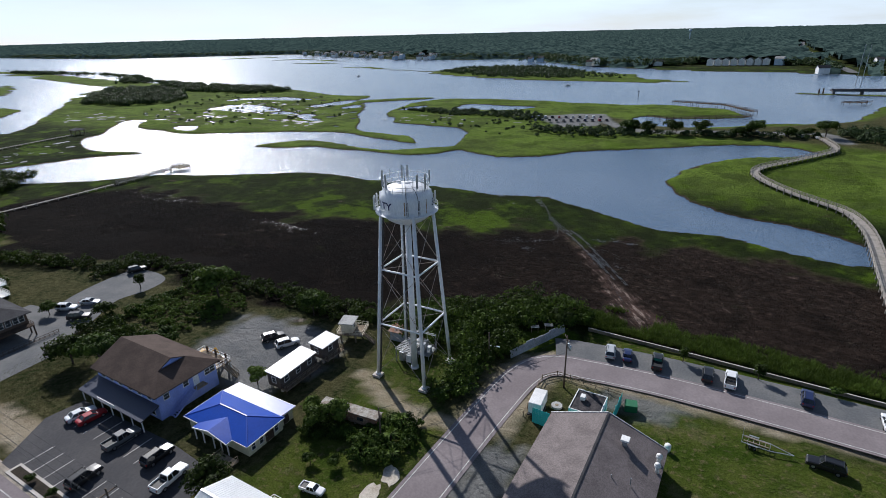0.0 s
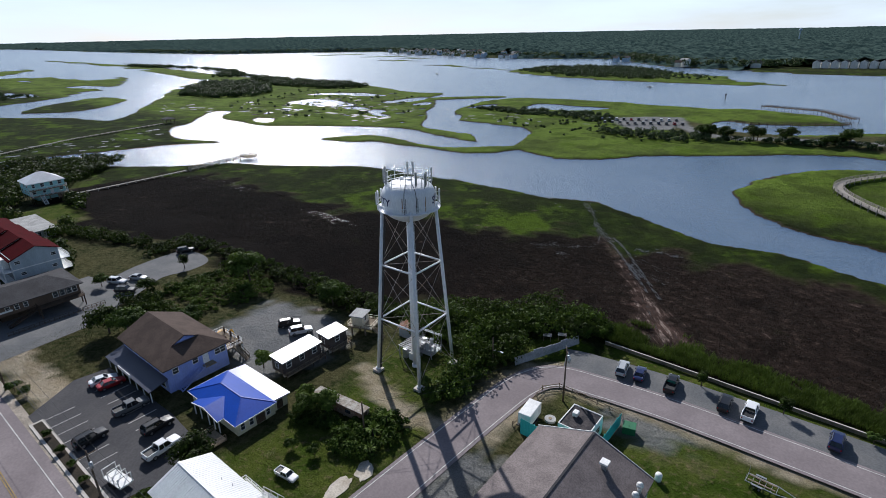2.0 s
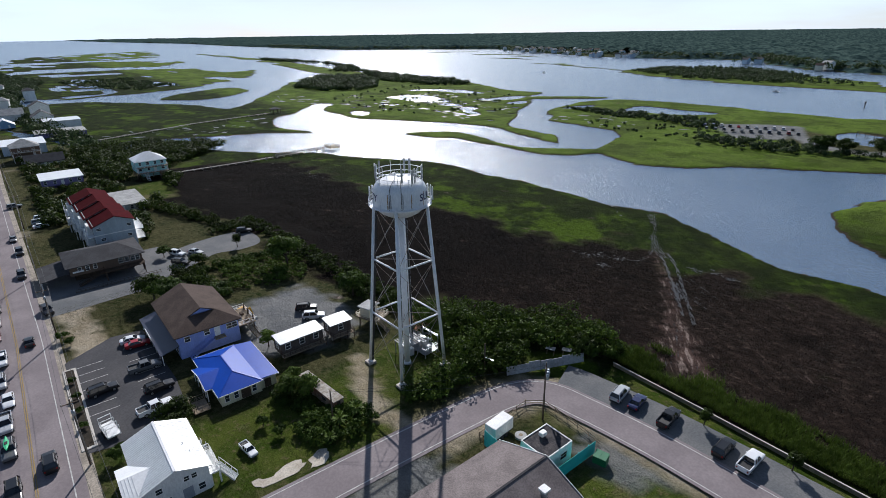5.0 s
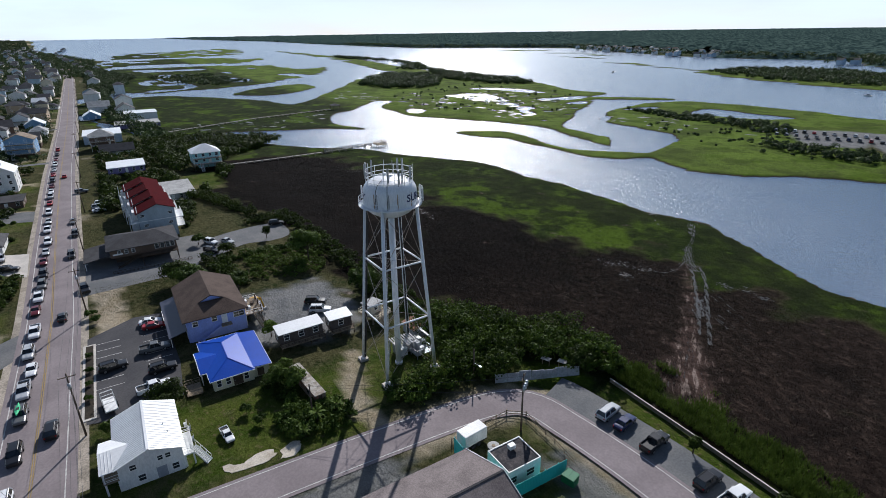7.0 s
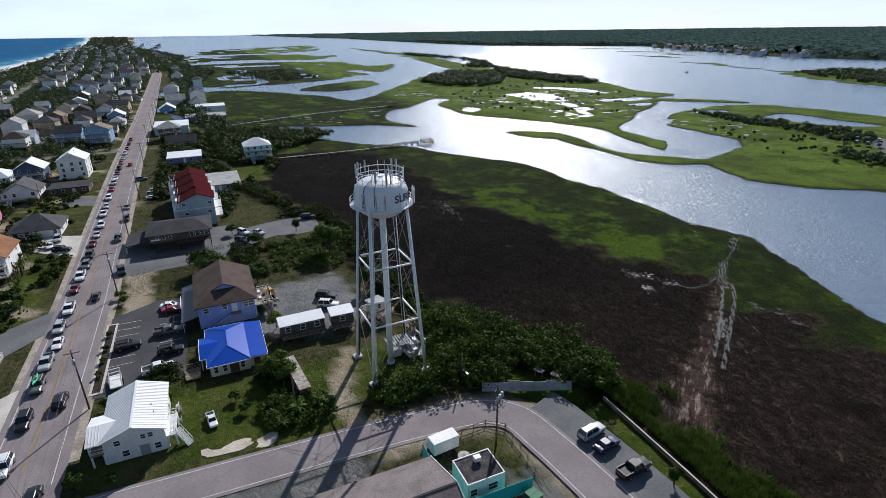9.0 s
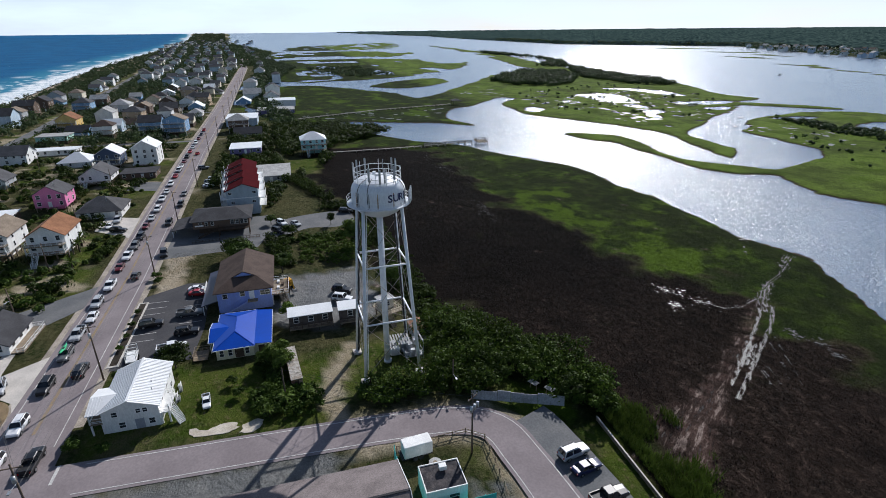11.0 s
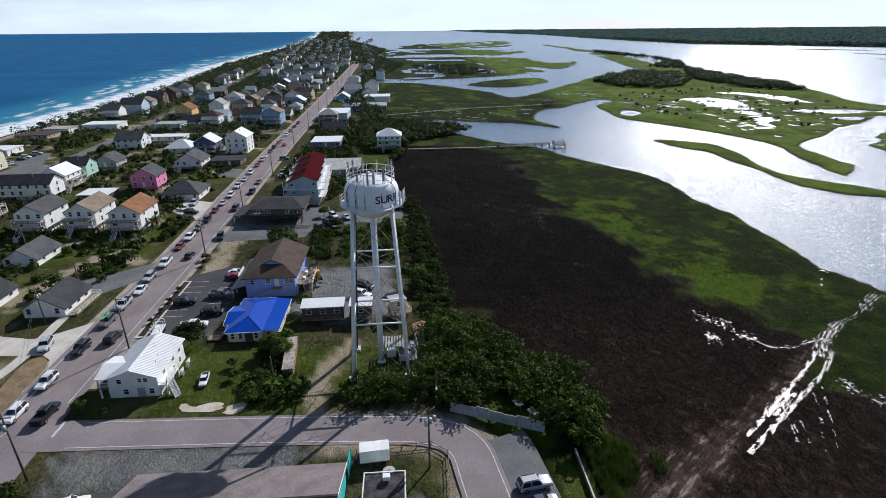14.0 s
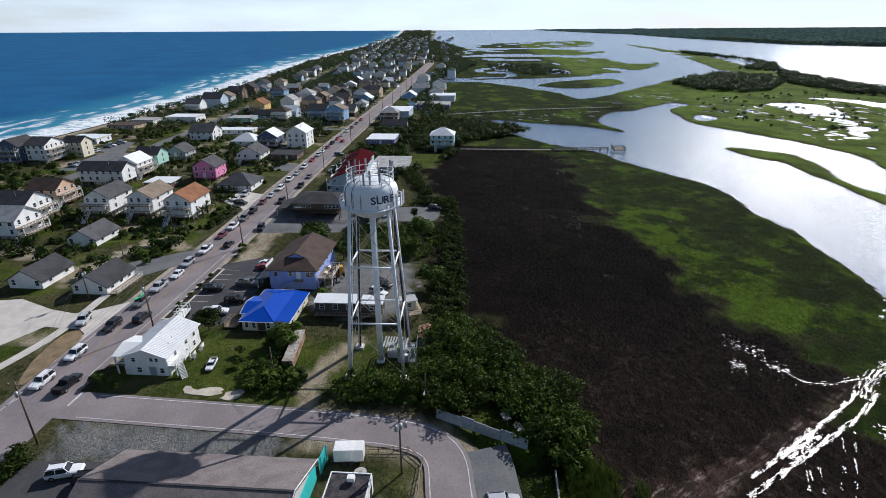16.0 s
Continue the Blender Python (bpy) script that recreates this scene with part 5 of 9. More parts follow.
def blue_roof_house():
    h = thing("cottage", pose(-66.9, 44.0, 0), "single-storey cream cottage with a bright blue metal roof", "house")
    e, rz = 2.5, 3.85                                   # eave and ridge
    x0, x1, y0, y1 = -7.8, 7.5, -4.1, 3.8               # eaves of the hipped front part
    ra, rb = (-3.3, -0.05), (3.1, -0.05)
    cream = paint_mat("cream_yellow", (0.66, 0.63, 0.45))
    part("wall", boxes(((x0 + 0.5, y0 + 0.5, 0), (x1 - 0.5, y1 - 0.3, e))), cream, h)
    part("rear_wall", boxes(((x0 + 1.0, y1 - 0.29, 0), (x1 - 1.1, 6.5, e - 0.25))), cream, h)
    bm = bmesh.new()
    slab(bm, [(x0, y1, e), (x0, y0, e), (*ra, rz)], 0.1)
    slab(bm, [(x0, y0, e), (x1, y0, e), (*rb, rz), (*ra, rz)], 0.1)
    slab(bm, [(x1, y0, e), (x1, y1, e), (*rb, rz)], 0.1)
    slab(bm, [(x1, y1, e), (x0, y1, e), (*ra, rz), (*rb, rz)], 0.1)
    roof = part("roof", bm, BLUE_ROOF, h)
    part("rear_roof", slab(bmesh.new(), [(x1 - 0.7, y1 - 0.25, e + 0.06), (x1 - 0.7, 6.95, e - 0.2), (x0 + 0.5, 6.95, e - 0.2), (x0 + 0.2, y1 - 0.25, e + 0.06)], 0.1), BLUE_ROOF, h, "low blue metal roof that mirrors the sky")
    bm = bmesh.new()
    bm = bmesh.new()
    for p in ((x0, y0), (x0, y1)):
        beam(bm, (*p, e + 0.03), (*ra, rz + 0.03), 0.14, 0.05)
    for p in ((x1, y0), (x1, y1)):
        beam(bm, (*p, e + 0.03), (*rb, rz + 0.03), 0.14, 0.05)
    beam(bm, (*ra, rz + 0.03), (*rb, rz + 0.03), 0.16, 0.06)
    part("ridge_cap", bm, BLUE_ROOF, roof)
    # porch gable to the south
    pa, pb, py, pz = -4.1, 4.1, -5.25, e + 0.92
    py1 = y0 + 0.92 * 4.05 / 1.35
    bm = bmesh.new()
    slab(bm, [(pa, py, e), (0, py, pz), (0, py1, pz), (pa, y0 + 0.02, e + 0.02)][::-1], 0.1)
    slab(bm, [(pb, py, e), (pb, y0 + 0.02, e + 0.02), (0, py1, pz), (0, py, pz)][::-1], 0.1)
    part("porch_roof", bm, BLUE_ROOF, h)
    bm = bmesh.new()
    bm.faces.new([bm.verts.new(p) for p in ((pa + 0.3, py + 0.25, e - 0.1), (pb - 0.3, py + 0.25, e - 0.1), (0, py + 0.25, pz - 0.15))])
    part("porch_gable", bm, cream, h)
    bm = bmesh.new()
    for p, q in (((x1, y0, e), (x1, y1, e)), ((x0, y1, e), (x0, y0, e)), ((x0, y0, e), (pa, y0, e)), ((pb, y0, e), (x1, y0, e)), ((pb, py, e), (pb, y0, e)), ((x1 - 0.7, y1, e - 0.1), (x1 - 0.7, 6.95, e - 0.2)), ((x0 + 0.5, 6.95, e - 0.2), (x1 - 0.7, 6.95, e - 0.2)), ((pa, py, e), (0, py, pz)), ((0, py, pz), (pb, py, e))):
        beam(bm, Vector(p) - Vector((0, 0, 0.08)), Vector(q) - Vector((0, 0, 0.08)), 0.12, 0.16)
    part("gutter", bm, white_trim, h)
    w_, d_ = 2 * (x1 - 0.5), 8.0
    for u in (-2.6, -1.0, 2.2):
        add_window(h, "+x", u, 0.75, w_, d_, 0.7, 1.3)
    add_door(h, "+x", 0.7, 0.1, w_, d_, timber_dark, 1.5, 2.0)
    part("rear_opening", boxes(((x1 - 1.12, 4.3, 0.1), (x1 - 1.06, 5.5, 1.8))), timber_dark, h, "dark arched side opening")
    for u in (-4, 0, 4):
        add_window(h, "+y", u, 0.8, w_, 13.0, 1.0, 1.1)
    for u in (-5.5, -2.5, 2.0):
        add_window(h, "-y", u, 0.7, w_, 7.2, 1.0, 1.4)
    for x in (pa + 0.2, -1.9, 0.6, 2.4, pb - 0.2):
        part("porch_post", boxes(((x - 0.08, py + 0.2, 0), (x + 0.08, py + 0.36, e - 0.12))), white_trim, h)
    deck(h, 3.0, 6.6, -8.0, -5.4, 0.5, timber, timber, "+y", False)
    return h


BLUE_ROOF = mat("metal_roof_cottage_blue", (0.003, 0.055, 0.38), (0.003, 0.05, 0.34), rough=0.36, scale=0.3, fine=3, vary=0.1, bump=0.02, spec=0.22)
blue_roof_house()


def white_house():
    h = thing("white_house", pose(-48.85, 29.35, 0), "white two-storey house with a ribbed white metal roof", "house")
    w, d, z1, rh = 11.9, 8.3, 4.33, 1.55
    part("wall", wall_block(w, d, 0, z1, rh, "x"), WALLS["white"], h)
    roof = part("roof", gable_roof(w, d, z1, rh, "x", 0.45, 0.12), ROOFS["white"], h)
    a, b, e = w / 2 + 0.45, d / 2 + 0.45, z1 - 0.45 * rh / (d / 2)
    bm = bmesh.new()
    for s in (-1, 1):
        seams(bm, (-a, s * b, e), (a, s * b, e), (-a, 0, z1 + rh), (a, 0, z1 + rh), 0.42, 0.05)
    part("roof_ribs", bm, ROOFS["white"], roof)
    part("ridge_cap", boxes(((-a, -0.18, z1 + rh - 0.03), (a, 0.18, z1 + rh + 0.06))), ROOFS["white"], roof)
    # gabled porch wing towards the road
    we, wr, ys, yn = 6.2, 2.4, -6.3, -1.6
    wz = e + 0.85
    bm = bmesh.new()
    slab(bm, [(we, ys, e - 0.05), (we, -b + 0.4, e - 0.05), (wr, yn, wz), (wr, ys, wz)], 0.1)
    slab(bm, [(wr, ys, wz), (wr, yn, wz), (wr - 3.6, -b + 0.4, e - 0.05), (wr - 3.6, ys, e - 0.05)], 0.1)
    wing = part("wing_roof", bm, ROOFS["white"], h)
    part("roof_ribs", seams(bmesh.new(), (we, ys, e - 0.05), (we, -b + 0.4, e - 0.05), (wr, ys, wz), (wr, -b + 0.4, wz), 0.42, 0.05), ROOFS["white"], wing)
    deck(h, 0.6, w / 2, -d / 2 - 1.9, -d / 2, 2.2, timber, white_trim, "+y")
    for x in (0.7, w / 2 - 0.1):
        part("porch_post", boxes(((x - 0.09, -d / 2 - 1.9, 2.2), (x + 0.09, -d / 2 - 1.72, e - 0.1))), white_trim, h)
    for u, z, ww, wh_ in ((-2.3, 3.0, 0.8, 0.85), (1.2, 3.15, 0.65, 0.75), (2.2, 3.15, 0.65, 0.75), (-1.5, 0.75, 0.9, 1.0), (2.9, 0.7, 0.85, 1.0)):
        add_window(h, "+x", u, z, w, d, ww, wh_)
    add_door(h, "+x", 1.1, 0.05, w, d, paint_mat("door_grey", (0.3, 0.32, 0.36)), 1.2, 1.9)
    for u in (-4, -1, 3):
        add_window(h, "+y", u, 2.8, w, d, 0.8, 1.0)
        add_window(h, "+y", u + 0.4, 0.8, w, d, 0.8, 1.0)
    deck(h, 0.5, 5.8, d / 2, d / 2 + 1.5, 2.25, WALLS["white"], white_trim, "-y")
    stairs(h, (6.4, d / 2 + 3.2, 0), (4.6, d / 2 + 1.5, 2.25), 1.0, white_trim)
    for k, (x, y) in enumerate(((-4.6, 0.9), (-3.2, 1.3), (-1.6, 0.8), (-0.4, 1.4))):
        part("porch_bench", boxes(((x, d / 2 + y, 0), (x + 0.9, d / 2 + y + 0.5, 0.45)), ((x, d / 2 + y + 0.45, 0.45), (x + 0.9, d / 2 + y + 0.5, 0.95))), (white_trim, steel_grey)[k % 2], h)
    part("roof_pipe", tubes(((0.4, 2.4, e + 0.5), (0.4, 2.4, e + 1.1), 0.09), n=8), steel_grey, roof)
    part("roof_pipe", tubes(((2.4, 2.8, e + 0.4), (2.4, 2.8, e + 1.0), 0.09), n=8), steel_grey, roof)
    return h


white_house()


def hall():
    """The long building with the grey two-tone shingled roof."""
    h = thing("long_hall", pose(-11.9, 54.5, 0), "long low hall with a grey shingled roof and turquoise end", "building")
    w, d, z1, rh = 17.6, 28.4, 3.6, 3.2
    teal = paint_mat("turquoise", (0.05, 0.52, 0.5))
    part("wall", wall_block(w - 0.8, d - 0.6, 0, z1, rh, "y"), paint_mat("hall_white", (0.62, 0.6, 0.57)), h)
    roof = part("roof", gable_roof(w - 0.8, d - 0.6, z1, rh, "y", 0.5, 0.22), shingle_mat("mauve", (0.2, 0.172, 0.168)), h)
    part("ridge_cap", boxes(((-0.16, -d / 2, z1 + rh - 0.04), (0.16, d / 2, z1 + rh + 0.05))), ROOFS["dark"], roof)
    bm = bmesh.new()
    pts = [(-w / 2 + 0.4, z1 - 0.25), (w / 2 - 0.4, z1 - 0.25), (w / 2 - 0.4, 0.1), (-w / 2 + 0.4, 0.1)]
    box(bm, (-w / 2 + 0.4, d / 2 - 0.28, 0.1), (w / 2 - 0.4, d / 2 - 0.2, z1 - 0.1))
    part("end_cladding", bm, teal, h, "turquoise painted boards")
    for s in (-1, 1):
        part("barge_board", beam(bmesh.new(), (s * (w / 2 + 0.1), d / 2 + 0.12, z1 - 0.25), (0, d / 2 + 0.12, z1 + rh - 0.02), 0.08, 0.3), white_trim, h)
    vent = part("roof_vent", boxes(((3.1, 9.6, 5.2), (3.75, 10.25, 6.5))), steel_grey, roof, "sheet-metal roof vent on a stalk")
    part("vent_cap", boxes(((2.85, 9.35, 6.45), (4.0, 10.5, 6.75))), white_trim, vent)
    for x, y in ((8.1, 10.7), (8.2, 8.8)):
        bm = bmesh.new()
        tube(bm, (x, y, 3.6), (x, y, 4.7), 0.28, n=12)
        tube(bm, (x, y, 4.7), (x, y, 5.1), 0.5, 0.42, n=12)
        tube(bm, (x, y, 5.1), (x, y, 5.3), 0.42, 0.1, n=12)
        part("kitchen_vent", bm, white_trim, roof, "round white exhaust fan", True)
    for x, y in ((3.2, 3.0), (5.6, 3.6)):
        part("vent_pipe", tubes(((x, y, 4.8), (x, y, 6.0), 0.08), n=8), steel_grey, roof)
    for u in (-10, -5, 0, 5, 10):
        add_window(h, "-x", u, 1.2, w - 0.8, d, 1.4, 1.2)
    for y in (4.0, 5.0, 6.0, 7.2, 8.2, 9.2):
        part("sign_letter", boxes(((-w / 2 + 0.28, y, 2.6), (-w / 2 + 0.36, y + 0.55, 3.3))), white_trim, h, "plain white bar of a wall sign")
    return h


hall()


def flat_roof_shop():
    h = thing("flat_roofed_shop", pose(-16.3, 74.2, 0), "small white flat-roofed building with a black tarred roof", "building")
    w, d, z1 = 5.0, 5.8, 3.1
    tar = mat("tar_roof", (0.035, 0.035, 0.04), (0.09, 0.08, 0.08), rough=0.85, scale=0.7, fine=4, vary=0.4)
    part("wall", boxes(((-w / 2, -d / 2, 0), (w / 2, d / 2, z1))), WALLS["white"], h)
    part("roof", boxes(((-w / 2 + 0.12, -d / 2 + 0.12, z1), (w / 2 - 0.12, d / 2 - 0.12, z1 + 0.06))), tar, h)
    bm = bmesh.new()
    for lo, hi in (((-w / 2, -d / 2), (w / 2, -d / 2 + 0.15)), ((-w / 2, d / 2 - 0.15), (w / 2, d / 2)), ((-w / 2, -d / 2 + 0.15), (-w / 2 + 0.15, d / 2 - 0.15)), ((w / 2 - 0.15, -d / 2 + 0.15), (w / 2, d / 2 - 0.15))):
        box(bm, (*lo, z1), (*hi, z1 + 0.22))
    part("parapet", bm, WALLS["white"], h)
    ac = part("roof_unit", boxes(((-1.4, -0.2, z1 + 0.35), (-0.6, 0.8, z1 + 1.0))), white_trim, h, "white roof ventilation unit")
    part("unit_leg", boxes(((-1.3, -0.1, z1 + 0.06), (-1.2, 0.7, z1 + 0.35))), steel_grey, ac)
    add_window(h, "+x", 1.0, 1.1, w, d, 1.4, 1.1)
    add_window(h, "+x", -2.0, 1.1, w, d, 1.0, 1.1)
    add_door(h, "+y", -1.0, 0.05, w, d, timber_dark)
    return h


flat_roof_shop()


def board_fence(a, b, height, material, label, name="board_fence", board=0.28):
    """A fence of upright boards on rails and posts."""
    a, b = Vector(a), Vector(b)
    f = thing(name, Matrix.Translation(a) @ Euler((0, 0, math.atan2(b.y - a.y, b.x - a.x))).to_matrix().to_4x4(), label, "fence")
    L = (b - a).length
    me = None
    n = int(L / board)
    r = random.Random(5)
    for k in range(n):
        if me is None:
            ob = part("board", boxes(((0.01, -0.02, 0.05), (board - 0.015, 0.02, height))), material, f)
            me = ob.data
        else:
            ob = part("board", me, None, f)
        ob.matrix_basis = pose(k * board, 0, r.uniform(-0.03, 0.03), 0, 0, 0)
    for z in (0.4, height - 0.4):
        part("rail", boxes(((0, 0.02, z - 0.05), (L, 0.07, z + 0.05))), material, f)
    for k in range(int(L / 2.4) + 1):
        part("post", boxes(((k * 2.4, 0.07, 0), (k * 2.4 + 0.1, 0.17, height + 0.05))), material, f)
    return f


TEAL = paint_mat("turquoise_fence", (0.04, 0.45, 0.44))
board_fence((-12.3, 69.4, 0), (-12.1, 80.6, 0), 2.4, TEAL, "turquoise painted board fence behind the hall")
board_fence((-24.1, 68.9, 0), (-20.9, 68.75, 0), 3.0, TEAL, "turquoise painted board fence by the box trailer")
rf = thing("rail_fence", pose(0, 0, 0), "low weathered post-and-rail fence round the bend", "fence")
FENCE_LINE = ((-25.9, 69.6), (-26.7, 81.0), (-24.6, 83.5), (-19.5, 83.3), (-12.6, 82.7))
for (ax, ay), (bx, by) in zip(FENCE_LINE, FENCE_LINE[1:]):
    n_ = max(1, round(math.hypot(bx - ax, by - ay) / 2.3))
    for k in range(n_):
        fx, fy = ax + (bx - ax) * k / n_, ay + (by - ay) * k / n_
        part("post", boxes(((fx - 0.07, fy - 0.07, 0), (fx + 0.07, fy + 0.07, 1.1))), timber, rf)
        for z in (0.4, 0.9):
            part("rail", beam(bmesh.new(), (fx, fy, z), (ax + (bx - ax) * (k + 1) / n_, ay + (by - ay) * (k + 1) / n_, z), 0.05, 0.12), timber, rf)
tank_ = thing("gas_tank", pose(-3.3, 72.5, 0, 0, 0, 30), "white upright gas tank on the lawn beside the hall", "tank")
part("shell", lathe(bmesh.new(), [(0, 0.15), (0.42, 0.22), (0.5, 0.4), (0.5, 1.15), (0.42, 1.35), (0, 1.45)], 20), white_trim, tank_, smooth_=True)
part("foot_ring", tubes(((0, 0, 0), (0, 0, 0.2), 0.4), n=16), steel_grey, tank_)


def box_trailer():
    h = thing("box_trailer", pose(-24.4, 72.4, 0, 0, 0, 5), "white box trailer parked on the grass beside the street", "trailer")
    bm = boxes(((-1.1, -2.2, 0.6), (1.1, 2.2, 2.8)))
    bmesh.ops.bevel(bm, geom=bm.edges[:], offset=0.06, segments=2, affect="EDGES")
    part("box", bm, WALLS["white"], h)
    part("chassis", boxes(((-1.1, -2.6, 0.5), (1.1, 2.2, 0.74))), dark_cable, h)
    for y in (-0.6, 0.4):
        for x in (-1.15, 1.15):
            part("wheel", tubes(((x - 0.12, y, 0.38), (x + 0.12, y, 0.38), 0.38), n=14), dark_cable, h)
    part("rear_door", boxes(((-1.0, 2.2, 0.7), (1.0, 2.24, 2.7))), paint_mat("trailer_door", (0.7, 0.7, 0.7)), h)
    return h


box_trailer()


def site_cabin(x, y, yaw, w, d, label, lift=1.0):
    """A long cabin on blocks with a white roof."""
    h = thing("cabin", pose(x, y, 0, 0, 0, yaw), label, "cabin", "white-roofed cabins")
    z1 = lift + 2.5
    part("wall", boxes(((-w / 2, -d / 2, lift), (w / 2, d / 2, z1))), mat("cabin_brown", (0.12, 0.1, 0.09), (0.08, 0.065, 0.06), scale=0.7), h)
    part("roof", slab(bmesh.new(), [(-w / 2 - 0.3, -d / 2 - 0.2, z1 + 0.45), (w / 2 + 0.5, -d / 2 - 0.2, z1 + 0.12), (w / 2 + 0.5, d / 2 + 0.2, z1 + 0.12), (-w / 2 - 0.3, d / 2 + 0.2, z1 + 0.45)], 0.14), ROOFS["white"], h)
    for k in range(max(2, int(d / 2))):
        yy = -d / 2 + 0.5 + k * (d - 1) / max(1, int(d / 2) - 1)
        for xx in (-w / 2 + 0.3, w / 2 - 0.3):
            part("block", boxes(((xx - 0.2, yy - 0.2, 0), (xx + 0.2, yy + 0.2, lift))), concrete, h)
    n = max(1, int(d / 2.6))
    for k in range(n):
        add_window(h, "+x", -d / 2 + (k + 0.5) * d / n, lift + 0.8, w, d, 1.0, 1.2)
    add_window(h, "-y", 0, lift + 0.9, w, d, 0.9, 1.1)
    dk = deck(h, w / 2, w / 2 + 1.4, -d / 2, d / 2, lift, timber, timber_dark, "-x", False)
    for k in range(4):
        yy = -d / 2 + k * d / 3
        part("post", boxes(((w / 2 + 1.2, yy - 0.06, 0), (w / 2 + 1.32, yy + 0.06, lift - 0.2))), timber_dark, dk)
    return h


site_cabin(-68.9, 59.0, 1, 3.2, 9.2, "dark cabin with a white roof and a deck on blocks")
site_cabin(-68.2, 67.5, -1, 3.0, 4.8, "small dark cabin with a white roof beside the gravel lot", 1.3)


def lookout():
    h = thing("raised_hut", pose(-68.2, 75.6, 0, 0, 0, 20), "small cream hut on stilts with a railed platform", "hut")
    for x in (-1.6, 1.6):
        for y in (-1.6, 1.6):
            part("stilt", boxes(((x - 0.13, y - 0.13, 0), (x + 0.13, y + 0.13, 2.0))), timber, h)
    deck(h, -2.2, 3.4, -2.2, 2.2, 2.1, timber, WALLS["cream"], "", False)
    part("wall", boxes(((-1.5, -1.5, 2.1), (1.0, 1.5, 4.3))), WALLS["cream"], h)
    part("roof", boxes(((-1.9, -1.9, 4.3), (1.4, 1.9, 4.5))), ROOFS["pale"], h)
    add_window(h, "+x", 0, 2.9, 2.0, 3.0, 0.9, 1.0)
    stairs(h, (5.8, -1.2, 0), (3.4, -1.2, 2.1), 1.0, timber)
    return h


lookout()


def old_trailer():
    h = thing("old_trailer", pose(-51.3, 54.9, 0, 0, 0, 6) @ Matrix.Diagonal((0.93, 0.72, 0.95, 1)), "old long rusty-sided trailer with a stained pale roof", "trailer")
    rust = mat("rusty_siding", (0.22, 0.11, 0.07), (0.33, 0.25, 0.18), rough=0.85, scale=0.6, fine=4, vary=0.35)
    stain = mat("stained_pale_roof", (0.42, 0.4, 0.36), (0.24, 0.2, 0.16), rough=0.85, scale=0.8, fine=3, vary=0.3)
    part("body", boxes(((-6.0, -1.3, 0.5), (6.0, 1.3, 2.5))), rust, h)
    for k in range(6):
        part("roof_panel", boxes(((-6.1 + 2.04 * k, -1.45, 2.5), (-6.1 + 2.04 * k + 2.0, 1.45, 2.6 + 0.02 * (k % 2)))), stain, h)
    for x in (-5, -2, 1, 4.6):
        part("block", boxes(((x, -1.0, 0), (x + 0.4, 1.0, 0.5))), concrete, h)
    part("door", boxes(((6.0, -0.5, 0.6), (6.05, 0.4, 2.3))), timber_dark, h)
    part("window", boxes(((2.0, -1.34, 1.3), (3.2, -1.3, 2.0))), pane_mat, h)
    return h


old_trailer()


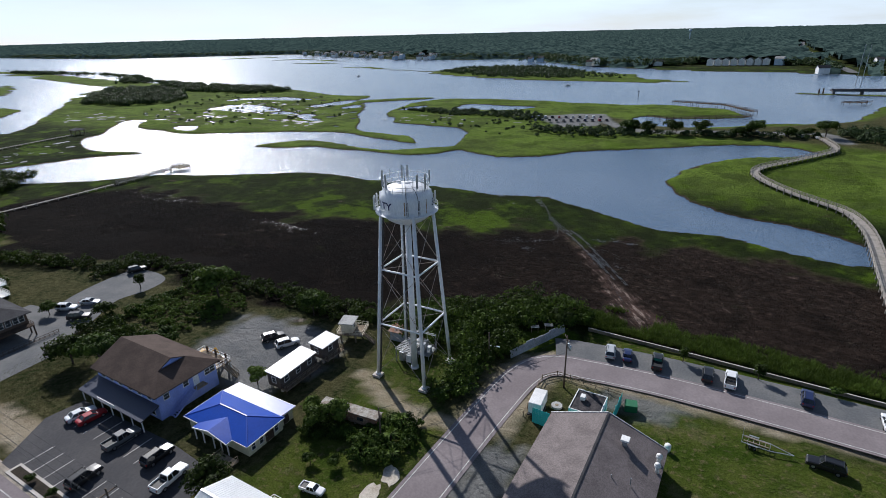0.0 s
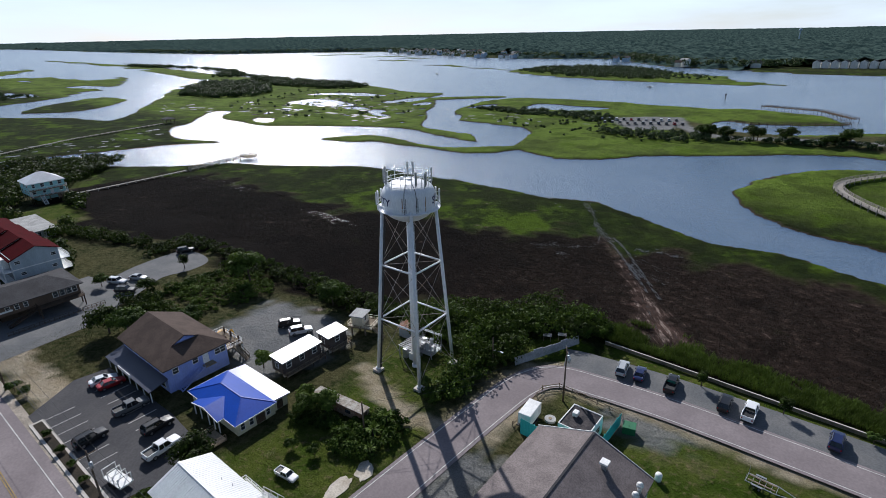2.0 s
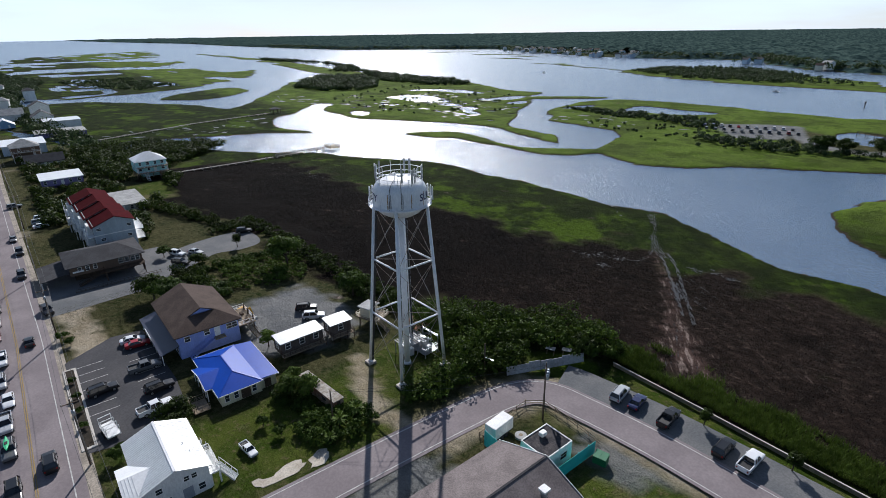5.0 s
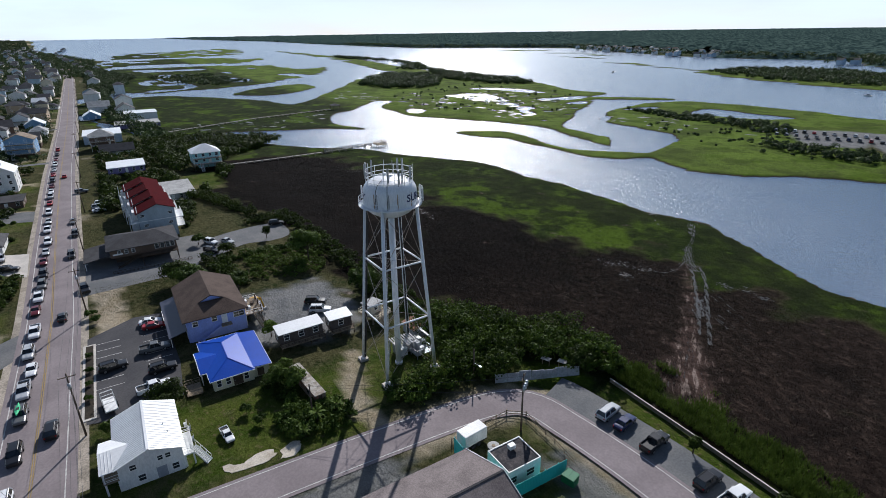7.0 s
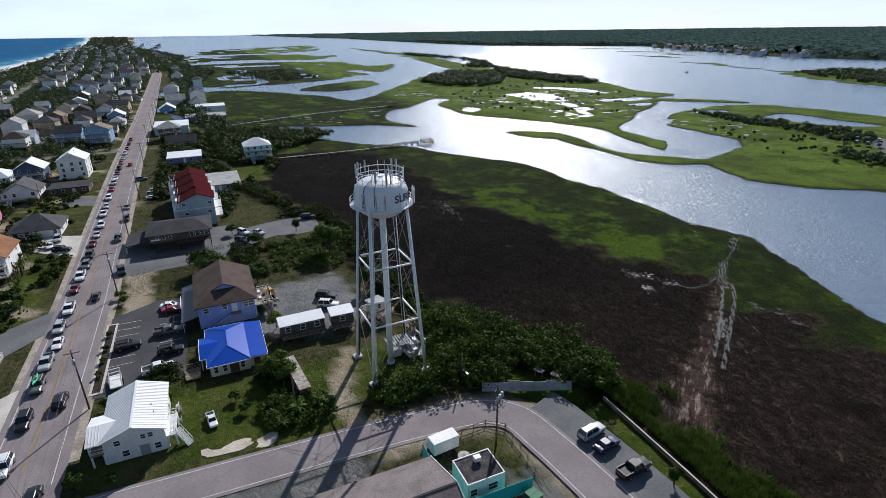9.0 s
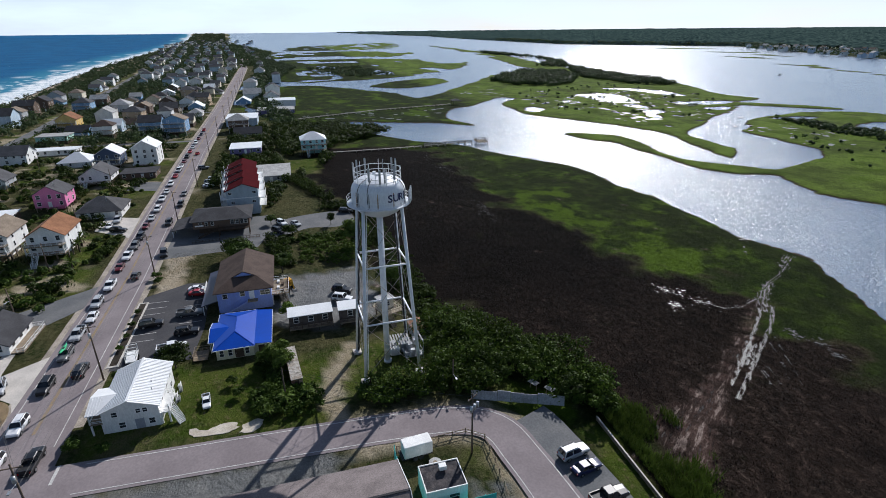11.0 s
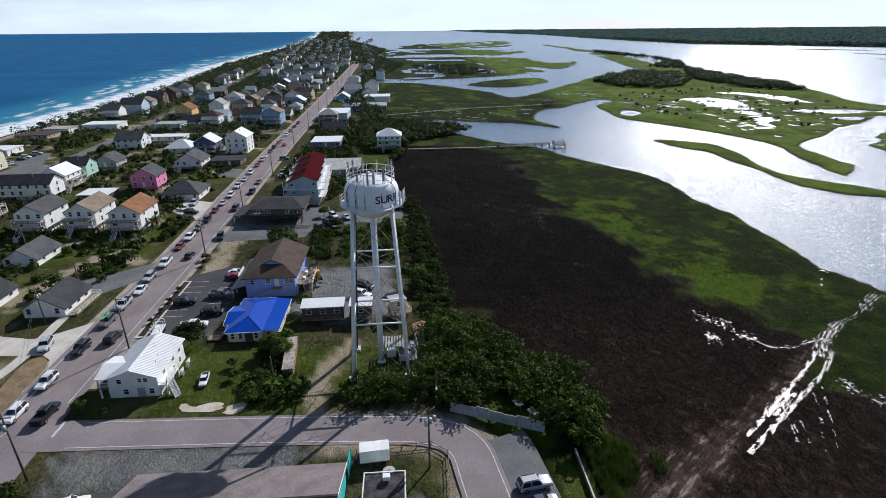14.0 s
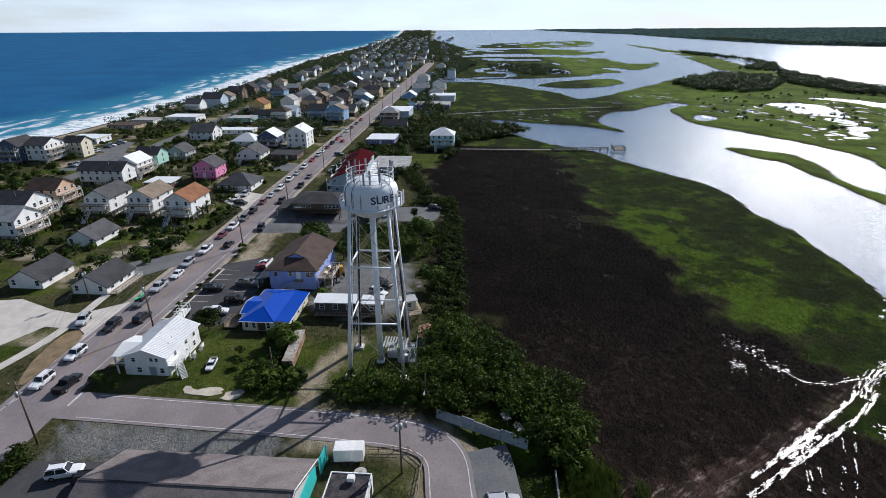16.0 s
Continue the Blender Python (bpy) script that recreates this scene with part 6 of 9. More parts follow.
def pump_house():
    h = thing("pump_house", pose(-52.6, 75.2, 0), "slat-roofed equipment shelter under the water tower", "shelter")
    for x in (-1.8, 1.8):
        for y in (-2.2, 2.2):
            part("post", boxes(((x - 0.08, y - 0.08, 0), (x + 0.08, y + 0.08, 3.0))), steel_grey, h)
    for k in range(9):
        part("slat", boxes(((-2.0, -2.4 + k * 0.55, 3.0), (2.0, -2.1 + k * 0.55, 3.08))), ROOFS["pale"], h)
    part("cabinet", boxes(((-1.4, -1.8, 0.15), (-0.4, -0.4, 2.1))), steel_grey, h, "grey metal cabinet")
    part("cabinet", boxes(((0.1, -1.6, 0.15), (1.2, 0.2, 1.7))), WALLS["white"], h, "white metal cabinet")
    part("cabinet", boxes(((-1.2, 0.6, 0.15), (0.4, 1.8, 1.9))), steel_grey, h, "grey metal cabinet")
    eq = thing("equipment_platform", pose(-51.4, 77.6, 0, 0, 0, 4), "crowded grey steel platform of radio cabinets below the tower", "equipment")
    part("platform", boxes(((-2.6, -1.7, 0.9), (2.6, 1.7, 1.05))), steel_grey, eq)
    for x in (-2.4, 0, 2.4):
        for y in (-1.5, 1.5):
            part("leg", boxes(((x - 0.07, y - 0.07, 0), (x + 0.07, y + 0.07, 0.9))), steel_grey, eq)
    part("railing", railing(bmesh.new(), [(-2.6, -1.7, 1.05), (2.6, -1.7, 1.05), (2.6, 1.7, 1.05), (-2.6, 1.7, 1.05), (-2.6, -1.7, 1.05)], 1.1, 1.3, 0.06), steel_grey, eq)
    for k, (x, y, w, d, z) in enumerate(((-2.0, -0.9, 0.8, 0.7, 1.7), (-0.9, -0.9, 0.7, 0.7, 1.4), (0.3, -0.8, 0.9, 0.8, 1.9), (1.6, -0.6, 0.7, 0.9, 1.3), (-1.6, 0.7, 1.0, 0.7, 1.5), (0.2, 0.8, 0.8, 0.6, 1.8))):
        cb = part("cabinet", boxes(((x, y, 1.06), (x + w, y + d, 1.06 + z))), (WALLS["white"], steel_grey, WALLS["grey"])[k % 3], eq)
        part("cabinet_door", boxes(((x + w, y + 0.08, 1.16), (x + w + 0.03, y + d - 0.08, z + 0.9))), steel_grey, cb)
    for x in (-2.2, 0.4, 2.4):
        part("bridge_post", tubes(((x, 1.9, 0), (x, 1.9, 4.2), 0.07), n=8), steel_grey, eq)
    part("cable_bridge", railing(bmesh.new(), [(-2.3, 1.9, 3.6), (2.5, 1.9, 3.6)], 0.5, 0.4, 0.06), steel_grey, eq)
    s = thing("shed", pose(-58.2, 81.0, 0, 0, 0, 4), "small shed with a low rust-brown roof in the bushes", "shed")
    part("wall", boxes(((-2.2, -1.8, 0), (2.2, 1.8, 2.3))), WALLS["grey"], s)
    part("roof", gable_roof(4.4, 3.6, 2.3, 0.6, "x", 0.25, 0.12), mat("rust_roof", (0.3, 0.13, 0.07), (0.38, 0.26, 0.2), scale=0.8), s)


pump_house()


def townhouses():
    """The row with four stepped red roofs."""
    h = thing("townhouses", pose(-173, 40.6, 0) @ Matrix.Diagonal((1, 0.8, 0.94, 1)), "grey-blue three-storey townhouses with stepped red metal roofs", "house")
    wall = paint_mat("townhouse_grey", (0.4, 0.47, 0.52))
    for k in range(4):
        x1 = 19.5 - k * 9.7
        x0, s, back = x1 - 9.7, k * 0.25, -0.8 * k
        unit = part("unit", boxes(((x0 + 0.004, -6.6, 0), (x1, 6.6, 9.6 + s))), wall, h)
        bm = bmesh.new()
        slab(bm, [(x0, -7.3, 9.3 + s), (x1 + 0.5, -7.3, 9.3 + s), (x1 + 0.5, 0.6, 12.0 + s), (x0, 0.6, 12.0 + s)], 0.2)
        slab(bm, [(x0, 0.6, 12.0 + s), (x1 + 0.5, 0.6, 12.0 + s), (x1 + 0.5, 7.2, 9.9 + s), (x0, 7.2, 9.9 + s)], 0.2)
        rf = part("roof", bm, ROOFS["red"], unit)
        bm = bmesh.new()
        f = [bm.verts.new(p) for p in ((x1 - 0.01, -6.6, 9.4 + s), (x1 - 0.01, 6.6, 9.4 + s), (x1 - 0.01, 6.6, 10.0 + s), (x1 - 0.01, 0.6, 11.85 + s), (x1 - 0.01, -6.6, 9.45 + s))]
        bm.faces.new(f)
        part("gable_wall", bm, wall, unit)
        for z in (3.1, 6.2):
            part("balcony", railing(boxes(((x0 + 0.3, -9.2, z - 0.18), (x1 - 0.3, -6.6, z))), [(x0 + 0.3, -9.15, z), (x1 - 0.3, -9.15, z)], 1.05, 1.0, 0.09), white_trim, unit)
            part("rear_balcony", railing(boxes(((x0 + 0.3, 6.6, z - 0.18), (x1 - 0.3, 9.4, z))), [(x0 + 0.3, 9.35, z), (x1 - 0.3, 9.35, z)], 1.05, 1.0, 0.09), white_trim, unit)
            part("balcony_door", boxes(((x0 + 2, -6.66, z), (x1 - 2, -6.6, z + 2.1))), pane_mat, unit)
        for x in (x0 + 0.4, x1 - 0.4):
            part("balcony_post", boxes(((x - 0.12, -9.2, 0), (x + 0.12, -8.96, 9.2 + s))), white_trim, unit)
        unit.matrix_basis = pose(0, back, 0)
        part("dormer", boxes(((x0 + 3, -8.2, 6.3), (x1 - 3, -6.6, 9.2))), WALLS["white"], unit)
    part("belt_course", boxes(((19.48, -6.62, 6.35), (19.56, 6.62, 6.6))), white_trim, h)
    for u, z in ((-5, 8.0), (5, 8.0), (-4.2, 4.6), (-5, 1.4), (4.5, 4.6)):
        add_window(h, "+x", u, z, 39.1, 13.2, 1.4, 0.8)
    return h


townhouses()


def tavern():
    h = thing("tavern", pose(-141.0, 35.0, 0) @ Matrix.Diagonal((0.95, 0.96, 0.86, 1)), "dark brown two-storey timber tavern with a grey hipped roof", "house")
    w, d = 14.0, 17.5
    part("upper_wall", boxes(((-w / 2, -d / 2, 3.0), (w / 2, d / 2, 6.0))), WALLS["brown"], h)
    part("lower_wall", boxes(((-w / 2, -d / 2 + 1, 0), (w / 2 - 3.5, d / 2 - 2, 3.0))), timber_dark, h)
    part("roof", hip_roof(w, d, 6.0, 2.2, 0.9, 5.5), ROOFS["dark"], h)
    part("front_roof", slab(bmesh.new(), [(-w / 2, -d / 2 - 7.0, 2.7), (w / 2 - 1, -d / 2 - 7.0, 2.7), (w / 2 - 1, -d / 2 + 0.5, 4.0), (-w / 2, -d / 2 + 0.5, 4.0)], 0.2), ROOFS["dark"], h)
    for x in (-w / 2 + 0.3, 0, w / 2 - 1.3):
        part("post", boxes(((x - 0.1, -d / 2 - 6.7, 0), (x + 0.1, -d / 2 - 6.5, 2.5))), white_trim, h)
    for u in (3.4, 4.9, 6.4, 7.6):
        add_window(h, "+x", u, 3.9, w, d, 1.0, 1.5)
    for u in (-6.4, -4.6, -2.8):
        add_window(h, "+x", u, 4.0, w, d, 0.8, 1.3)
    part("sign", boxes(((w / 2 + 0.02, -d / 2 + 0.6, 3.9), (w / 2 + 0.1, -d / 2 - 2.2 + 5.4, 4.4))), WALLS["white"], h, "plain pale sign board")
    deck(h, w / 2, w / 2 + 2.6, -1.0, d / 2, 3.0, timber_dark, timber_dark, "-x")
    stairs(h, (w / 2 + 1.2, -7.5, 0), (w / 2 + 1.2, -1.0, 3.0), 1.3, timber_dark)
    part("fence", railing(bmesh.new(), [(w / 2 + 6, -d / 2, 0), (w / 2 + 6, d / 2 + 3, 0)], 1.1, 1.0, 0.1), timber_dark, h)
    return h


tavern()

# ---- beach houses on both sides of the road: front x, y, width, depth, storeys, piling height, roof, walls, covering, porch ----
ROW_A = ((-105, -55.5, 10.5, 12, 2, 2.4, "gable", "white", "pale", "+y", "y"), (-118, -64, 12, 13, 2, 2.6, "gable", "white", "dark", "+y", "y"), (-104, -28.6, 11, 9, 1, 0, "gable", "white", "grey", None), (-129, -40.3, 13, 9, 2, 2.6, "gable", "white", "grey", "+x"),
         (-130, -25.4, 13, 9, 2, 2.6, "gable", "white", "tan", "+x"), (-127, -10.4, 13, 9.5, 2, 2.6, "gable", "white", "orange", "+x"), (-139, -68.5, 10, 11, 2, 2.2, "gable", "peach", "brown", "+y", "y"),
         (-178, -27, 10, 10, 2, 1.6, "gable", "pink", "grey", None), (-164, -8, 13, 14, 1, 0, "hip", "white", "grey", None), (-165.5, -41, 9, 11, 1, 0, "flat", "brown", "white", None),
         (-168, -66.5, 9, 19, 2, 2.0, "gable", "white", "dark", None, "y"), (-181, -63.5, 11, 10, 2, 2.0, "gable", "white", "white", "+y", "x"), (-198, -65, 9, 11, 2, 2.0, "gable", "mint", "dark", None, "y"))
ROW_B = ((-203, -137.5, 13, 11, 3, 1.5, "gable", "navy", "dark", "+x", "x"), (-206, -126, 13, 10, 3, 1.5, "gable", "white", "dark", "+y", "y"), (-220, -117.5, 8, 9.5, 3, 0.5, "gable", "cream", "dark", None, "y"),
         (-212, -22, 12, 12, 1, 2.0, "gable", "white", "grey", "+x"), (-219, -7.5, 11, 14, 1, 0, "flat", "brown", "dark", None), (-248, -10, 13, 11, 3, 1.0, "gable", "white", "white", "+x"), (-253, -138, 13, 18, 1, 0.5, "flat", "white", "white", None), (-286, -64.5, 9, 26, 1, 0, "flat", "white", "white", None),
         (-247, -26, 11, 11, 2, 1.4, "gable", "navy", "white", "+x"), (-252, -42, 13, 14, 1, 0, "hip", "white", "white", None), (-267, -74, 12, 14, 2, 0, "gable", "white", "grey", None), (-214, -60, 10, 10, 1, 2.2, "gable", "grey", "grey", None))
ROW_C = ((-341, -26, 12, 13, 2, 2.4, "gable", "blue", "dark", "+x"), (-388, -64, 13, 11, 3, 1, "gable", "white", "pale", "+x"), (-371, -82, 13, 12, 2, 2.4, "gable", "yellow", "orange", "+x"), (-320, -74, 12, 16, 1, 2, "flat", "mint", "pale", None),
         (-330, -121, 14, 22, 1, 1, "flat", "white", "white", None), (-395, -130, 14, 16, 3, 1, "gable", "pale_blue", "dark", "+x"), (-299, -145, 14, 18, 1, 0, "flat", "tan", "brown", None), (-321, -144, 12, 16, 1, 0, "flat", "white", "pale", None),
         (-452, -136, 12, 14, 3, 1, "gable", "brown", "dark", None), (-481, -135, 12, 12, 3, 1, "gable", "brown", "dark", None), (-524, -139, 12, 12, 3, 1, "gable", "grey", "dark", None))
ROW_D = ((-466, -101, 13, 13, 2, 2.4, "hip", "blue", "grey", "+x"), (-440, -67, 14, 14, 3, 0, "hip", "white", "pale", "+x"), (-455, -36, 12, 11, 2, 2.4, "gable", "brown", "dark", None), (-454, -21, 11, 10, 2, 2.4, "gable", "white", "dark", "+x"), (-499, -21, 13, 13, 2, 1, "hip", "grey", "dark", None),
         (-76, -23, 11, 9, 1, 0, "gable", "white", "dark", None), (-74, -4.5, 11, 9, 1, 0, "gable", "white", "dark", "+y"),
         (-250, 36, 16, 15, 1, 2.0, "flat", "purple", "white", None), (-246, 70, 11, 12.5, 2, 2.8, "hip", "cyan", "white", "+x"), (-196, 49, 22, 16, 1, 0, "flat", "grey", "pale", None), (-309, 34, 10, 16, 1, 0, "gable", "grey", "dark", None))
ROW_E = ((-352, 28, 26, 20, 2, 0, "flat", "pale_blue", "white", None), (-407, 50, 20, 28, 1, 0, "flat", "purple", "pale", None), (-448, 55, 20, 22, 2, 0, "flat", "white", "white", None), (-474, 22, 14, 12, 1, 0, "gable", "blue", "white", None), (-516, 28, 14, 16, 2, 0, "gable", "white", "pale", None), (-486, 46, 14, 14, 2, 0, "gable", "white", "grey", None))
ROOF_WORD = dict(grey="grey shingled", brown="brown shingled", dark="dark shingled", tan="tan shingled", orange="orange shingled", pale="pale grey", white="white metal", blue="blue metal", red="red metal")
BUILT = []
for row in ROW_A + ROW_B + ROW_C + ROW_D + ROW_E:
    x, y, w, d, st, lift, roof, wall, top, porch = row[:10]
    word = {1: "single-storey", 2: "two-storey", 3: "three-storey"}[st]
    low = " on timber pilings" if lift > 1 else ""
    house(x - w / 2, y, 0, w, d, st, lift, roof, wall, top, "%s %s house, %s roof%s" % (word, wall.replace("_", " "), ROOF_WORD[top], low), near=x > -300, porch=porch, axis=row[10] if len(row) > 10 else None)
    BUILT.append((x - w / 2, y, max(w, d) * 0.62))
fill = random.Random(23)


def free_plot(x, y, r):
    return all(math.hypot(x - a, y - b) > r + c for a, b, c in BUILT)


def road_y(x):
    return float(np.interp(-x, -MAIN_ROAD[:, 0], MAIN_ROAD[:, 1]))


x = -262.0
DISTANT = [bmesh.new() for _ in range(4)]
while x > -3300:
    gap = 19 + max(0, (-x - 500)) * 0.014
    for off in (24, 44, -17, -36, -56, -76, -100, -121, -140):
        if off > 30 and (x < -1300 or fill.random() < 0.55):
            continue
        if off > 0 and fill.random() < 0.35 or off < 0 and x > -325:
            continue
        yy = road_y(x) + off * (1 + max(0, -x - 600) * 0.0004) + fill.uniform(-5, 5)
        xx = x + fill.uniform(-8, 8)
        street_y = float(np.interp(-xx, -second[:, 0], second[:, 1])) if xx > -1000 else 9999
        if abs(yy - street_y) < 10 or not free_plot(xx, yy, 8.5) or fill.random() < (0.3 if x > -420 else 0.5):
            continue
        w, d = fill.uniform(9, 13), fill.uniform(9, 14)
        st, lift = fill.choice((1, 2, 2, 2, 3)), fill.choice((0, 2.4, 2.6))
        wall = fill.choice(("white", "white", "white", "white", "white", "white", "cream", "cream", "grey", "pale_blue", "blue", "mint", "brown", "tan"))
        top = fill.choice(("grey", "grey", "dark", "dark", "dark", "pale", "white", "brown", "tan"))
        roof = fill.choice(("gable", "gable", "hip"))
        label = "%s %s beach house with %s roof" % ({1: "single-storey", 2: "two-storey", 3: "three-storey"}[st], wall.replace("_", " "), ROOF_WORD[top])
        if xx > -620:
            house(xx, yy, fill.choice((0, 0, 3, 8, -6)), w, d, st, lift, roof, wall, top, label, near=False, axis=fill.choice("xy"), porch=fill.choice(("+x", "+x", "+y", None)) if xx > -470 else None)
        else:
            zg = float(rise(np.array([xx]), np.array([yy]))[0])
            m_ = pose(xx, yy, zg, 0, 0, fill.uniform(-6, 6))
            z1, rh, ax = lift + st * STOREY, 0.3 * min(w, d), fill.choice("xy")
            kind_ = fill.choice((0, 0, 1, 2))
            for k, b_ in ((kind_, wall_block(w, d, 0, z1, rh if roof == "gable" else 0, ax)), (3, gable_roof(w, d, z1, rh, ax) if roof == "gable" else hip_roof(w, d, z1, rh))):
                tmp = bpy.data.meshes.new("tmp")
                b_.transform(m_)
                b_.to_mesh(tmp), b_.free()
                DISTANT[k].from_mesh(tmp)
                bpy.data.meshes.remove(tmp)
        BUILT.append((xx, yy, 7))
    x -= gap
for b_, m_, lab in zip(DISTANT, (WALLS["white"], WALLS["cream"], WALLS["pale_blue"], ROOFS["grey"]), ("white", "cream", "pale blue", "grey-roofed")):
    tagged(part("distant_house_roofs" if lab == "grey-roofed" else "distant_houses", b_, m_), "crowded %s beach houses far along the island" % lab, "houses", kind="stuff")

# ---- cars ----
tyre = mat("tyre_rubber", (0.018, 0.018, 0.018), (0.03, 0.03, 0.03), rough=0.85, scale=3)
rim_mat = mat("wheel_rim", (0.45, 0.46, 0.47), (0.35, 0.36, 0.37), rough=0.35, metal=0.8, scale=4)
car_glass = glass_mat("car_glass", (0.012, 0.014, 0.017), 0.04)
lamp_red = mat("tail_lamp", (0.35, 0.01, 0.01), (0.25, 0.01, 0.01), rough=0.25, scale=4, bump=0)
lamp_white = mat("head_lamp", (0.75, 0.76, 0.78), (0.65, 0.66, 0.68), rough=0.15, scale=4, bump=0)
plastic_black = mat("black_plastic", (0.015, 0.015, 0.016), (0.025, 0.025, 0.026), rough=0.6, scale=4)


def car_paint(key, c):
    m = mat("car_paint_" + key, c, tuple(v * 0.92 for v in c), rough=0.32, scale=0.5, fine=9, vary=0.05, bump=0)
    m.node_tree.nodes["Principled BSDF"].inputs["Coat Weight"].default_value = 0.3
    return m


CAR_COLOURS = dict(white=(0.75, 0.76, 0.77), silver=(0.42, 0.44, 0.46), black=(0.012, 0.012, 0.014), grey=(0.12, 0.125, 0.13), blue=(0.01, 0.018, 0.075), red=(0.33, 0.015, 0.02), maroon=(0.13, 0.015, 0.02), green=(0.02, 0.07, 0.05))


def loft(bm, stations):
    """A hull through cross sections: (x, half width at sill, half width at shoulder, sill z, shoulder z, crown z)."""
    rows = []
    for x, ws, wh, z0, z1, z2 in stations:
        rows.append([bm.verts.new((x, y, z)) for y, z in ((-ws, z0), (-wh, (z0 + z1) / 2), (-wh * 0.98, z1), (-wh * 0.8, z2), (0, z2 + 0.02), (wh * 0.8, z2), (wh * 0.98, z1), (wh, (z0 + z1) / 2), (ws, z0))])
    n = len(rows[0])
    for a, b in zip(rows, rows[1:]):
        for k in range(n - 1):
            bm.faces.new((a[k], a[k + 1], b[k + 1], b[k]))
        bm.faces.new((a[n - 1], a[0], b[0], b[n - 1]))
    bm.faces.new(rows[0])
    bm.faces.new(rows[-1][::-1])
    bmesh.ops.recalc_face_normals(bm, faces=bm.faces[:])
    return bm


# length, width, hull stations, cabin (x of windscreen foot, windscreen top, rear top, rear foot), cabin top
CARS = {
    "sedan": (4.75, 1.82, [(-2.36, 0.62, 0.72, 0.4, 0.75, 0.9), (-2.1, 0.8, 0.88, 0.25, 0.85, 1.02), (-1.0, 0.82, 0.91, 0.22, 0.9, 1.0), (0.8, 0.82, 0.91, 0.22, 0.88, 0.98), (1.6, 0.8, 0.89, 0.22, 0.8, 0.9), (2.2, 0.74, 0.82, 0.28, 0.66, 0.76), (2.38, 0.6, 0.68, 0.4, 0.6, 0.66)], (0.95, 0.2, -1.15, -1.75), 1.46, 0.95),
    "suv": (4.95, 1.96, [(-2.46, 0.72, 0.82, 0.5, 0.9, 1.08), (-2.3, 0.88, 0.95, 0.35, 1.0, 1.15), (-1.0, 0.9, 0.98, 0.32, 1.05, 1.16), (0.8, 0.9, 0.98, 0.32, 1.03, 1.14), (1.5, 0.88, 0.97, 0.32, 0.98, 1.08), (2.3, 0.84, 0.93, 0.36, 0.86, 0.98), (2.48, 0.7, 0.78, 0.5, 0.8, 0.86)], (0.95, 0.4, -2.0, -2.36), 1.82, 1.1),
    "pickup": (5.7, 2.0, [(-2.84, 0.85, 0.93, 0.55, 1.0, 1.04), (-2.7, 0.9, 0.98, 0.42, 1.05, 1.08), (-0.9, 0.92, 1.0, 0.4, 1.08, 1.1), (1.2, 0.92, 1.0, 0.4, 1.08, 1.16), (1.6, 0.92, 1.0, 0.4, 1.05, 1.16), (2.65, 0.88, 0.96, 0.42, 0.98, 1.06), (2.85, 0.75, 0.85, 0.55, 0.9, 0.95)], (1.3, 0.7, -0.75, -0.95), 1.88, 1.1),
}


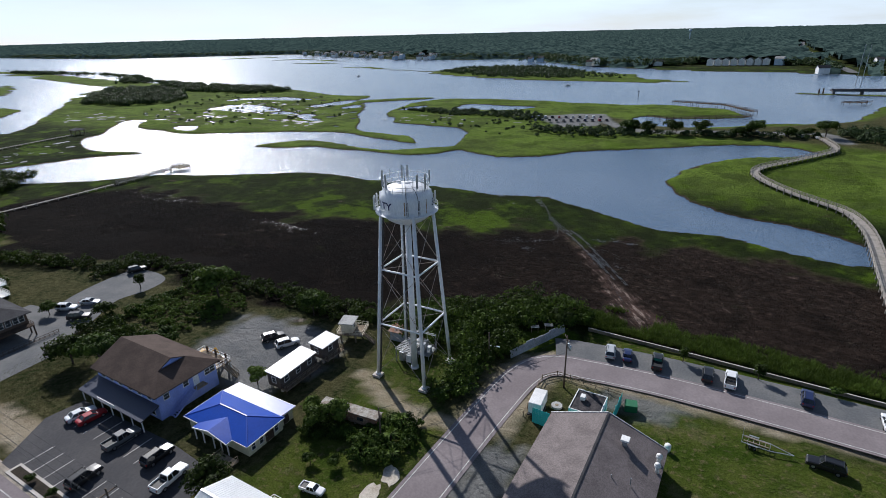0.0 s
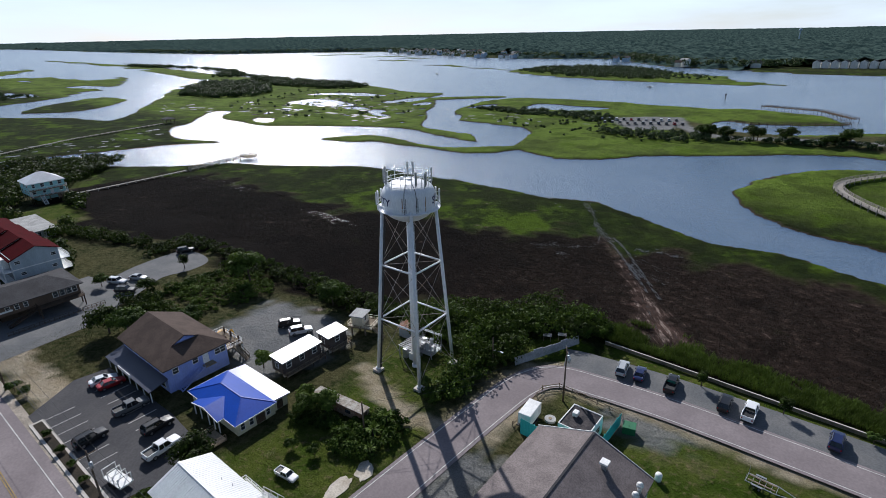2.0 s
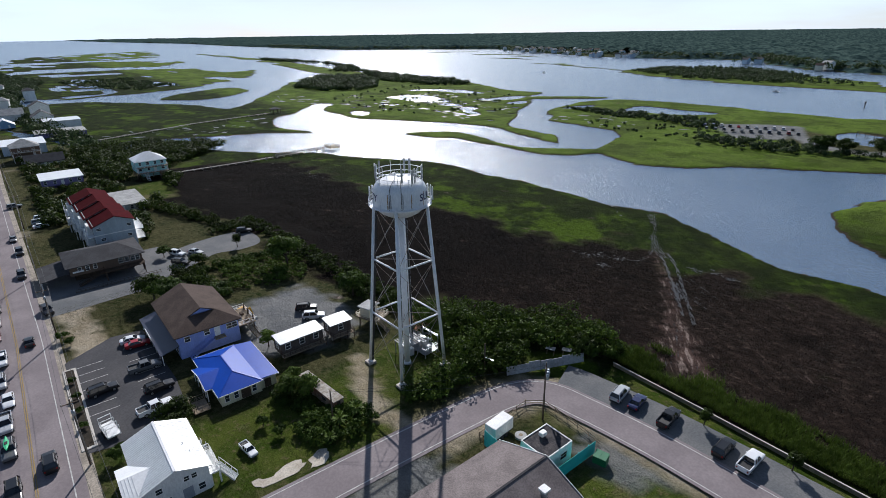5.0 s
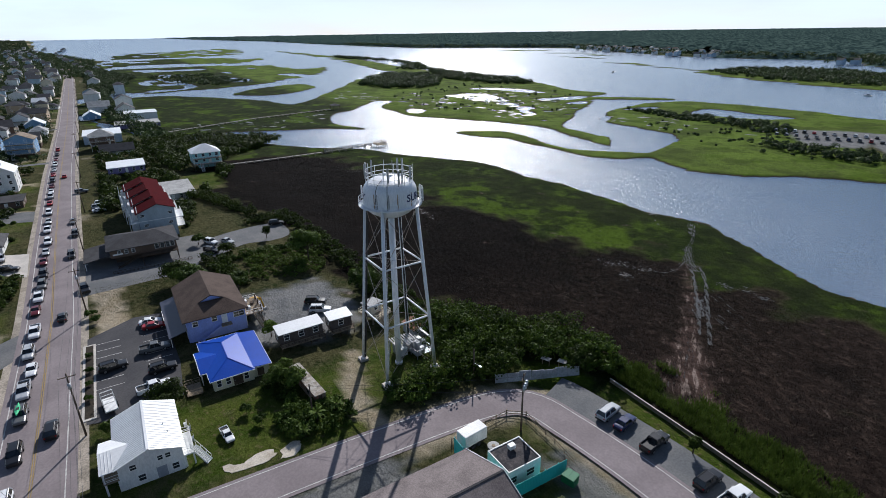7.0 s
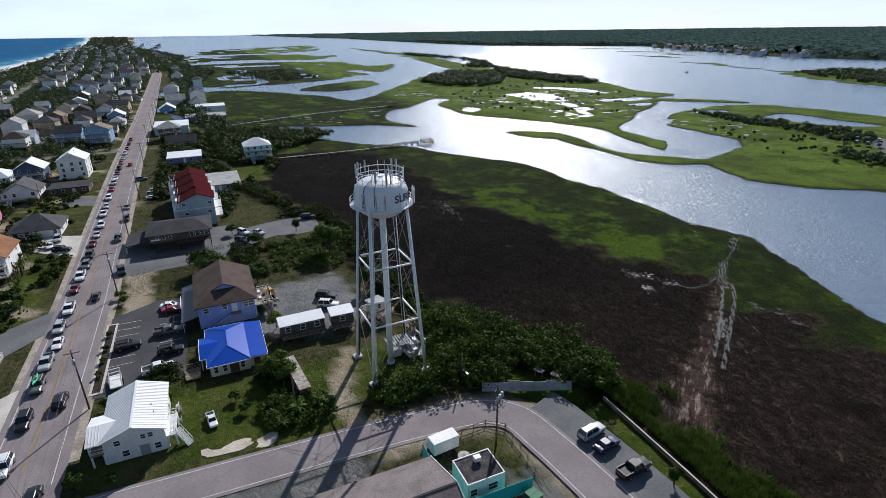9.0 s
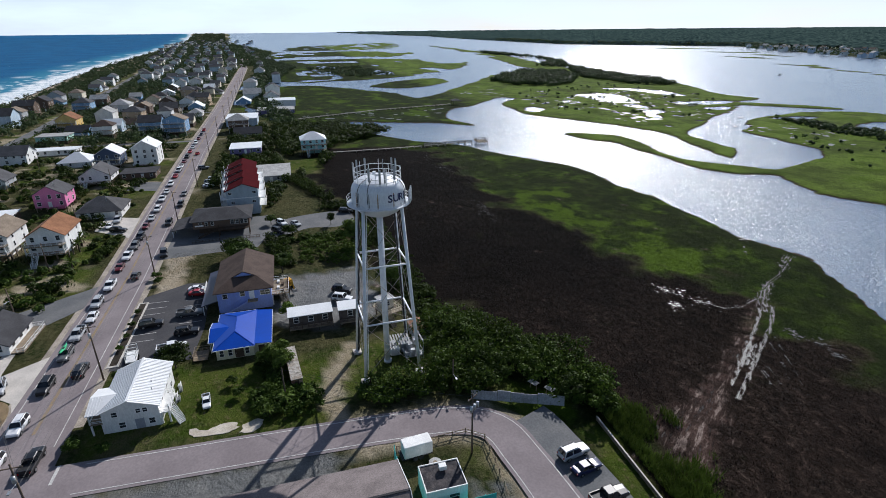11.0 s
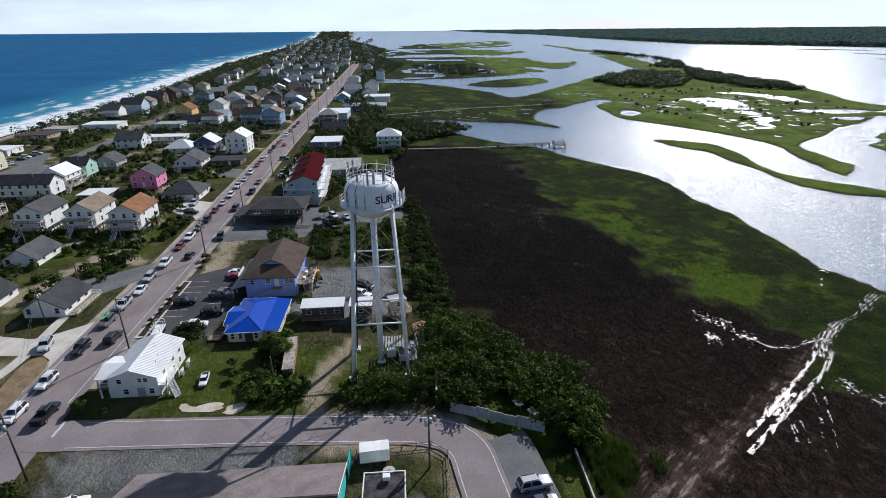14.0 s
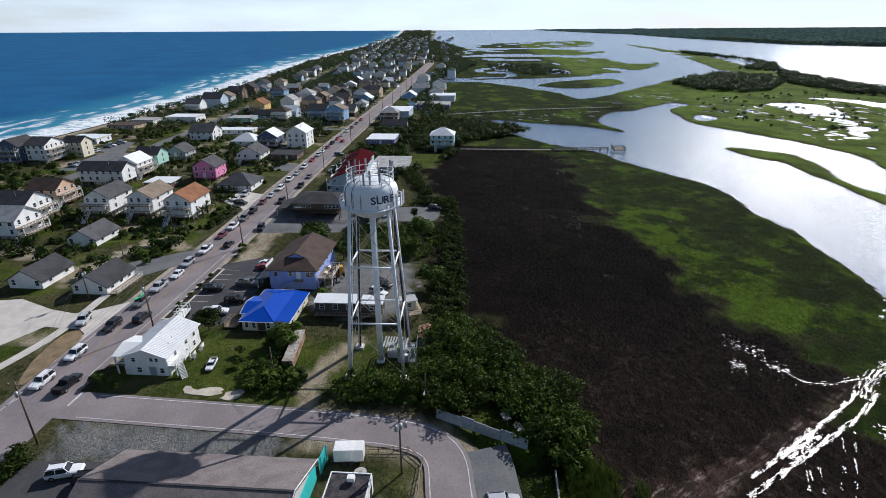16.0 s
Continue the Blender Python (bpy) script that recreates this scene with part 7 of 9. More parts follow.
def build_car(kind, colour, full=True):
    L, W, hull, (x0, x1, x2, x3), top, belt = CARS[kind]
    body_mat = car_paint(colour, CAR_COLOURS[colour])
    word = {"sedan": "sedan", "suv": "sport utility car", "pickup": "pickup truck"}[kind]
    c = thing("pickup_truck" if kind == "pickup" else "car", Matrix.Identity(4), "%s %s standing on the asphalt" % (colour.replace("maroon", "dark red"), word) if kind != "pickup" else "%s pickup truck with an open bed on the asphalt" % colour, "car", "parked and queuing cars")
    bm = loft(bmesh.new(), hull)
    part("body", bm, body_mat, c, smooth_=False)
    hb, ht = W / 2 * 0.93, W / 2 * 0.74

    def cab(x, z):
        t = (z - belt) / (top - belt)
        return hb + (ht - hb) * t
    # cabin shell: pillars and roof of painted sheet, glass set in
    bm = bmesh.new()
    box(bm, (x2, -ht, top - 0.05), (x1, ht, top))
    for v in bm.verts:
        if v.co.z > top - 0.01:
            v.co.y *= 0.9
            v.co.x += 0.08 if v.co.x < (x1 + x2) / 2 else -0.08
    roof = part("roof", bm, body_mat, c)
    for s in (-1, 1):
        for xa, xb, out_, thick in ((x0, x1, 0, 0.08), (x3, x2, 0, 0.12), ((x1 + x2) / 2, (x1 + x2) / 2, 0.01, 0.08)):
            bm = bmesh.new()
            beam(bm, (xa, s * (hb + out_), belt), (xb, s * (ht + out_), top - 0.03), thick)
            part("pillar", bm, body_mat, c)

    def pane(name, pts):
        b = bmesh.new()
        f = [b.verts.new(p) for p in pts]
        b.faces.new(f)
        g = bmesh.ops.extrude_face_region(b, geom=b.faces[:])
        cen = Vector(((x1 + x2) / 2, 0, belt))
        for v in g["geom"]:
            if isinstance(v, bmesh.types.BMVert):
                v.co += (cen - v.co).normalized() * 0.03
        bmesh.ops.recalc_face_normals(b, faces=b.faces[:])
        return part(name, b, car_glass, c)
    pane("windscreen", [(x0, -hb + 0.03, belt), (x0, hb - 0.03, belt), (x1, ht - 0.03, top - 0.05), (x1, -ht + 0.03, top - 0.05)])
    pane("rear_window", [(x3, hb - 0.03, belt), (x3, -hb + 0.03, belt), (x2, -ht + 0.03, top - 0.05), (x2, ht - 0.03, top - 0.05)])
    for s in (-1, 1):
        pane("side_window", [(x0 - 0.03, s * hb, belt), (x3 + 0.05, s * hb, belt), (x2, s * ht, top - 0.05), (x1, s * ht, top - 0.05)])
        if not full:
            continue
        part("headlight", boxes(((L / 2 - 0.22, s * W * 0.34 - 0.16, hull[-2][4] - 0.12), (L / 2 - 0.06, s * W * 0.34 + 0.16, hull[-2][4] + 0.03))), lamp_white, c)
        part("tail_light", boxes(((-L / 2 - 0.01, s * W * 0.38 - 0.1, hull[1][4] - 0.22), (-L / 2 + 0.14, s * W * 0.38 + 0.1, hull[1][4] + 0.02))), lamp_red, c)
        part("wing_mirror", boxes(((x0 - 0.35, s * (hb + 0.12) - 0.08, belt), (x0 - 0.2, s * (hb + 0.12) + 0.08, belt + 0.13))), body_mat, c)
    r = 0.33 if kind == "sedan" else 0.38
    for x in (-L * 0.3, L * 0.31):
        for s in (-1, 1):
            w = part("wheel", tubes(((x, s * (W / 2 - 0.22), r), (x, s * (W / 2 + 0.0), r), r), n=16), tyre, c)
            if not full:
                continue
            part("rim", tubes(((x, s * (W / 2 - 0.02), r), (x, s * (W / 2 + 0.012), r), r * 0.62), n=12), rim_mat, w)
    for s, nm in () if not full else ((1, "front_bumper"), (-1, "rear_bumper")):
        part(nm, boxes(((s * L / 2 - 0.1, -W * 0.4, 0.35), (s * L / 2 + 0.03, W * 0.4, 0.55))), plastic_black, c)
    if kind == "pickup":
        bm = boxes(((-2.62, -0.86, 1.1), (-1.0, 0.86, 1.13)))
        part("bed_liner", bm, plastic_black, c)
        bm = bmesh.new()
        for s in (-1, 1):
            box(bm, (-2.75, s * 0.93 - 0.06, 1.08), (-0.95, s * 0.93 + 0.06, 1.36))
        box(bm, (-2.8, -0.9, 1.05), (-2.7, 0.9, 1.36))
        part("bed_sides", bm, body_mat, c)
    if kind == "suv" and full:
        for s in (-1, 1):
            part("roof_rack", beam(bmesh.new(), (x2 + 0.2, s * 0.6, top + 0.05), (x1 - 0.1, s * 0.6, top + 0.05), 0.05), plastic_black, c)
    return c


MADE = {}


def place_car(kind, colour, x, y, yaw, z=0.1):
    full = x > -215 and y < 200
    key = (kind, colour, full)
    m = pose(x, y, z, 0, 0, yaw)
    if key not in MADE:
        MADE[key] = build_car(kind, colour, full)
        MADE[key].matrix_basis = m
        return MADE[key]
    return copy_thing(MADE[key], m)


QUEUE = ((-39, 11.3, "suv", "white"), (-48, 11.2, "suv", "white"), (-59, 11.4, "suv", "black"), (-69.8, 11.2, "suv", "grey"), (-77.8, 11.0, "pickup", "silver"), (-85.3, 11.6, "sedan", "white"), (-92.6, 10.6, "suv", "silver"), (-102, 11.0, "pickup", "white"), (-114, 10.3, "sedan", "maroon"),
         (-122, 10.4, "pickup", "white"), (-130, 10.6, "suv", "grey"), (-138, 10.4, "suv", "black"), (-148.5, 9.8, "sedan", "maroon"), (-157, 9.9, "sedan", "silver"), (-167, 9.9, "suv", "white"), (-180.5, 9.1, "pickup", "white"), (-191, 8.8, "sedan", "silver"), (-203, 8.3, "suv", "white"))
for x, y, k, c in QUEUE:
    place_car(k, c, x, y, 0)
for i, x in enumerate((-217, -228, -237, -247, -258, -271, -283, -296, -310, -325, -340)):
    place_car(("sedan", "suv", "sedan")[i % 3], ("red", "silver", "white", "maroon", "black")[i % 5], x, road_y(x) - 2.6, 0)
for x, y, k, c in ((-62.8, 15.9, "suv", "black"), (-38.6, 16.6, "pickup", "black"), (-107, 15.8, "sedan", "black"), (-265, 10.9, "sedan", "red")):
    place_car(k, c, x, y, 180)
LOT_CARS = ((-93.6, 32.8, "sedan", "white", 80), (-91.2, 33.3, "sedan", "red", 84), (-81.0, 32.6, "pickup", "grey", 88), (-72.3, 33.2, "suv", "black", 92), (-66.4, 31.2, "pickup", "white", 96), (-78.0, 25.1, "suv", "black", 95),
            (-82.8, 67.2, "suv", "black", 60), (-78.2, 66.8, "suv", "white", 60), (-121.2, 20.0, "suv", "black", 10), (-60.8, 3.4, "suv", "silver", 15), (-87.5, 52.5, "sedan", "white", 30),
            (-17.5, 95.2, "suv", "silver", 100), (-14.3, 95.6, "sedan", "blue", 100), (-8.7, 95.8, "pickup", "black", 96), (0.2, 95.9, "suv", "black", 92), (4.0, 96.0, "pickup", "white", 90), (15.9, 96.4, "suv", "blue", 88), (27.0, 95.4, "sedan", "white", 90),
            (17.5, 79.75, "suv", "black", 176), (-18.6, 31.4, "suv", "white", 108), (-17.5, 36.4, "suv", "black", 100), (-138.4, 53, "suv", "white", 30), (-131, 52, "suv", "black", 40), (-136.5, 57.5, "sedan", "silver", 30), (-145, 75.0, "suv", "black", 70),
            (-152, -2, "sedan", "white", 10), (-158, -1, "suv", "silver", 5), (-147, 2, "suv", "black", 80), (-196, 24, "sedan", "white", 90), (-201, 24, "suv", "silver", 90), (-206, 25, "suv", "white", 90), (-230, 18, "suv", "grey", 95), (-150, 16.5, "suv", "black", 0), (-171, 17, "suv", "black", 0), (-186, 16, "sedan", "grey", 0))
for x, y, k, c, a in LOT_CARS:
    place_car(k, c, x, y, a)
copy_thing(MADE["pickup", "white", True], pose(-46.4, 40.0, 0.05, 0, 0, 8) @ Matrix.Scale(0.68, 4))
# cars in the far car park and on the side streets
lot = random.Random(3)
for i in range(22):
    u, v = i % 11, i // 11
    place_car(lot.choice(("sedan", "suv", "suv")), lot.choice(("white", "silver", "black", "grey", "blue", "red")), -146 + u * 4.6 + v * 8, 384 + u * 1.9 - v * 14, 110 + lot.uniform(-4, 4), 0.12)
for i in range(6):
    place_car(lot.choice(("sedan", "suv")), lot.choice(("white", "silver", "black")), -6 + i * 7.5, 374 - i * 1.2, 100, 0.12)
for k, c, x, y, a in (("suv", "silver", -200, -103.5, 80), ("suv", "white", -203.5, -103, 84), ("sedan", "white", -231, -114.5, 150), ("suv", "silver", -234.5, -117, 150), ("sedan", "grey", -243, -116, 95), ("suv", "white", -247, -116.2, 92), ("sedan", "black", -251, -116, 95), ("suv", "silver", -255.5, -115.6, 92)):
    place_car(k, c, x, y, a)


def boat_trailer():
    t = thing("boat_trailer", pose(8.8, 80.2, 0.05, 0, 0, -4) @ Matrix.Diagonal((0.72, 1.0, 1.0, 1)), "empty galvanised boat trailer on the lawn", "trailer")
    for s in (-1, 1):
        part("side_beam", beam(bmesh.new(), (-3.2, s * 0.9, 0.6), (2.2, s * 0.9, 0.6), 0.12), steel_grey, t)
        part("drawbar", beam(bmesh.new(), (2.2, s * 0.9, 0.6), (6.6, 0, 0.55), 0.11), steel_grey, t)
        part("bunk", beam(bmesh.new(), (-2.8, s * 0.5, 0.78), (2.0, s * 0.5, 0.78), 0.2, 0.08), timber, t)
        part("guide_post", beam(bmesh.new(), (-3.1, s * 1.05, 0.6), (-3.1, s * 1.05, 1.9), 0.08), steel_grey, t)
        for x in (-1.4, -0.5):
            w = part("wheel", tubes(((x, s * 1.05, 0.34), (x, s * 1.27, 0.34), 0.34), n=14), tyre, t)
            part("rim", tubes(((x, s * 1.26, 0.34), (x, s * 1.285, 0.34), 0.2), n=10), rim_mat, w)
        part("fender", slab(bmesh.new(), [(-1.9, s * 1.16 - 0.14, 0.78), (0.0, s * 1.16 - 0.14, 0.78), (0.0, s * 1.16 + 0.14, 0.78), (-1.9, s * 1.16 + 0.14, 0.78)], 0.05), steel_grey, t)
    for x in (-3.1, -2, -0.9, 0.2, 1.3, 2.2):
        part("cross_beam", beam(bmesh.new(), (x, -0.9, 0.58), (x, 0.9, 0.58), 0.1), steel_grey, t)
    return t


boat_trailer()


def kayak():
    k = thing("kayak", pose(-69.6, 11.2, 2.02), "bright green kayak tied on a car roof", "kayak")
    bm = bmesh.new()
    st = [(-1.9, 0.03, 0.16), (-1.4, 0.2, 0.05), (-0.6, 0.36, 0), (0.4, 0.36, 0), (1.3, 0.2, 0.05), (1.9, 0.03, 0.18)]
    rows = [[bm.verts.new((x, y * w, z)) for y, z in ((-1, z0 + 0.2), (-0.7, z0 + 0.02), (0, z0), (0.7, z0 + 0.02), (1, z0 + 0.2), (0, z0 + 0.28))] for x, w, z0 in st]
    for a, b in zip(rows, rows[1:]):
        for i in range(6):
            bm.faces.new((a[i], a[(i + 1) % 6], b[(i + 1) % 6], b[i]))
    bm.faces.new(rows[0])
    bm.faces.new(rows[-1][::-1])
    bmesh.ops.recalc_face_normals(bm, faces=bm.faces[:])
    part("hull", bm, paint_mat("kayak_green", (0.05, 0.5, 0.22)), k)
    part("cockpit", boxes(((-0.5, -0.2, 0.24), (0.3, 0.2, 0.3))), plastic_black, k)


kayak()

# ---- utility poles and wires ----
pole_wood = mat("pole_wood", (0.16, 0.12, 0.09), (0.1, 0.08, 0.065), rough=0.9, scale=0.8, fine=8, vary=0.3)
wire_mat = mat("wire_black", (0.03, 0.03, 0.03), (0.05, 0.05, 0.05), rough=0.6, scale=2)


def utility_pole(x, y, h=11.5, arm=2.4, yaw=0, lamp=False, cans=1, label="weathered wooden utility pole with a crossarm"):
    zg = float(rise(np.array([x]), np.array([y]))[0])
    p = thing("utility_pole", pose(x, y, zg, 0, 0, yaw), label, "utility pole", "utility poles along the road")
    part("pole", tubes(((0, 0, -0.3), (0, 0, h), 0.17, 0.11), n=10), pole_wood, p, smooth_=True)
    if arm:
        bar = part("crossarm", boxes(((-0.06, -arm / 2, h - 0.7), (0.06, arm / 2, h - 0.58))), pole_wood, p)
        for k in (-0.45, 0, 0.45):
            part("insulator", tubes(((0, k * arm, h - 0.58), (0, k * arm, h - 0.35), 0.05), n=8), concrete, bar)
    for k in range(cans):
        part("transformer", tubes(((0.35, 0.5 * (k - (cans - 1) / 2) * 1.5, h - 2.6), (0.35, 0.5 * (k - (cans - 1) / 2) * 1.5, h - 1.7), 0.24), n=12), steel_grey, p, "grey transformer can", True)
    if lamp:
        part("lamp_arm", tubes(((0, 0, h - 3.0), (1.8, 0, h - 2.6), 0.04), n=6), steel_grey, p)
        part("lamp_head", boxes(((1.7, -0.15, h - 2.72), (2.3, 0.15, h - 2.56))), steel_grey, p)
    return p


MAIN_POLES = [(-24.4, 22.2), (-59.2, 20.6), (-106, 20.6), (-148, 19.8), (-198, 19.3), (-260, 17.3), (-320, 15.8)] + [(-320 - 52 * k, road_y(-320 - 52 * k) + 8) for k in range(1, 9)]
for k, (x, y) in enumerate(MAIN_POLES):
    utility_pole(x, y, 12.0, 2.4, 0, k in (0, 3), 1 if k in (0, 1, 2) else 0)
utility_pole(-22.4, 80.6, 11.0, 2.2, 35, False, 3, "grey utility pole with three transformers at the bend")
utility_pole(-87.5, -3.8, 9.0, 0, 0, True, 0, "wooden pole with a lamp on the sea side of the road")
utility_pole(-71.3, -2.9, 9.0, 1.8, 90, False, 2, "wooden pole with transformers on the sea side of the road")
utility_pole(-43.9, 53.3, 6.5, 0, 0, False, 0, "plain short wooden pole in the bushes")
utility_pole(-38.5, 82.5, 6.0, 0, 0, True, 0, "slim pole with a lamp beside the bend")
for k, (x, y) in enumerate(((-118, -8), (-150, -10), (-110, -30), (-205, -14), (-240, -52))):
    utility_pole(x, y, 8.5, 0, 0, False, 0, "slim wooden pole among the beach houses")


def wire(a, b, sag, r=0.022, n=10):
    bm = bmesh.new()
    a, b = Vector(a), Vector(b)
    pts = [a.lerp(b, k / n) - Vector((0, 0, sag * 4 * (k / n) * (1 - k / n))) for k in range(n + 1)]
    d = (b - a).normalized()
    s, u = d.cross(Vector((0, 0, 1))).normalized() * r, Vector((0, 0, r))
    rings = [[bm.verts.new(p + o) for o in (s, u, -s, -u)] for p in pts]
    for p, q in zip(rings, rings[1:]):
        for k in range(4):
            bm.faces.new((p[k], q[k], q[(k + 1) % 4], p[(k + 1) % 4]))
    return tagged(part("power_line", bm, wire_mat), "thin black power line sagging between poles", "power line", "power lines")


for (x0, y0), (x1, y1) in zip(MAIN_POLES[:9], MAIN_POLES[1:9]):
    for off, z in ((-1.08, 11.6), (0.0, 11.7), (1.08, 11.6), (0.05, 8.6), (-0.05, 7.6)):
        wire((x0, y0 + off, z), (x1, y1 + off, z), 0.6)
for z in (10.5, 7.5):
    wire((-24.4, 22.2, z), (-71.3, -2.9, 8.0), 0.6)
    wire((-22.4, 80.6, z), (-43.9, 53.3, 6.2), 0.5)

# ---- plants ----
leaf_dark = leaf_mat("leaf_dark", (0.008, 0.016, 0.004), (0.06, 0.092, 0.016))
leaf_thicket = leaf_mat("leaf_thicket", (0.008, 0.018, 0.004), (0.085, 0.135, 0.02))
leaf_mid = leaf_mat("leaf_mid", (0.018, 0.036, 0.007), (0.075, 0.12, 0.02))
leaf_light = leaf_mat("leaf_light", (0.05, 0.085, 0.014), (0.11, 0.16, 0.03))
# far foliage is paler and bluer than near leaves: distance haze put into its colour
leaf_far_hazy = leaf_mat("leaf_far_hazy", (0.022, 0.042, 0.02), (0.07, 0.1, 0.04), 0.3)
reed_green = leaf_mat("reed_green", (0.03, 0.054, 0.006), (0.07, 0.115, 0.012))
reed_fresh = leaf_mat("reed_fresh", (0.035, 0.06, 0.008), (0.11, 0.16, 0.03))
reed_olive = leaf_mat("reed_olive", (0.019, 0.032, 0.006), (0.044, 0.067, 0.011))
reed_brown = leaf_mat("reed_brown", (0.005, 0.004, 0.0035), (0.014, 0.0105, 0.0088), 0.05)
reed_tan = leaf_mat("reed_tan", (0.035, 0.028, 0.023), (0.12, 0.097, 0.076), 0.1)
bark = mat("bark", (0.09, 0.07, 0.055), (0.06, 0.048, 0.04), rough=0.95, scale=1.5, fine=8, vary=0.35)
PLANT = np.random.RandomState(41)


def quads_mesh(name, centers, normals, size, squash=0.7):
    """A mesh of small leaf sprays: one bent quad for each centre."""
    n = len(centers)
    nr = normals / (np.linalg.norm(normals, axis=1)[:, None] + 1e-9)
    rnd = PLANT.normal(size=(n, 3))
    a = np.cross(nr, rnd)
    a /= np.linalg.norm(a, axis=1)[:, None] + 1e-9
    b = np.cross(nr, a)
    s = (size * PLANT.uniform(0.6, 1.35, n))[:, None]
    p = np.empty((n, 4, 3))
    p[:, 0] = centers - a * s
    p[:, 1] = centers - b * s * squash + nr * s * 0.25
    p[:, 2] = centers + a * s
    p[:, 3] = centers + b * s * squash + nr * s * 0.1
    return p.reshape(-1, 3), np.arange(n * 4).reshape(-1, 4)


def raw_mesh(name, verts, faces, material):
    me = bpy.data.meshes.new(name)
    k = faces.shape[1]
    me.vertices.add(len(verts))
    me.vertices.foreach_set("co", np.ascontiguousarray(verts, dtype=np.float32).ravel())
    me.loops.add(faces.size)
    me.loops.foreach_set("vertex_index", faces.astype(np.int32).ravel())
    me.polygons.add(len(faces))
    me.polygons.foreach_set("loop_start", np.arange(0, faces.size, k, dtype=np.int32))
    me.update()
    me.validate()
    me.materials.append(material)
    return me


def blob_leaves(centers, radii, per, jitter=0.22):
    """Leaf places over lumpy rounded clumps; more on top than below."""
    n = len(centers)
    v = PLANT.normal(size=(n, per, 3))
    v /= np.linalg.norm(v, axis=2)[:, :, None]
    v[:, :, 2] = np.where(v[:, :, 2] < -0.35, -v[:, :, 2], v[:, :, 2])
    f = 1 + PLANT.uniform(-jitter * 1.6, jitter, (n, per, 1))
    pts = centers[:, None, :] + v * f * radii[:, None, :]
    nr = v + PLANT.normal(scale=0.3, size=v.shape)
    return pts.reshape(-1, 3), nr.reshape(-1, 3)


def tree_mesh(seed, height, spread, blobs, per, leaf):
    rs = np.random.RandomState(seed)
    ang, rad = rs.uniform(0, 2 * math.pi, blobs), spread * np.sqrt(rs.uniform(0.02, 1, blobs)) * 0.72
    z = height * (0.62 + 0.3 * rs.uniform(-0.6, 1, blobs) * (1 - rad / spread * 0.6))
    c = np.stack([rad * np.cos(ang), rad * np.sin(ang), z], 1)
    r = np.stack([spread * rs.uniform(0.28, 0.46, blobs)] * 2 + [height * rs.uniform(0.13, 0.2, blobs)], 1)
    pts, nr = blob_leaves(c, r, per)
    return quads_mesh("crown", pts, nr, leaf), c


TREES = {}


def tree(kind, x, y, z, scale, yaw, label, group="trees"):
    """A trunk with limbs and a crown of leaf sprays."""
    if kind not in TREES:
        seed, height, spread, blobs, per, leaf, material = {
            "oak": (3, 7.0, 4.0, 20, 150, 0.26, leaf_mid), "oak_b": (8, 6.2, 4.4, 22, 140, 0.27, leaf_dark), "myrtle": (12, 4.2, 2.5, 13, 130, 0.2, leaf_light), "bush": (19, 2.6, 1.9, 9, 110, 0.18, leaf_mid), "cedar": (27, 6.0, 2.2, 15, 120, 0.22, leaf_dark)}[kind]
        (v, f), c = tree_mesh(seed, height, spread, blobs, per, leaf)
        crown = raw_mesh("crown", v, f, material)
        bm = bmesh.new()
        tube(bm, (0, 0, -0.3), (0.1, 0.05, height * 0.4), height * 0.035, height * 0.022, n=8)
        for p in c[:6]:
            tube(bm, (0.1, 0.05, height * 0.36), p, height * 0.017, height * 0.006, n=5)
        trunk = bpy.data.meshes.new("trunk")
        bm.to_mesh(trunk), bm.free()
        trunk.materials.append(bark)
        TREES[kind] = trunk, crown
    trunk, crown = TREES[kind]
    t = thing("shrub" if kind in ("bush", "myrtle") else "tree", pose(x, y, z, 0, 0, yaw) @ Matrix.Scale(scale, 4), label, "shrub" if kind in ("bush", "myrtle") else "tree", group)
    part("trunk", trunk, None, t)
    part("crown", crown, None, t)
    return t


def palm(x, y, s=1.0):
    t = thing("yucca_palm", pose(x, y, 0, 0, 0, x * 40 % 360) @ Matrix.Scale(s, 4), "spiky grey-green palm with fanned leaves in a hedge", "palm", "palms in the hedge")
    part("trunk", tubes(((0, 0, -0.2), (0.05, 0, 1.5), 0.14, 0.11), n=8), bark, t)
    bm = bmesh.new()
    rs = random.Random(int(x * 10))
    for k in range(46):
        a, e, L = rs.uniform(0, 6.28), rs.uniform(-0.3, 1.3), rs.uniform(0.9, 1.5)
        d = Vector((math.cos(a) * math.cos(e), math.sin(a) * math.cos(e), math.sin(e)))
        s_ = Vector((-math.sin(a), math.cos(a), 0)) * 0.1
        o = Vector((0.05, 0, 1.5))
        m_ = o + d * L * 0.6
        tip = o + d * L - Vector((0, 0, 0.25))
        v = [bm.verts.new(p) for p in (o, m_ - s_, tip, m_ + s_)]
        bm.faces.new(v)
    part("frond", bm, MATS["leaf_light"], t)
    return t


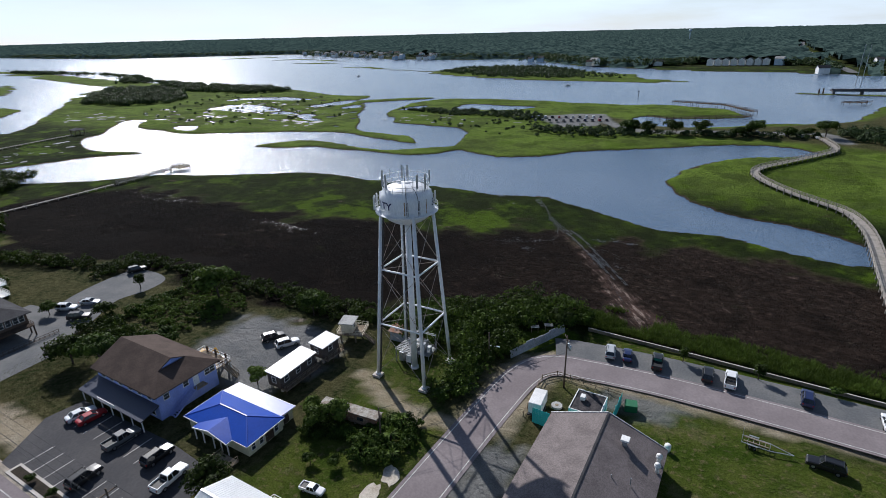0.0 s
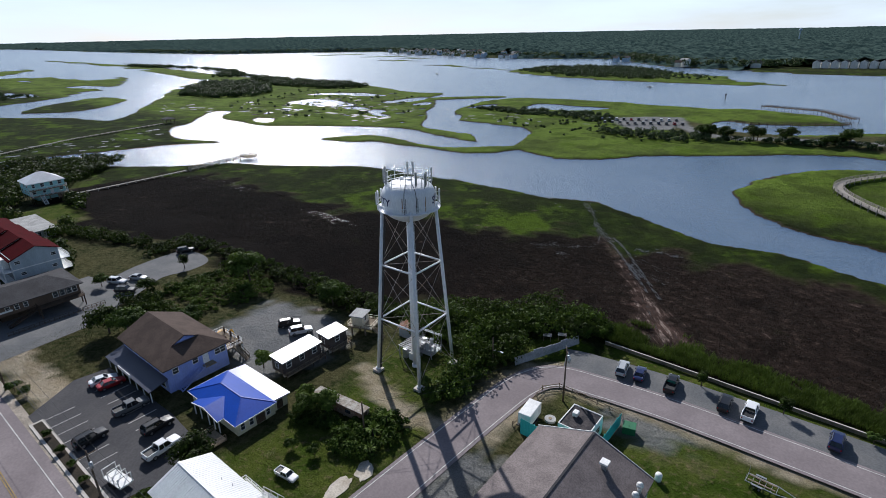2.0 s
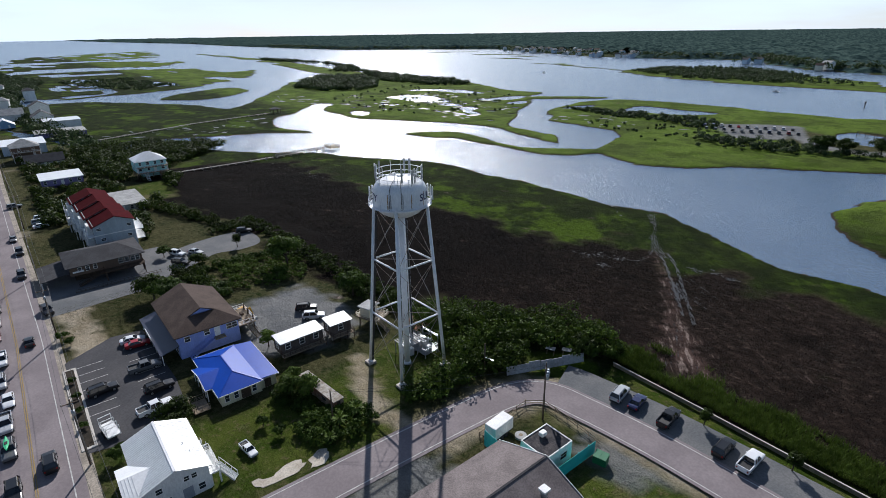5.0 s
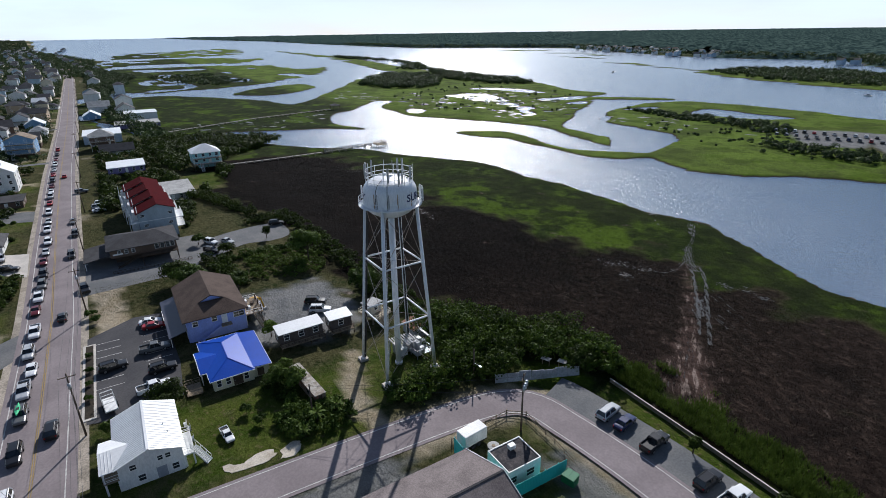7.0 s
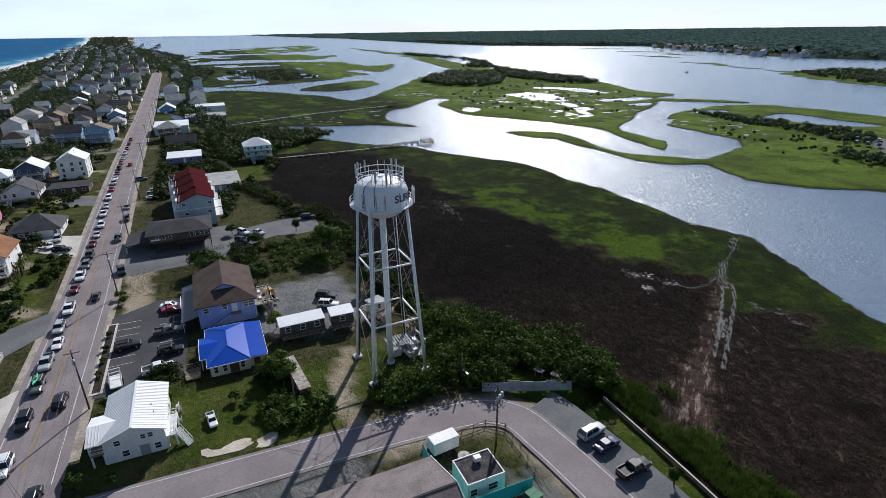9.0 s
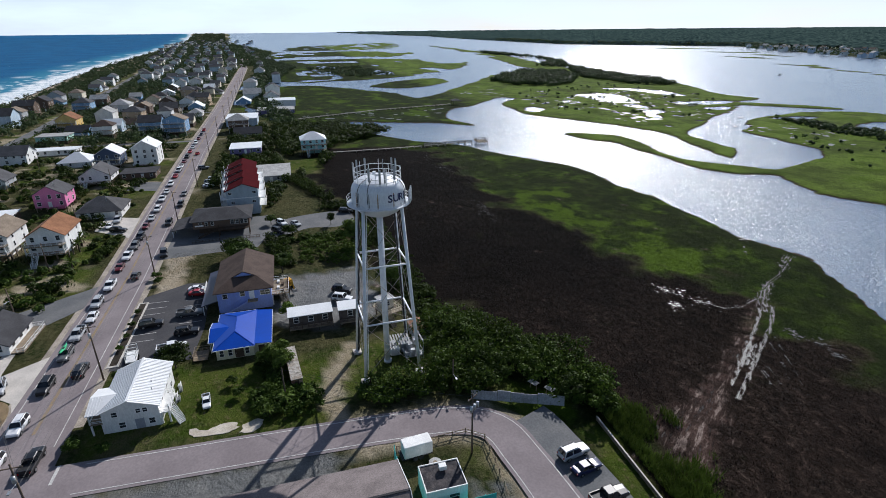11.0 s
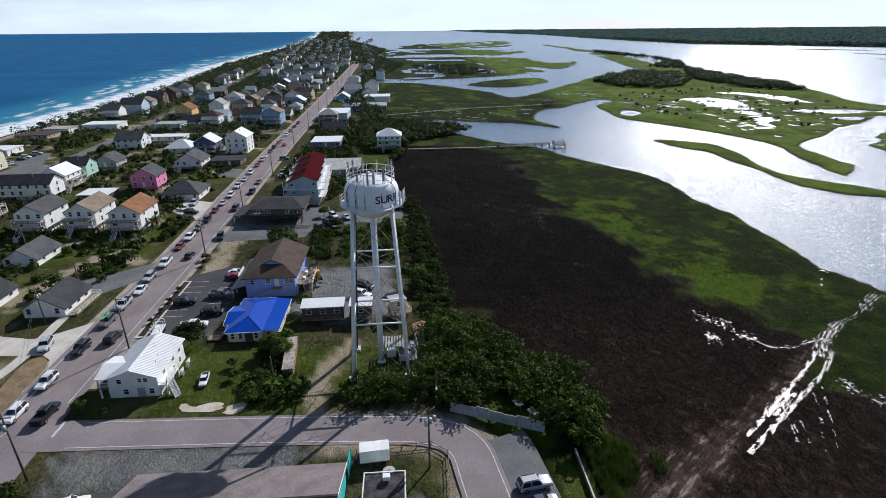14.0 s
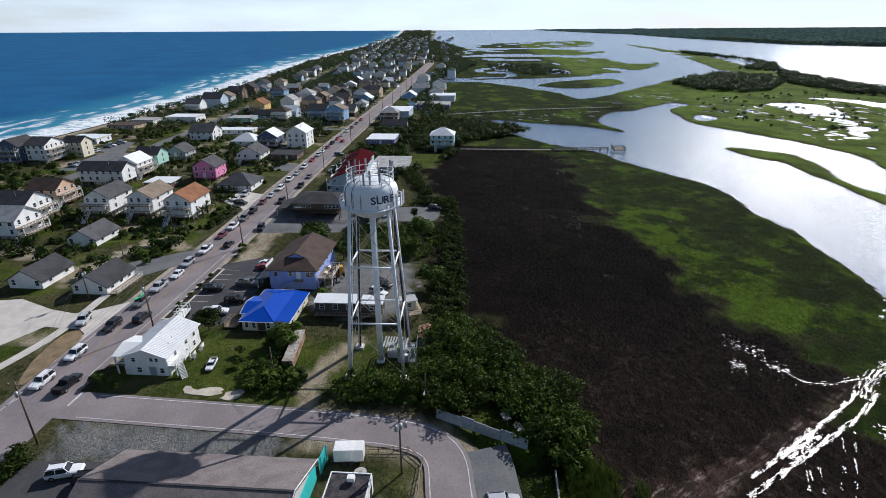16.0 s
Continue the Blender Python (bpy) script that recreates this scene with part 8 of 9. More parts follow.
TREE_SPOTS = (("oak", -105, 43, 1.1, "round-crowned dark oak beside the blue shop house"), ("oak_b", -112.5, 41, 1.0, "dense dark oak at the edge of the sandy lot"), ("oak", -99, 53, 0.8, "bushy oak behind the blue shop house"), ("myrtle", -109.5, 74.5, 2.1, "round green tree at the marsh edge"),
              ("oak", -82.5, 79.5, 0.9, "leafy green tree at the edge of the gravel lot"), ("myrtle", -73.4, 54.2, 0.9, "dense shrub at the end of a cabin"), ("oak_b", -126.2, 55.5, 0.6, "small dark tree beside the marsh car park"), ("cedar", -133.6, 68.8, 0.7, "small tree on the car park island"), ("oak", -139.7, 49.6, 0.5, "small cedar on the car park island"),
              ("oak_b", -59.5, 33.0, 0.75, "dense dark tree between the cottage and the white house"), ("myrtle", -55.5, 50.5, 1.0, "leafy shrub beside the cottage wall"), ("myrtle", -53, 52.5, 1.1, "leafy shrub leaning over the old trailer"), ("myrtle", -58, 52.4, 0.8, "leafy shrub behind the cottage"),
              ("bush", -50.5, 44, 0.7, "low bush on the lawn"), ("bush", -46.8, 45.5, 0.7, "low bush on the lawn"), ("oak_b", -30, 101.5, 0.62, "dark shrub tree at the end of the white wall"), ("cedar", -4.5, 99.3, 0.55, "small dark tree on the grass strip by the parked cars"), ("cedar", 8.4, 99.6, 0.55, "small dark tree on the grass strip by the parked cars"), ("bush", 20.5, 100.4, 0.7, "low bush on the grass strip"),
              ("bush", -104, 21.5, 0.8, "low bush at the roadside"), ("bush", -101, 22.5, 0.7, "low bush at the roadside"), ("bush", -85, 21.0, 0.5, "low bush on the verge"), ("bush", -79, 21.0, 0.5, "low bush on the verge"), ("bush", -74, 21.0, 0.45, "low bush on the verge"), ("bush", -69, 21.1, 0.5, "low bush on the verge"),
              ("bush", -57.5, 24.5, 1.0, "low dark bush at the corner of the white house"), ("bush", -40.2, 21.5, 0.9, "low dark bush before the white house"), ("bush", -38.3, 26.0, 0.7, "low dark bush before the white house"))
for i, (k, x, y, s, lab) in enumerate(TREE_SPOTS):
    tree(k, x, y, 0, s, i * 67 % 360, lab)
for x, y, s in ((-42.5, 57, 1.3), (-43.2, 68.2, 1.2), (-42, 53.4, 1.3), (-40.6, 69.8, 1.1), (-39.6, 50.6, 1.0), (-41.5, 71.5, 1.2), (-38.8, 75, 1.1)):
    palm(x, y, s)


def in_poly(poly, n, margin=0.0):
    """n random places within an outline."""
    poly = np.asarray(poly, float)
    lo, hi = poly.min(0), poly.max(0)
    out = np.zeros((0, 2))
    while len(out) < n:
        p = PLANT.uniform(lo, hi, (n * 2, 2))
        out = np.vstack([out, p[inside(poly, p[:, 0], p[:, 1], 5) > margin]])
    return out[:n]


def thicket(name, label, poly, n, size, per, leaf, material, z0=0.0, category="bushes", keep_out=None):
    """A tangle of bushes nobody could count: one object."""
    p = in_poly(poly, n)
    if keep_out is not None:
        p = p[keep_out(p[:, 0], p[:, 1])]
    r = size[0] + (size[1] - size[0]) * PLANT.uniform(0, 1, len(p)) ** 1.6
    zz = z0 + rise(p[:, 0], p[:, 1])
    c = np.stack([p[:, 0], p[:, 1], zz + r * PLANT.uniform(0.35, 0.95, len(p))], 1)
    rad = np.stack([r, r, r * PLANT.uniform(0.6, 1.0, len(p))], 1)
    if leaf < 0.4:                                     # near bushes are made of smaller clumps with gaps between them
        m = 7
        v = PLANT.normal(size=(len(c), m, 3))
        v /= np.linalg.norm(v, axis=2)[:, :, None]
        v[:, :, 2] = np.abs(v[:, :, 2]) * 0.9 - 0.1
        c = (c[:, None, :] + v * rad[:, None, :] * PLANT.uniform(0.55, 1.05, (len(c), m, 1))).reshape(-1, 3)
        rad = (np.repeat(rad, m, 0) * PLANT.uniform(0.28, 0.56, (len(c), 1))) * np.array([1, 1, 0.8])
        per = max(6, per // 7)
    pts, nr = blob_leaves(c, rad, per)
    v, f = quads_mesh(name, pts, nr, leaf)
    return tagged(new(name, raw_mesh(name, v, f, material)), label, category, kind="stuff")


clear_lawn = lambda x, y: ~((np.abs(x + 33.5) < 3.0) & (np.abs(y - 95) < 4.5)) & ~((x > -57) & (x < -43) & (y < 81) & (y > 62)) & (np.hypot(x + 31.5, y - 92) > 2.2) & ~((y > 84) & (y < 99.5) & (x > -35 + (y - 85) * 0.46 - 0.7))
thicket("thicket", "dense dark green thicket between the tower and the marsh", [(-62, 80), (-50, 80.5), (-42.5, 74), (-38.2, 66), (-36.6, 74), (-36.0, 83), (-34, 87), (-29.5, 99), (-26, 101.5), (-22.5, 103.5), (-22.5, 107), (-28, 110), (-36, 110), (-46, 105), (-56, 96), (-66, 86)], 290, (1.1, 3.7), 230, 0.24, leaf_thicket, keep_out=clear_lawn)
thicket("thicket", "bright green vines climbing over the thicket by the tower", [(-58, 82), (-46, 80), (-40, 76), (-37.5, 82), (-34, 92), (-32, 104), (-44, 102), (-54, 92)], 110, (0.7, 1.5), 130, 0.17, leaf_mid, 1.3, keep_out=clear_lawn)
thicket("hedge", "overgrown hedge along the side street", [(-47, 46), (-38.5, 47.5), (-37.6, 59.5), (-44, 61), (-48, 56)], 95, (0.7, 1.5), 110, 0.2, leaf_mid)
thicket("hedge", "overgrown hedge below the tower along the side street", [(-44.2, 66.6), (-38.4, 64), (-36.8, 70), (-37.2, 80), (-42, 76), (-43, 68)], 90, (0.7, 1.5), 110, 0.2, leaf_mid)
thicket("hedge", "dark hedge at the street corner beside the hall", [(-27, 17.5), (-25, 19.5), (-20.5, 25.5), (-16, 24), (-15, 21.5)], 60, (0.5, 1.1), 90, 0.18, leaf_dark)
thicket("hedge", "hedge between the cottage and the old trailer", [(-59, 50.8), (-56.5, 46.5), (-46, 50.5), (-46.5, 53), (-57, 53)], 60, (0.6, 1.3), 110, 0.18, leaf_mid)
thicket("hedge", "dark hedge between the sandy lot and the car park by the marsh", [(-130, 47), (-104, 51), (-100, 58), (-116, 55), (-128, 58), (-124, 53)], 90, (0.8, 1.8), 110, 0.22, leaf_dark)
thicket("vine_bank", "bright green vine-covered bank behind the shop house", [(-124, 58), (-104, 57), (-98, 70), (-100, 78), (-116, 80), (-124, 70)], 260, (0.5, 1.1), 90, 0.18, leaf_light)
thicket("hedge", "bushes lining the marsh behind the car park", [(-158, 70), (-150, 64), (-146, 77), (-128, 79), (-122, 72), (-110, 79), (-96, 80), (-84, 78), (-70, 80), (-62, 84), (-66, 90), (-100, 88), (-130, 86), (-156, 82)], 420, (0.7, 1.7), 100, 0.22, leaf_dark)
thicket("hedge", "dark bushes between the marsh and the car park", [(-204, 58), (-190, 64), (-164, 72), (-146, 79), (-146, 75.5), (-163, 67), (-186, 58), (-200, 54)], 130, (0.8, 2.3), 100, 0.22, leaf_dark)
thicket("hedge", "bushes round the marsh car park", [(-124.5, 52), (-120, 56), (-119, 72), (-123, 76), (-123.5, 60)], 40, (0.7, 1.5), 100, 0.22, leaf_mid)
thicket("wood", "dark coastal wood between the houses and the creek", [(-160, 52), (-190, 58), (-228, 78), (-236, 80), (-262, 80), (-300, 122), (-326, 98), (-342, 70), (-345, 48), (-300, 48), (-262, 52), (-240, 56), (-205, 60)], 900, (1.4, 3.2), 80, 0.45, leaf_dark, keep_out=lambda x, y: (np.hypot(x + 251, y - 70) > 11) & ~((x > -245) & (x < -205) & (y > 56) & (y < 72)))
thicket("wood", "dark coastal wood far along the sound", [(-345, 48), (-345, 66), (-400, 60), (-500, 40), (-640, 40), (-800, 62), (-950, 80), (-1200, 40), (-1500, 0), (-1500, -30), (-1000, 10), (-600, 24), (-400, 36)], 1300, (1.8, 4.2), 46, 0.75, leaf_far_hazy)
not_built = lambda x, y: np.all([np.hypot(x - a, y - b) > c * 0.95 + 1.0 for a, b, c in BUILT], axis=0) & (np.abs(y - np.interp(-x, -MAIN_ROAD[:, 0], MAIN_ROAD[:, 1])) > 8.5) & (np.abs(y - np.interp(-x, -second[:, 0], second[:, 1])) > 7) & (inside(BEACH_LOT, x, y, 10) < -2) & ~((x > -78) & (x < -56) & (y > -42) & (y < 9))
thicket("dune_scrub", "dark wax myrtle and scrub between the beach houses", [(-84, 2), (-70, -14), (-66, -60), (-90, -156), (-300, -154), (-300, 0)], 1500, (0.9, 2.6), 90, 0.42, leaf_dark, keep_out=lambda x, y: not_built(x, y) & (ripple(x, y, 30, 5) + 0.6 * ripple(x, y, 12, 13) > -0.25))
thicket("dune_scrub", "green shrubs between the beach houses", [(-90, 2), (-80, -60), (-150, -120), (-300, -130), (-300, 0)], 420, (0.6, 1.5), 70, 0.4, leaf_mid, keep_out=not_built)
thicket("dune_scrub", "scrub and trees between the farther beach houses", [(-300, 0), (-300, -168), (-620, -188), (-1000, -242), (-1000, -12)], 4200, (1.5, 3.8), 48, 0.55, leaf_far_hazy, keep_out=not_built)
thicket("dune_scrub", "distant scrub and trees along the barrier island", [(-1000, 30), (-1000, -245), (-1900, -318), (-2600, -370), (-2600, -120), (-1700, 30)], 4200, (2.0, 5.0), 16, 1.3, leaf_far_hazy)
thicket("dune_scrub", "the wooded far end of the barrier island", [(-2600, -120), (-2600, -360), (-3200, -420), (-4700, -570), (-4700, -350), (-3200, -220)], 1500, (2.0, 5.0), 16, 2.2, leaf_far_hazy)
thicket("roadside_scrub", "bushes beside the yards north of the road", [(-155, 22), (-205, 24), (-300, 24), (-345, 22), (-345, 46), (-262, 50), (-205, 58), (-192, 58), (-158, 50)], 560, (0.9, 2.8), 90, 0.42, leaf_dark, keep_out=lambda x, y: not_built(x, y) & ~((x > -192) & (x < -148) & (y < 48)))
thicket("hedge", "dark rounded hedge between the lawn and the road", [(-121, 1), (-134, 1), (-144, 3), (-138, 6), (-128, 5.4), (-120, 4)], 34, (0.8, 1.7), 150, 0.24, leaf_dark)
for x, y, s in ((-115.4, -1.4, 2.2), (-138.5, -7.2, 2.3), (-136.5, -5.4, 2.0), (-131.5, -4.6, 1.8)):
    palm(x, y, s)
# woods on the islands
thicket("island_wood", "dark wood on the marsh island", [(-612, 305), (-680, 350), (-735, 400), (-735, 440), (-690, 452), (-620, 432), (-545, 380), (-528, 345), (-556, 312)], 800, (2.2, 4.2), 80, 0.7, leaf_far_hazy, -0.6)
thicket("island_wood", "dark wooded ridge along the marsh island", [(-775, 500), (-840, 540), (-800, 520), (-708, 506), (-630, 500), (-550, 500), (-490, 485), (-500, 460), (-530, 440), (-560, 440), (-640, 440), (-680, 455)], 1100, (1.6, 4.0), 60, 0.7, leaf_far_hazy, -0.6, keep_out=lambda x, y: ripple(x, y, 40, 3) + 0.5 * ripple(x, y, 18, 9) > -0.5)
thicket("island_wood", "dark scrub woods on the far end of the marsh island", [(-860, 482), (-976, 570), (-1090, 590), (-1350, 570), (-1500, 600), (-1340, 610), (-1150, 612), (-985, 600), (-900, 560), (-792, 516)], 1000, (1.6, 4.2), 44, 0.85, leaf_far_hazy, -0.6, keep_out=lambda x, y: ripple(x, y, 70, 4) > -0.25)
thicket("island_scrub", "low scrub on the marsh island", [(-420, 250), (-330, 280), (-290, 330), (-330, 420), (-440, 450), (-540, 400), (-520, 300)], 420, (0.6, 1.9), 60, 0.42, leaf_far_hazy, -0.6, keep_out=lambda x, y: ripple(x, y, 34, 6) + 0.6 * ripple(x, y, 13, 2) > 0.55)
thicket("island_scrub", "low dark scrub on the point", [(-236, 346), (-180, 322), (-130, 312), (-90, 316), (-66, 334), (-100, 352), (-160, 372), (-220, 370)], 240, (0.5, 1.5), 60, 0.42, leaf_far_hazy, -0.6, keep_out=lambda x, y: ripple(x, y, 30, 8) + 0.6 * ripple(x, y, 11, 3) > 0.5)
thicket("point_wood", "dark scrub on the far point", [(-272, 392), (-216, 378), (-170, 383), (-151, 372), (-130, 384), (-150, 408), (-200, 406), (-237, 402)], 300, (0.8, 2.2), 70, 0.45, leaf_far_hazy, -0.6)
thicket("point_wood", "bushes and trees round the far car park", [(-140, 334), (-103, 328), (-75, 330), (-50, 345), (-20, 352), (20, 362), (60, 380), (72, 412), (30, 395), (-10, 366), (-60, 356), (-110, 350)], 320, (1.0, 2.6), 80, 0.45, leaf_far_hazy, keep_out=lambda x, y: (along(PARK_ROAD, x, y, 20) > 7))
thicket("point_wood", "dense trees beside the boardwalk's end", [(34, 372), (60, 352), (120, 340), (160, 420), (110, 470), (60, 400)], 260, (2.0, 4.2), 80, 0.6, leaf_far_hazy)
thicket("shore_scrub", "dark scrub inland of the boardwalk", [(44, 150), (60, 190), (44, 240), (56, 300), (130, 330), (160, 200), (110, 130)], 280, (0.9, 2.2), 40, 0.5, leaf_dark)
thicket("island_wood", "trees on the far sound island", [(-470, 800), (-475, 890), (-419, 945), (-340, 945), (-240, 850), (-150, 770), (-200, 720), (-347, 735)], 1000, (1.8, 3.8), 50, 0.8, leaf_far_hazy, -0.6, keep_out=lambda x, y: (x < -235) | (PLANT.uniform(size=len(x)) < 0.25))
thicket("flats_scrub", "scrub on the far marsh flats", [(-950, 90), (-960, 190), (-760, 210), (-720, 160), (-800, 120)], 240, (1.4, 2.8), 50, 0.7, leaf_far_hazy, -0.6)
for i in range(16):
    a = PLANT.uniform(0, 1)
    tree("oak_b" if i % 3 else "oak", -70 + 100 * a + PLANT.uniform(-6, 6), 348 + 22 * a + PLANT.uniform(-5, 5), 0, PLANT.uniform(0.7, 1.5), i * 53, "dark spreading tree beside the far car park")


# ---- marsh grass: tufts of blades, uncountable ----
def tufts(name, label, pts, height, width, material, z0, lean=0.5, blades=3):
    n = len(pts)
    base = np.repeat(np.stack([pts[:, 0], pts[:, 1], np.full(n, z0)], 1), blades, 0)
    m = len(base)
    ang = PLANT.uniform(0, 2 * math.pi, m)
    d = np.stack([np.cos(ang), np.sin(ang), np.zeros(m)], 1)
    s = np.stack([-np.sin(ang), np.cos(ang), np.zeros(m)], 1)
    h = PLANT.uniform(height[0], height[1], m)[:, None]
    w = PLANT.uniform(width[0], width[1], m)[:, None]
    tip = base + d * h * PLANT.uniform(0.2, 1.0, (m, 1)) * lean + np.array([0, 0, 1]) * h
    v = np.stack([base - s * w, base + s * w, tip], 1).reshape(-1, 3)
    return tagged(new(name, raw_mesh(name, v, np.arange(m * 3).reshape(-1, 3), material)), label, "marsh grass", kind="stuff")


def marsh_pts(poly, n, field=None):
    p = in_poly(poly, n)
    if field is not None:
        p = p[field(p[:, 0], p[:, 1])]
    return p


off_track = lambda x, y: np.minimum(along(TRACK, x, y, 12), along(TRACK_2, x, y, 12) + 1) + ripple(x, y, 6, 2) > 2.6
BROWN_IN = BROWN + (np.array([-90, 115]) - BROWN) * 0.02
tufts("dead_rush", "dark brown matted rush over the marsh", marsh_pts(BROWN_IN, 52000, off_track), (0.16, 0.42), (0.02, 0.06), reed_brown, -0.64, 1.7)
tufts("dead_rush", "pale dead stalks standing in the dark marsh", marsh_pts(BROWN_IN, 24000, lambda x, y: off_track(x, y) & (ripple(x, y, 26, 3) + 0.7 * ripple(x, y, 8, 12) + np.clip((x + 60) / 60, -0.6, 0.6) > 0.85)), (0.15, 0.4), (0.012, 0.035), reed_tan, -0.64, 2.8)
lush_at = lambda x, y: ripple(x, y, 45, 10) + 0.6 * ripple(x, y, 16, 3) + 0.5 * ripple(x, y, 6, 7) + np.exp(-(((x + 100) / 40) ** 2 + ((y - 146) / 14) ** 2)) * 1.8 - np.exp(-(((x + 45) / 42) ** 2 + ((y - 172) / 24) ** 2)) * 1.2 - np.exp(-(((x + 190) / 50) ** 2 + ((y - 160) / 24) ** 2)) + PLANT.normal(scale=0.75, size=len(x)) > 1.2
SHORE_GREEN = np.vstack([[(-262, 134), (-240, 152), (-200, 174), (-186, 184), (-150, 186), (-104, 192), (-69, 194), (-34, 181), (-6, 178), (26, 170), (60, 168), (60, 150), (35, 156), (15, 161), (-14, 164), (-37, 158), (-62, 162), (-74, 148), (-88, 148), (-113, 145), (-140, 136), (-179, 134), (-236, 132)]]).astype(float)
tufts("cordgrass", "bright green cordgrass along the creek", marsh_pts(SHORE_GREEN, 16000, off_track), (0.08, 0.2), (0.02, 0.05), reed_olive, -0.63, 1.3)
tufts("cordgrass", "bright green patches of cordgrass along the creek", marsh_pts(SHORE_GREEN, 16000, lambda x, y: off_track(x, y) & lush_at(x, y)), (0.08, 0.2), (0.02, 0.05), reed_green, -0.63, 1.3)
tufts("reeds", "tall green reeds behind the low wall", marsh_pts([(-28, 103.8), (-4, 103.6), (28, 102.8), (60, 102), (60, 119), (20, 118), (-4, 115), (-14, 118), (-30, 116)], 26000, lambda x, y: (y - 103.5) + ripple(x, y, 14, 4) * 3 + ripple(x, y, 5, 9) * 1.5 + PLANT.normal(scale=1.0, size=len(x)) < 7.6), (0.4, 1.3), (0.035, 0.09), reed_fresh, -0.5, 0.8)
tufts("cordgrass", "green cordgrass on the point by the boardwalk", marsh_pts([(34, 190), (14, 202), (-2, 209), (-20, 224), (-27, 245), (-18, 273), (-6, 298), (10, 308), (40, 318), (50, 260), (44, 210)], 14000), (0.1, 0.25), (0.04, 0.1), reed_green, -0.63, 2.2)
tufts("lawn_grass", "rough patchy grass on the lots", marsh_pts([(-60, 23), (-38, 22), (-36.6, 45), (-46, 60), (-57, 50)], 9000), (0.04, 0.1), (0.02, 0.05), reed_green, 0.0, 0.8)
tufts("lawn_grass", "dry tall grass on the vacant lot", marsh_pts([(-123, 21), (-103, 22), (-101, 37), (-112, 46), (-124, 44)], 5000), (0.06, 0.2), (0.02, 0.05), reed_olive, 0.0, 0.8)


def streaks(bm, line, width, keep, seed, cell=(0.26, 0.12), z=-0.46):
    """Ragged slivers of standing water along a rut: small cells kept where a stretched random field is high."""
    p = dense(smooth(line, 4, False), cell[0])
    d = np.gradient(p, axis=0)
    d /= np.linalg.norm(d, axis=1)[:, None] + 1e-9
    o = np.stack([-d[:, 1], d[:, 0]], 1)
    rs = np.random.RandomState(seed)
    n = max(2, int(width / cell[1]))
    for j in range(-n, n + 1):
        off = j * cell[1]
        u = np.arange(len(p)) * cell[0]
        field = ripple(u * 0.35, np.full(len(p), off * 2.2 + seed * 7), 1.6, seed % 12) + 0.7 * ripple(u, np.full(len(p), off * 3 + seed), 0.9, (seed + 5) % 12) + rs.normal(scale=0.35, size=len(p))
        field -= 1.5 * (abs(off) / width) ** 2
        for i in np.where(field > keep)[0]:
            c = p[i] + o[i] * (off + rs.uniform(-0.05, 0.05))
            a, b = d[i] * cell[0] * rs.uniform(0.4, 1.0), o[i] * cell[1] * rs.uniform(0.5, 0.95)
            zz = z + (i * 7 + j * 3) % 11 * 0.0012
            bm.faces.new([bm.verts.new((*q, zz)) for q in (c - a, c - b + a * 0.2, c + a, c + b - a * 0.1)])


def puddle_patches(spots, n, material, seed=9, size=(0.1, 0.3), z=-0.42, name="puddles", label="small bright puddles standing in the dark marsh"):
    bm = bmesh.new()
    rs = random.Random(seed)
    for cx, cy, rx, ry in spots:
        for _ in range(n):
            x, y, r = cx + rs.gauss(0, rx), cy + rs.gauss(0, ry), size[0] + (size[1] - size[0]) * rs.random() ** 2
            k, st, turn = 7, rs.uniform(1.0, 2.8), rs.gauss(0.9, 0.5)
            pts = [(r * st * math.cos(2 * math.pi * i / k) * rs.uniform(0.6, 1.2), r * math.sin(2 * math.pi * i / k) * rs.uniform(0.5, 1.2)) for i in range(k)]
            bm.faces.new([bm.verts.new((x + a * math.cos(turn) - b * math.sin(turn), y + a * math.sin(turn) + b * math.cos(turn), z + rs.uniform(0, 0.01))) for a, b in pts])
    return tagged(part(name, bm, material), label, "puddles", kind="stuff")


puddle_mat = mat("puddle_water", (0.014, 0.013, 0.012), (0.03, 0.026, 0.023), rough=0.36, scale=1, fine=7, vary=0.3, bump=0.5)
puddle_patches(((-214, 125, 10, 2.2), (-200, 128, 6, 1.5), (-141, 124, 4, 1.2), (-131, 123, 5, 1.4), (-62, 144.5, 1.6, 0.9), (-59.5, 147, 1.6, 1.2), (-54, 142, 1.2, 1.0), (-53.5, 149, 1.6, 1.0), (-36, 158, 1.2, 0.7), (-31.5, 159.5, 1.4, 1.2), (-27, 159, 0.8, 0.6), (-84, 190, 1.0, 0.8)), 46, puddle_mat, 9, (0.05, 0.22))


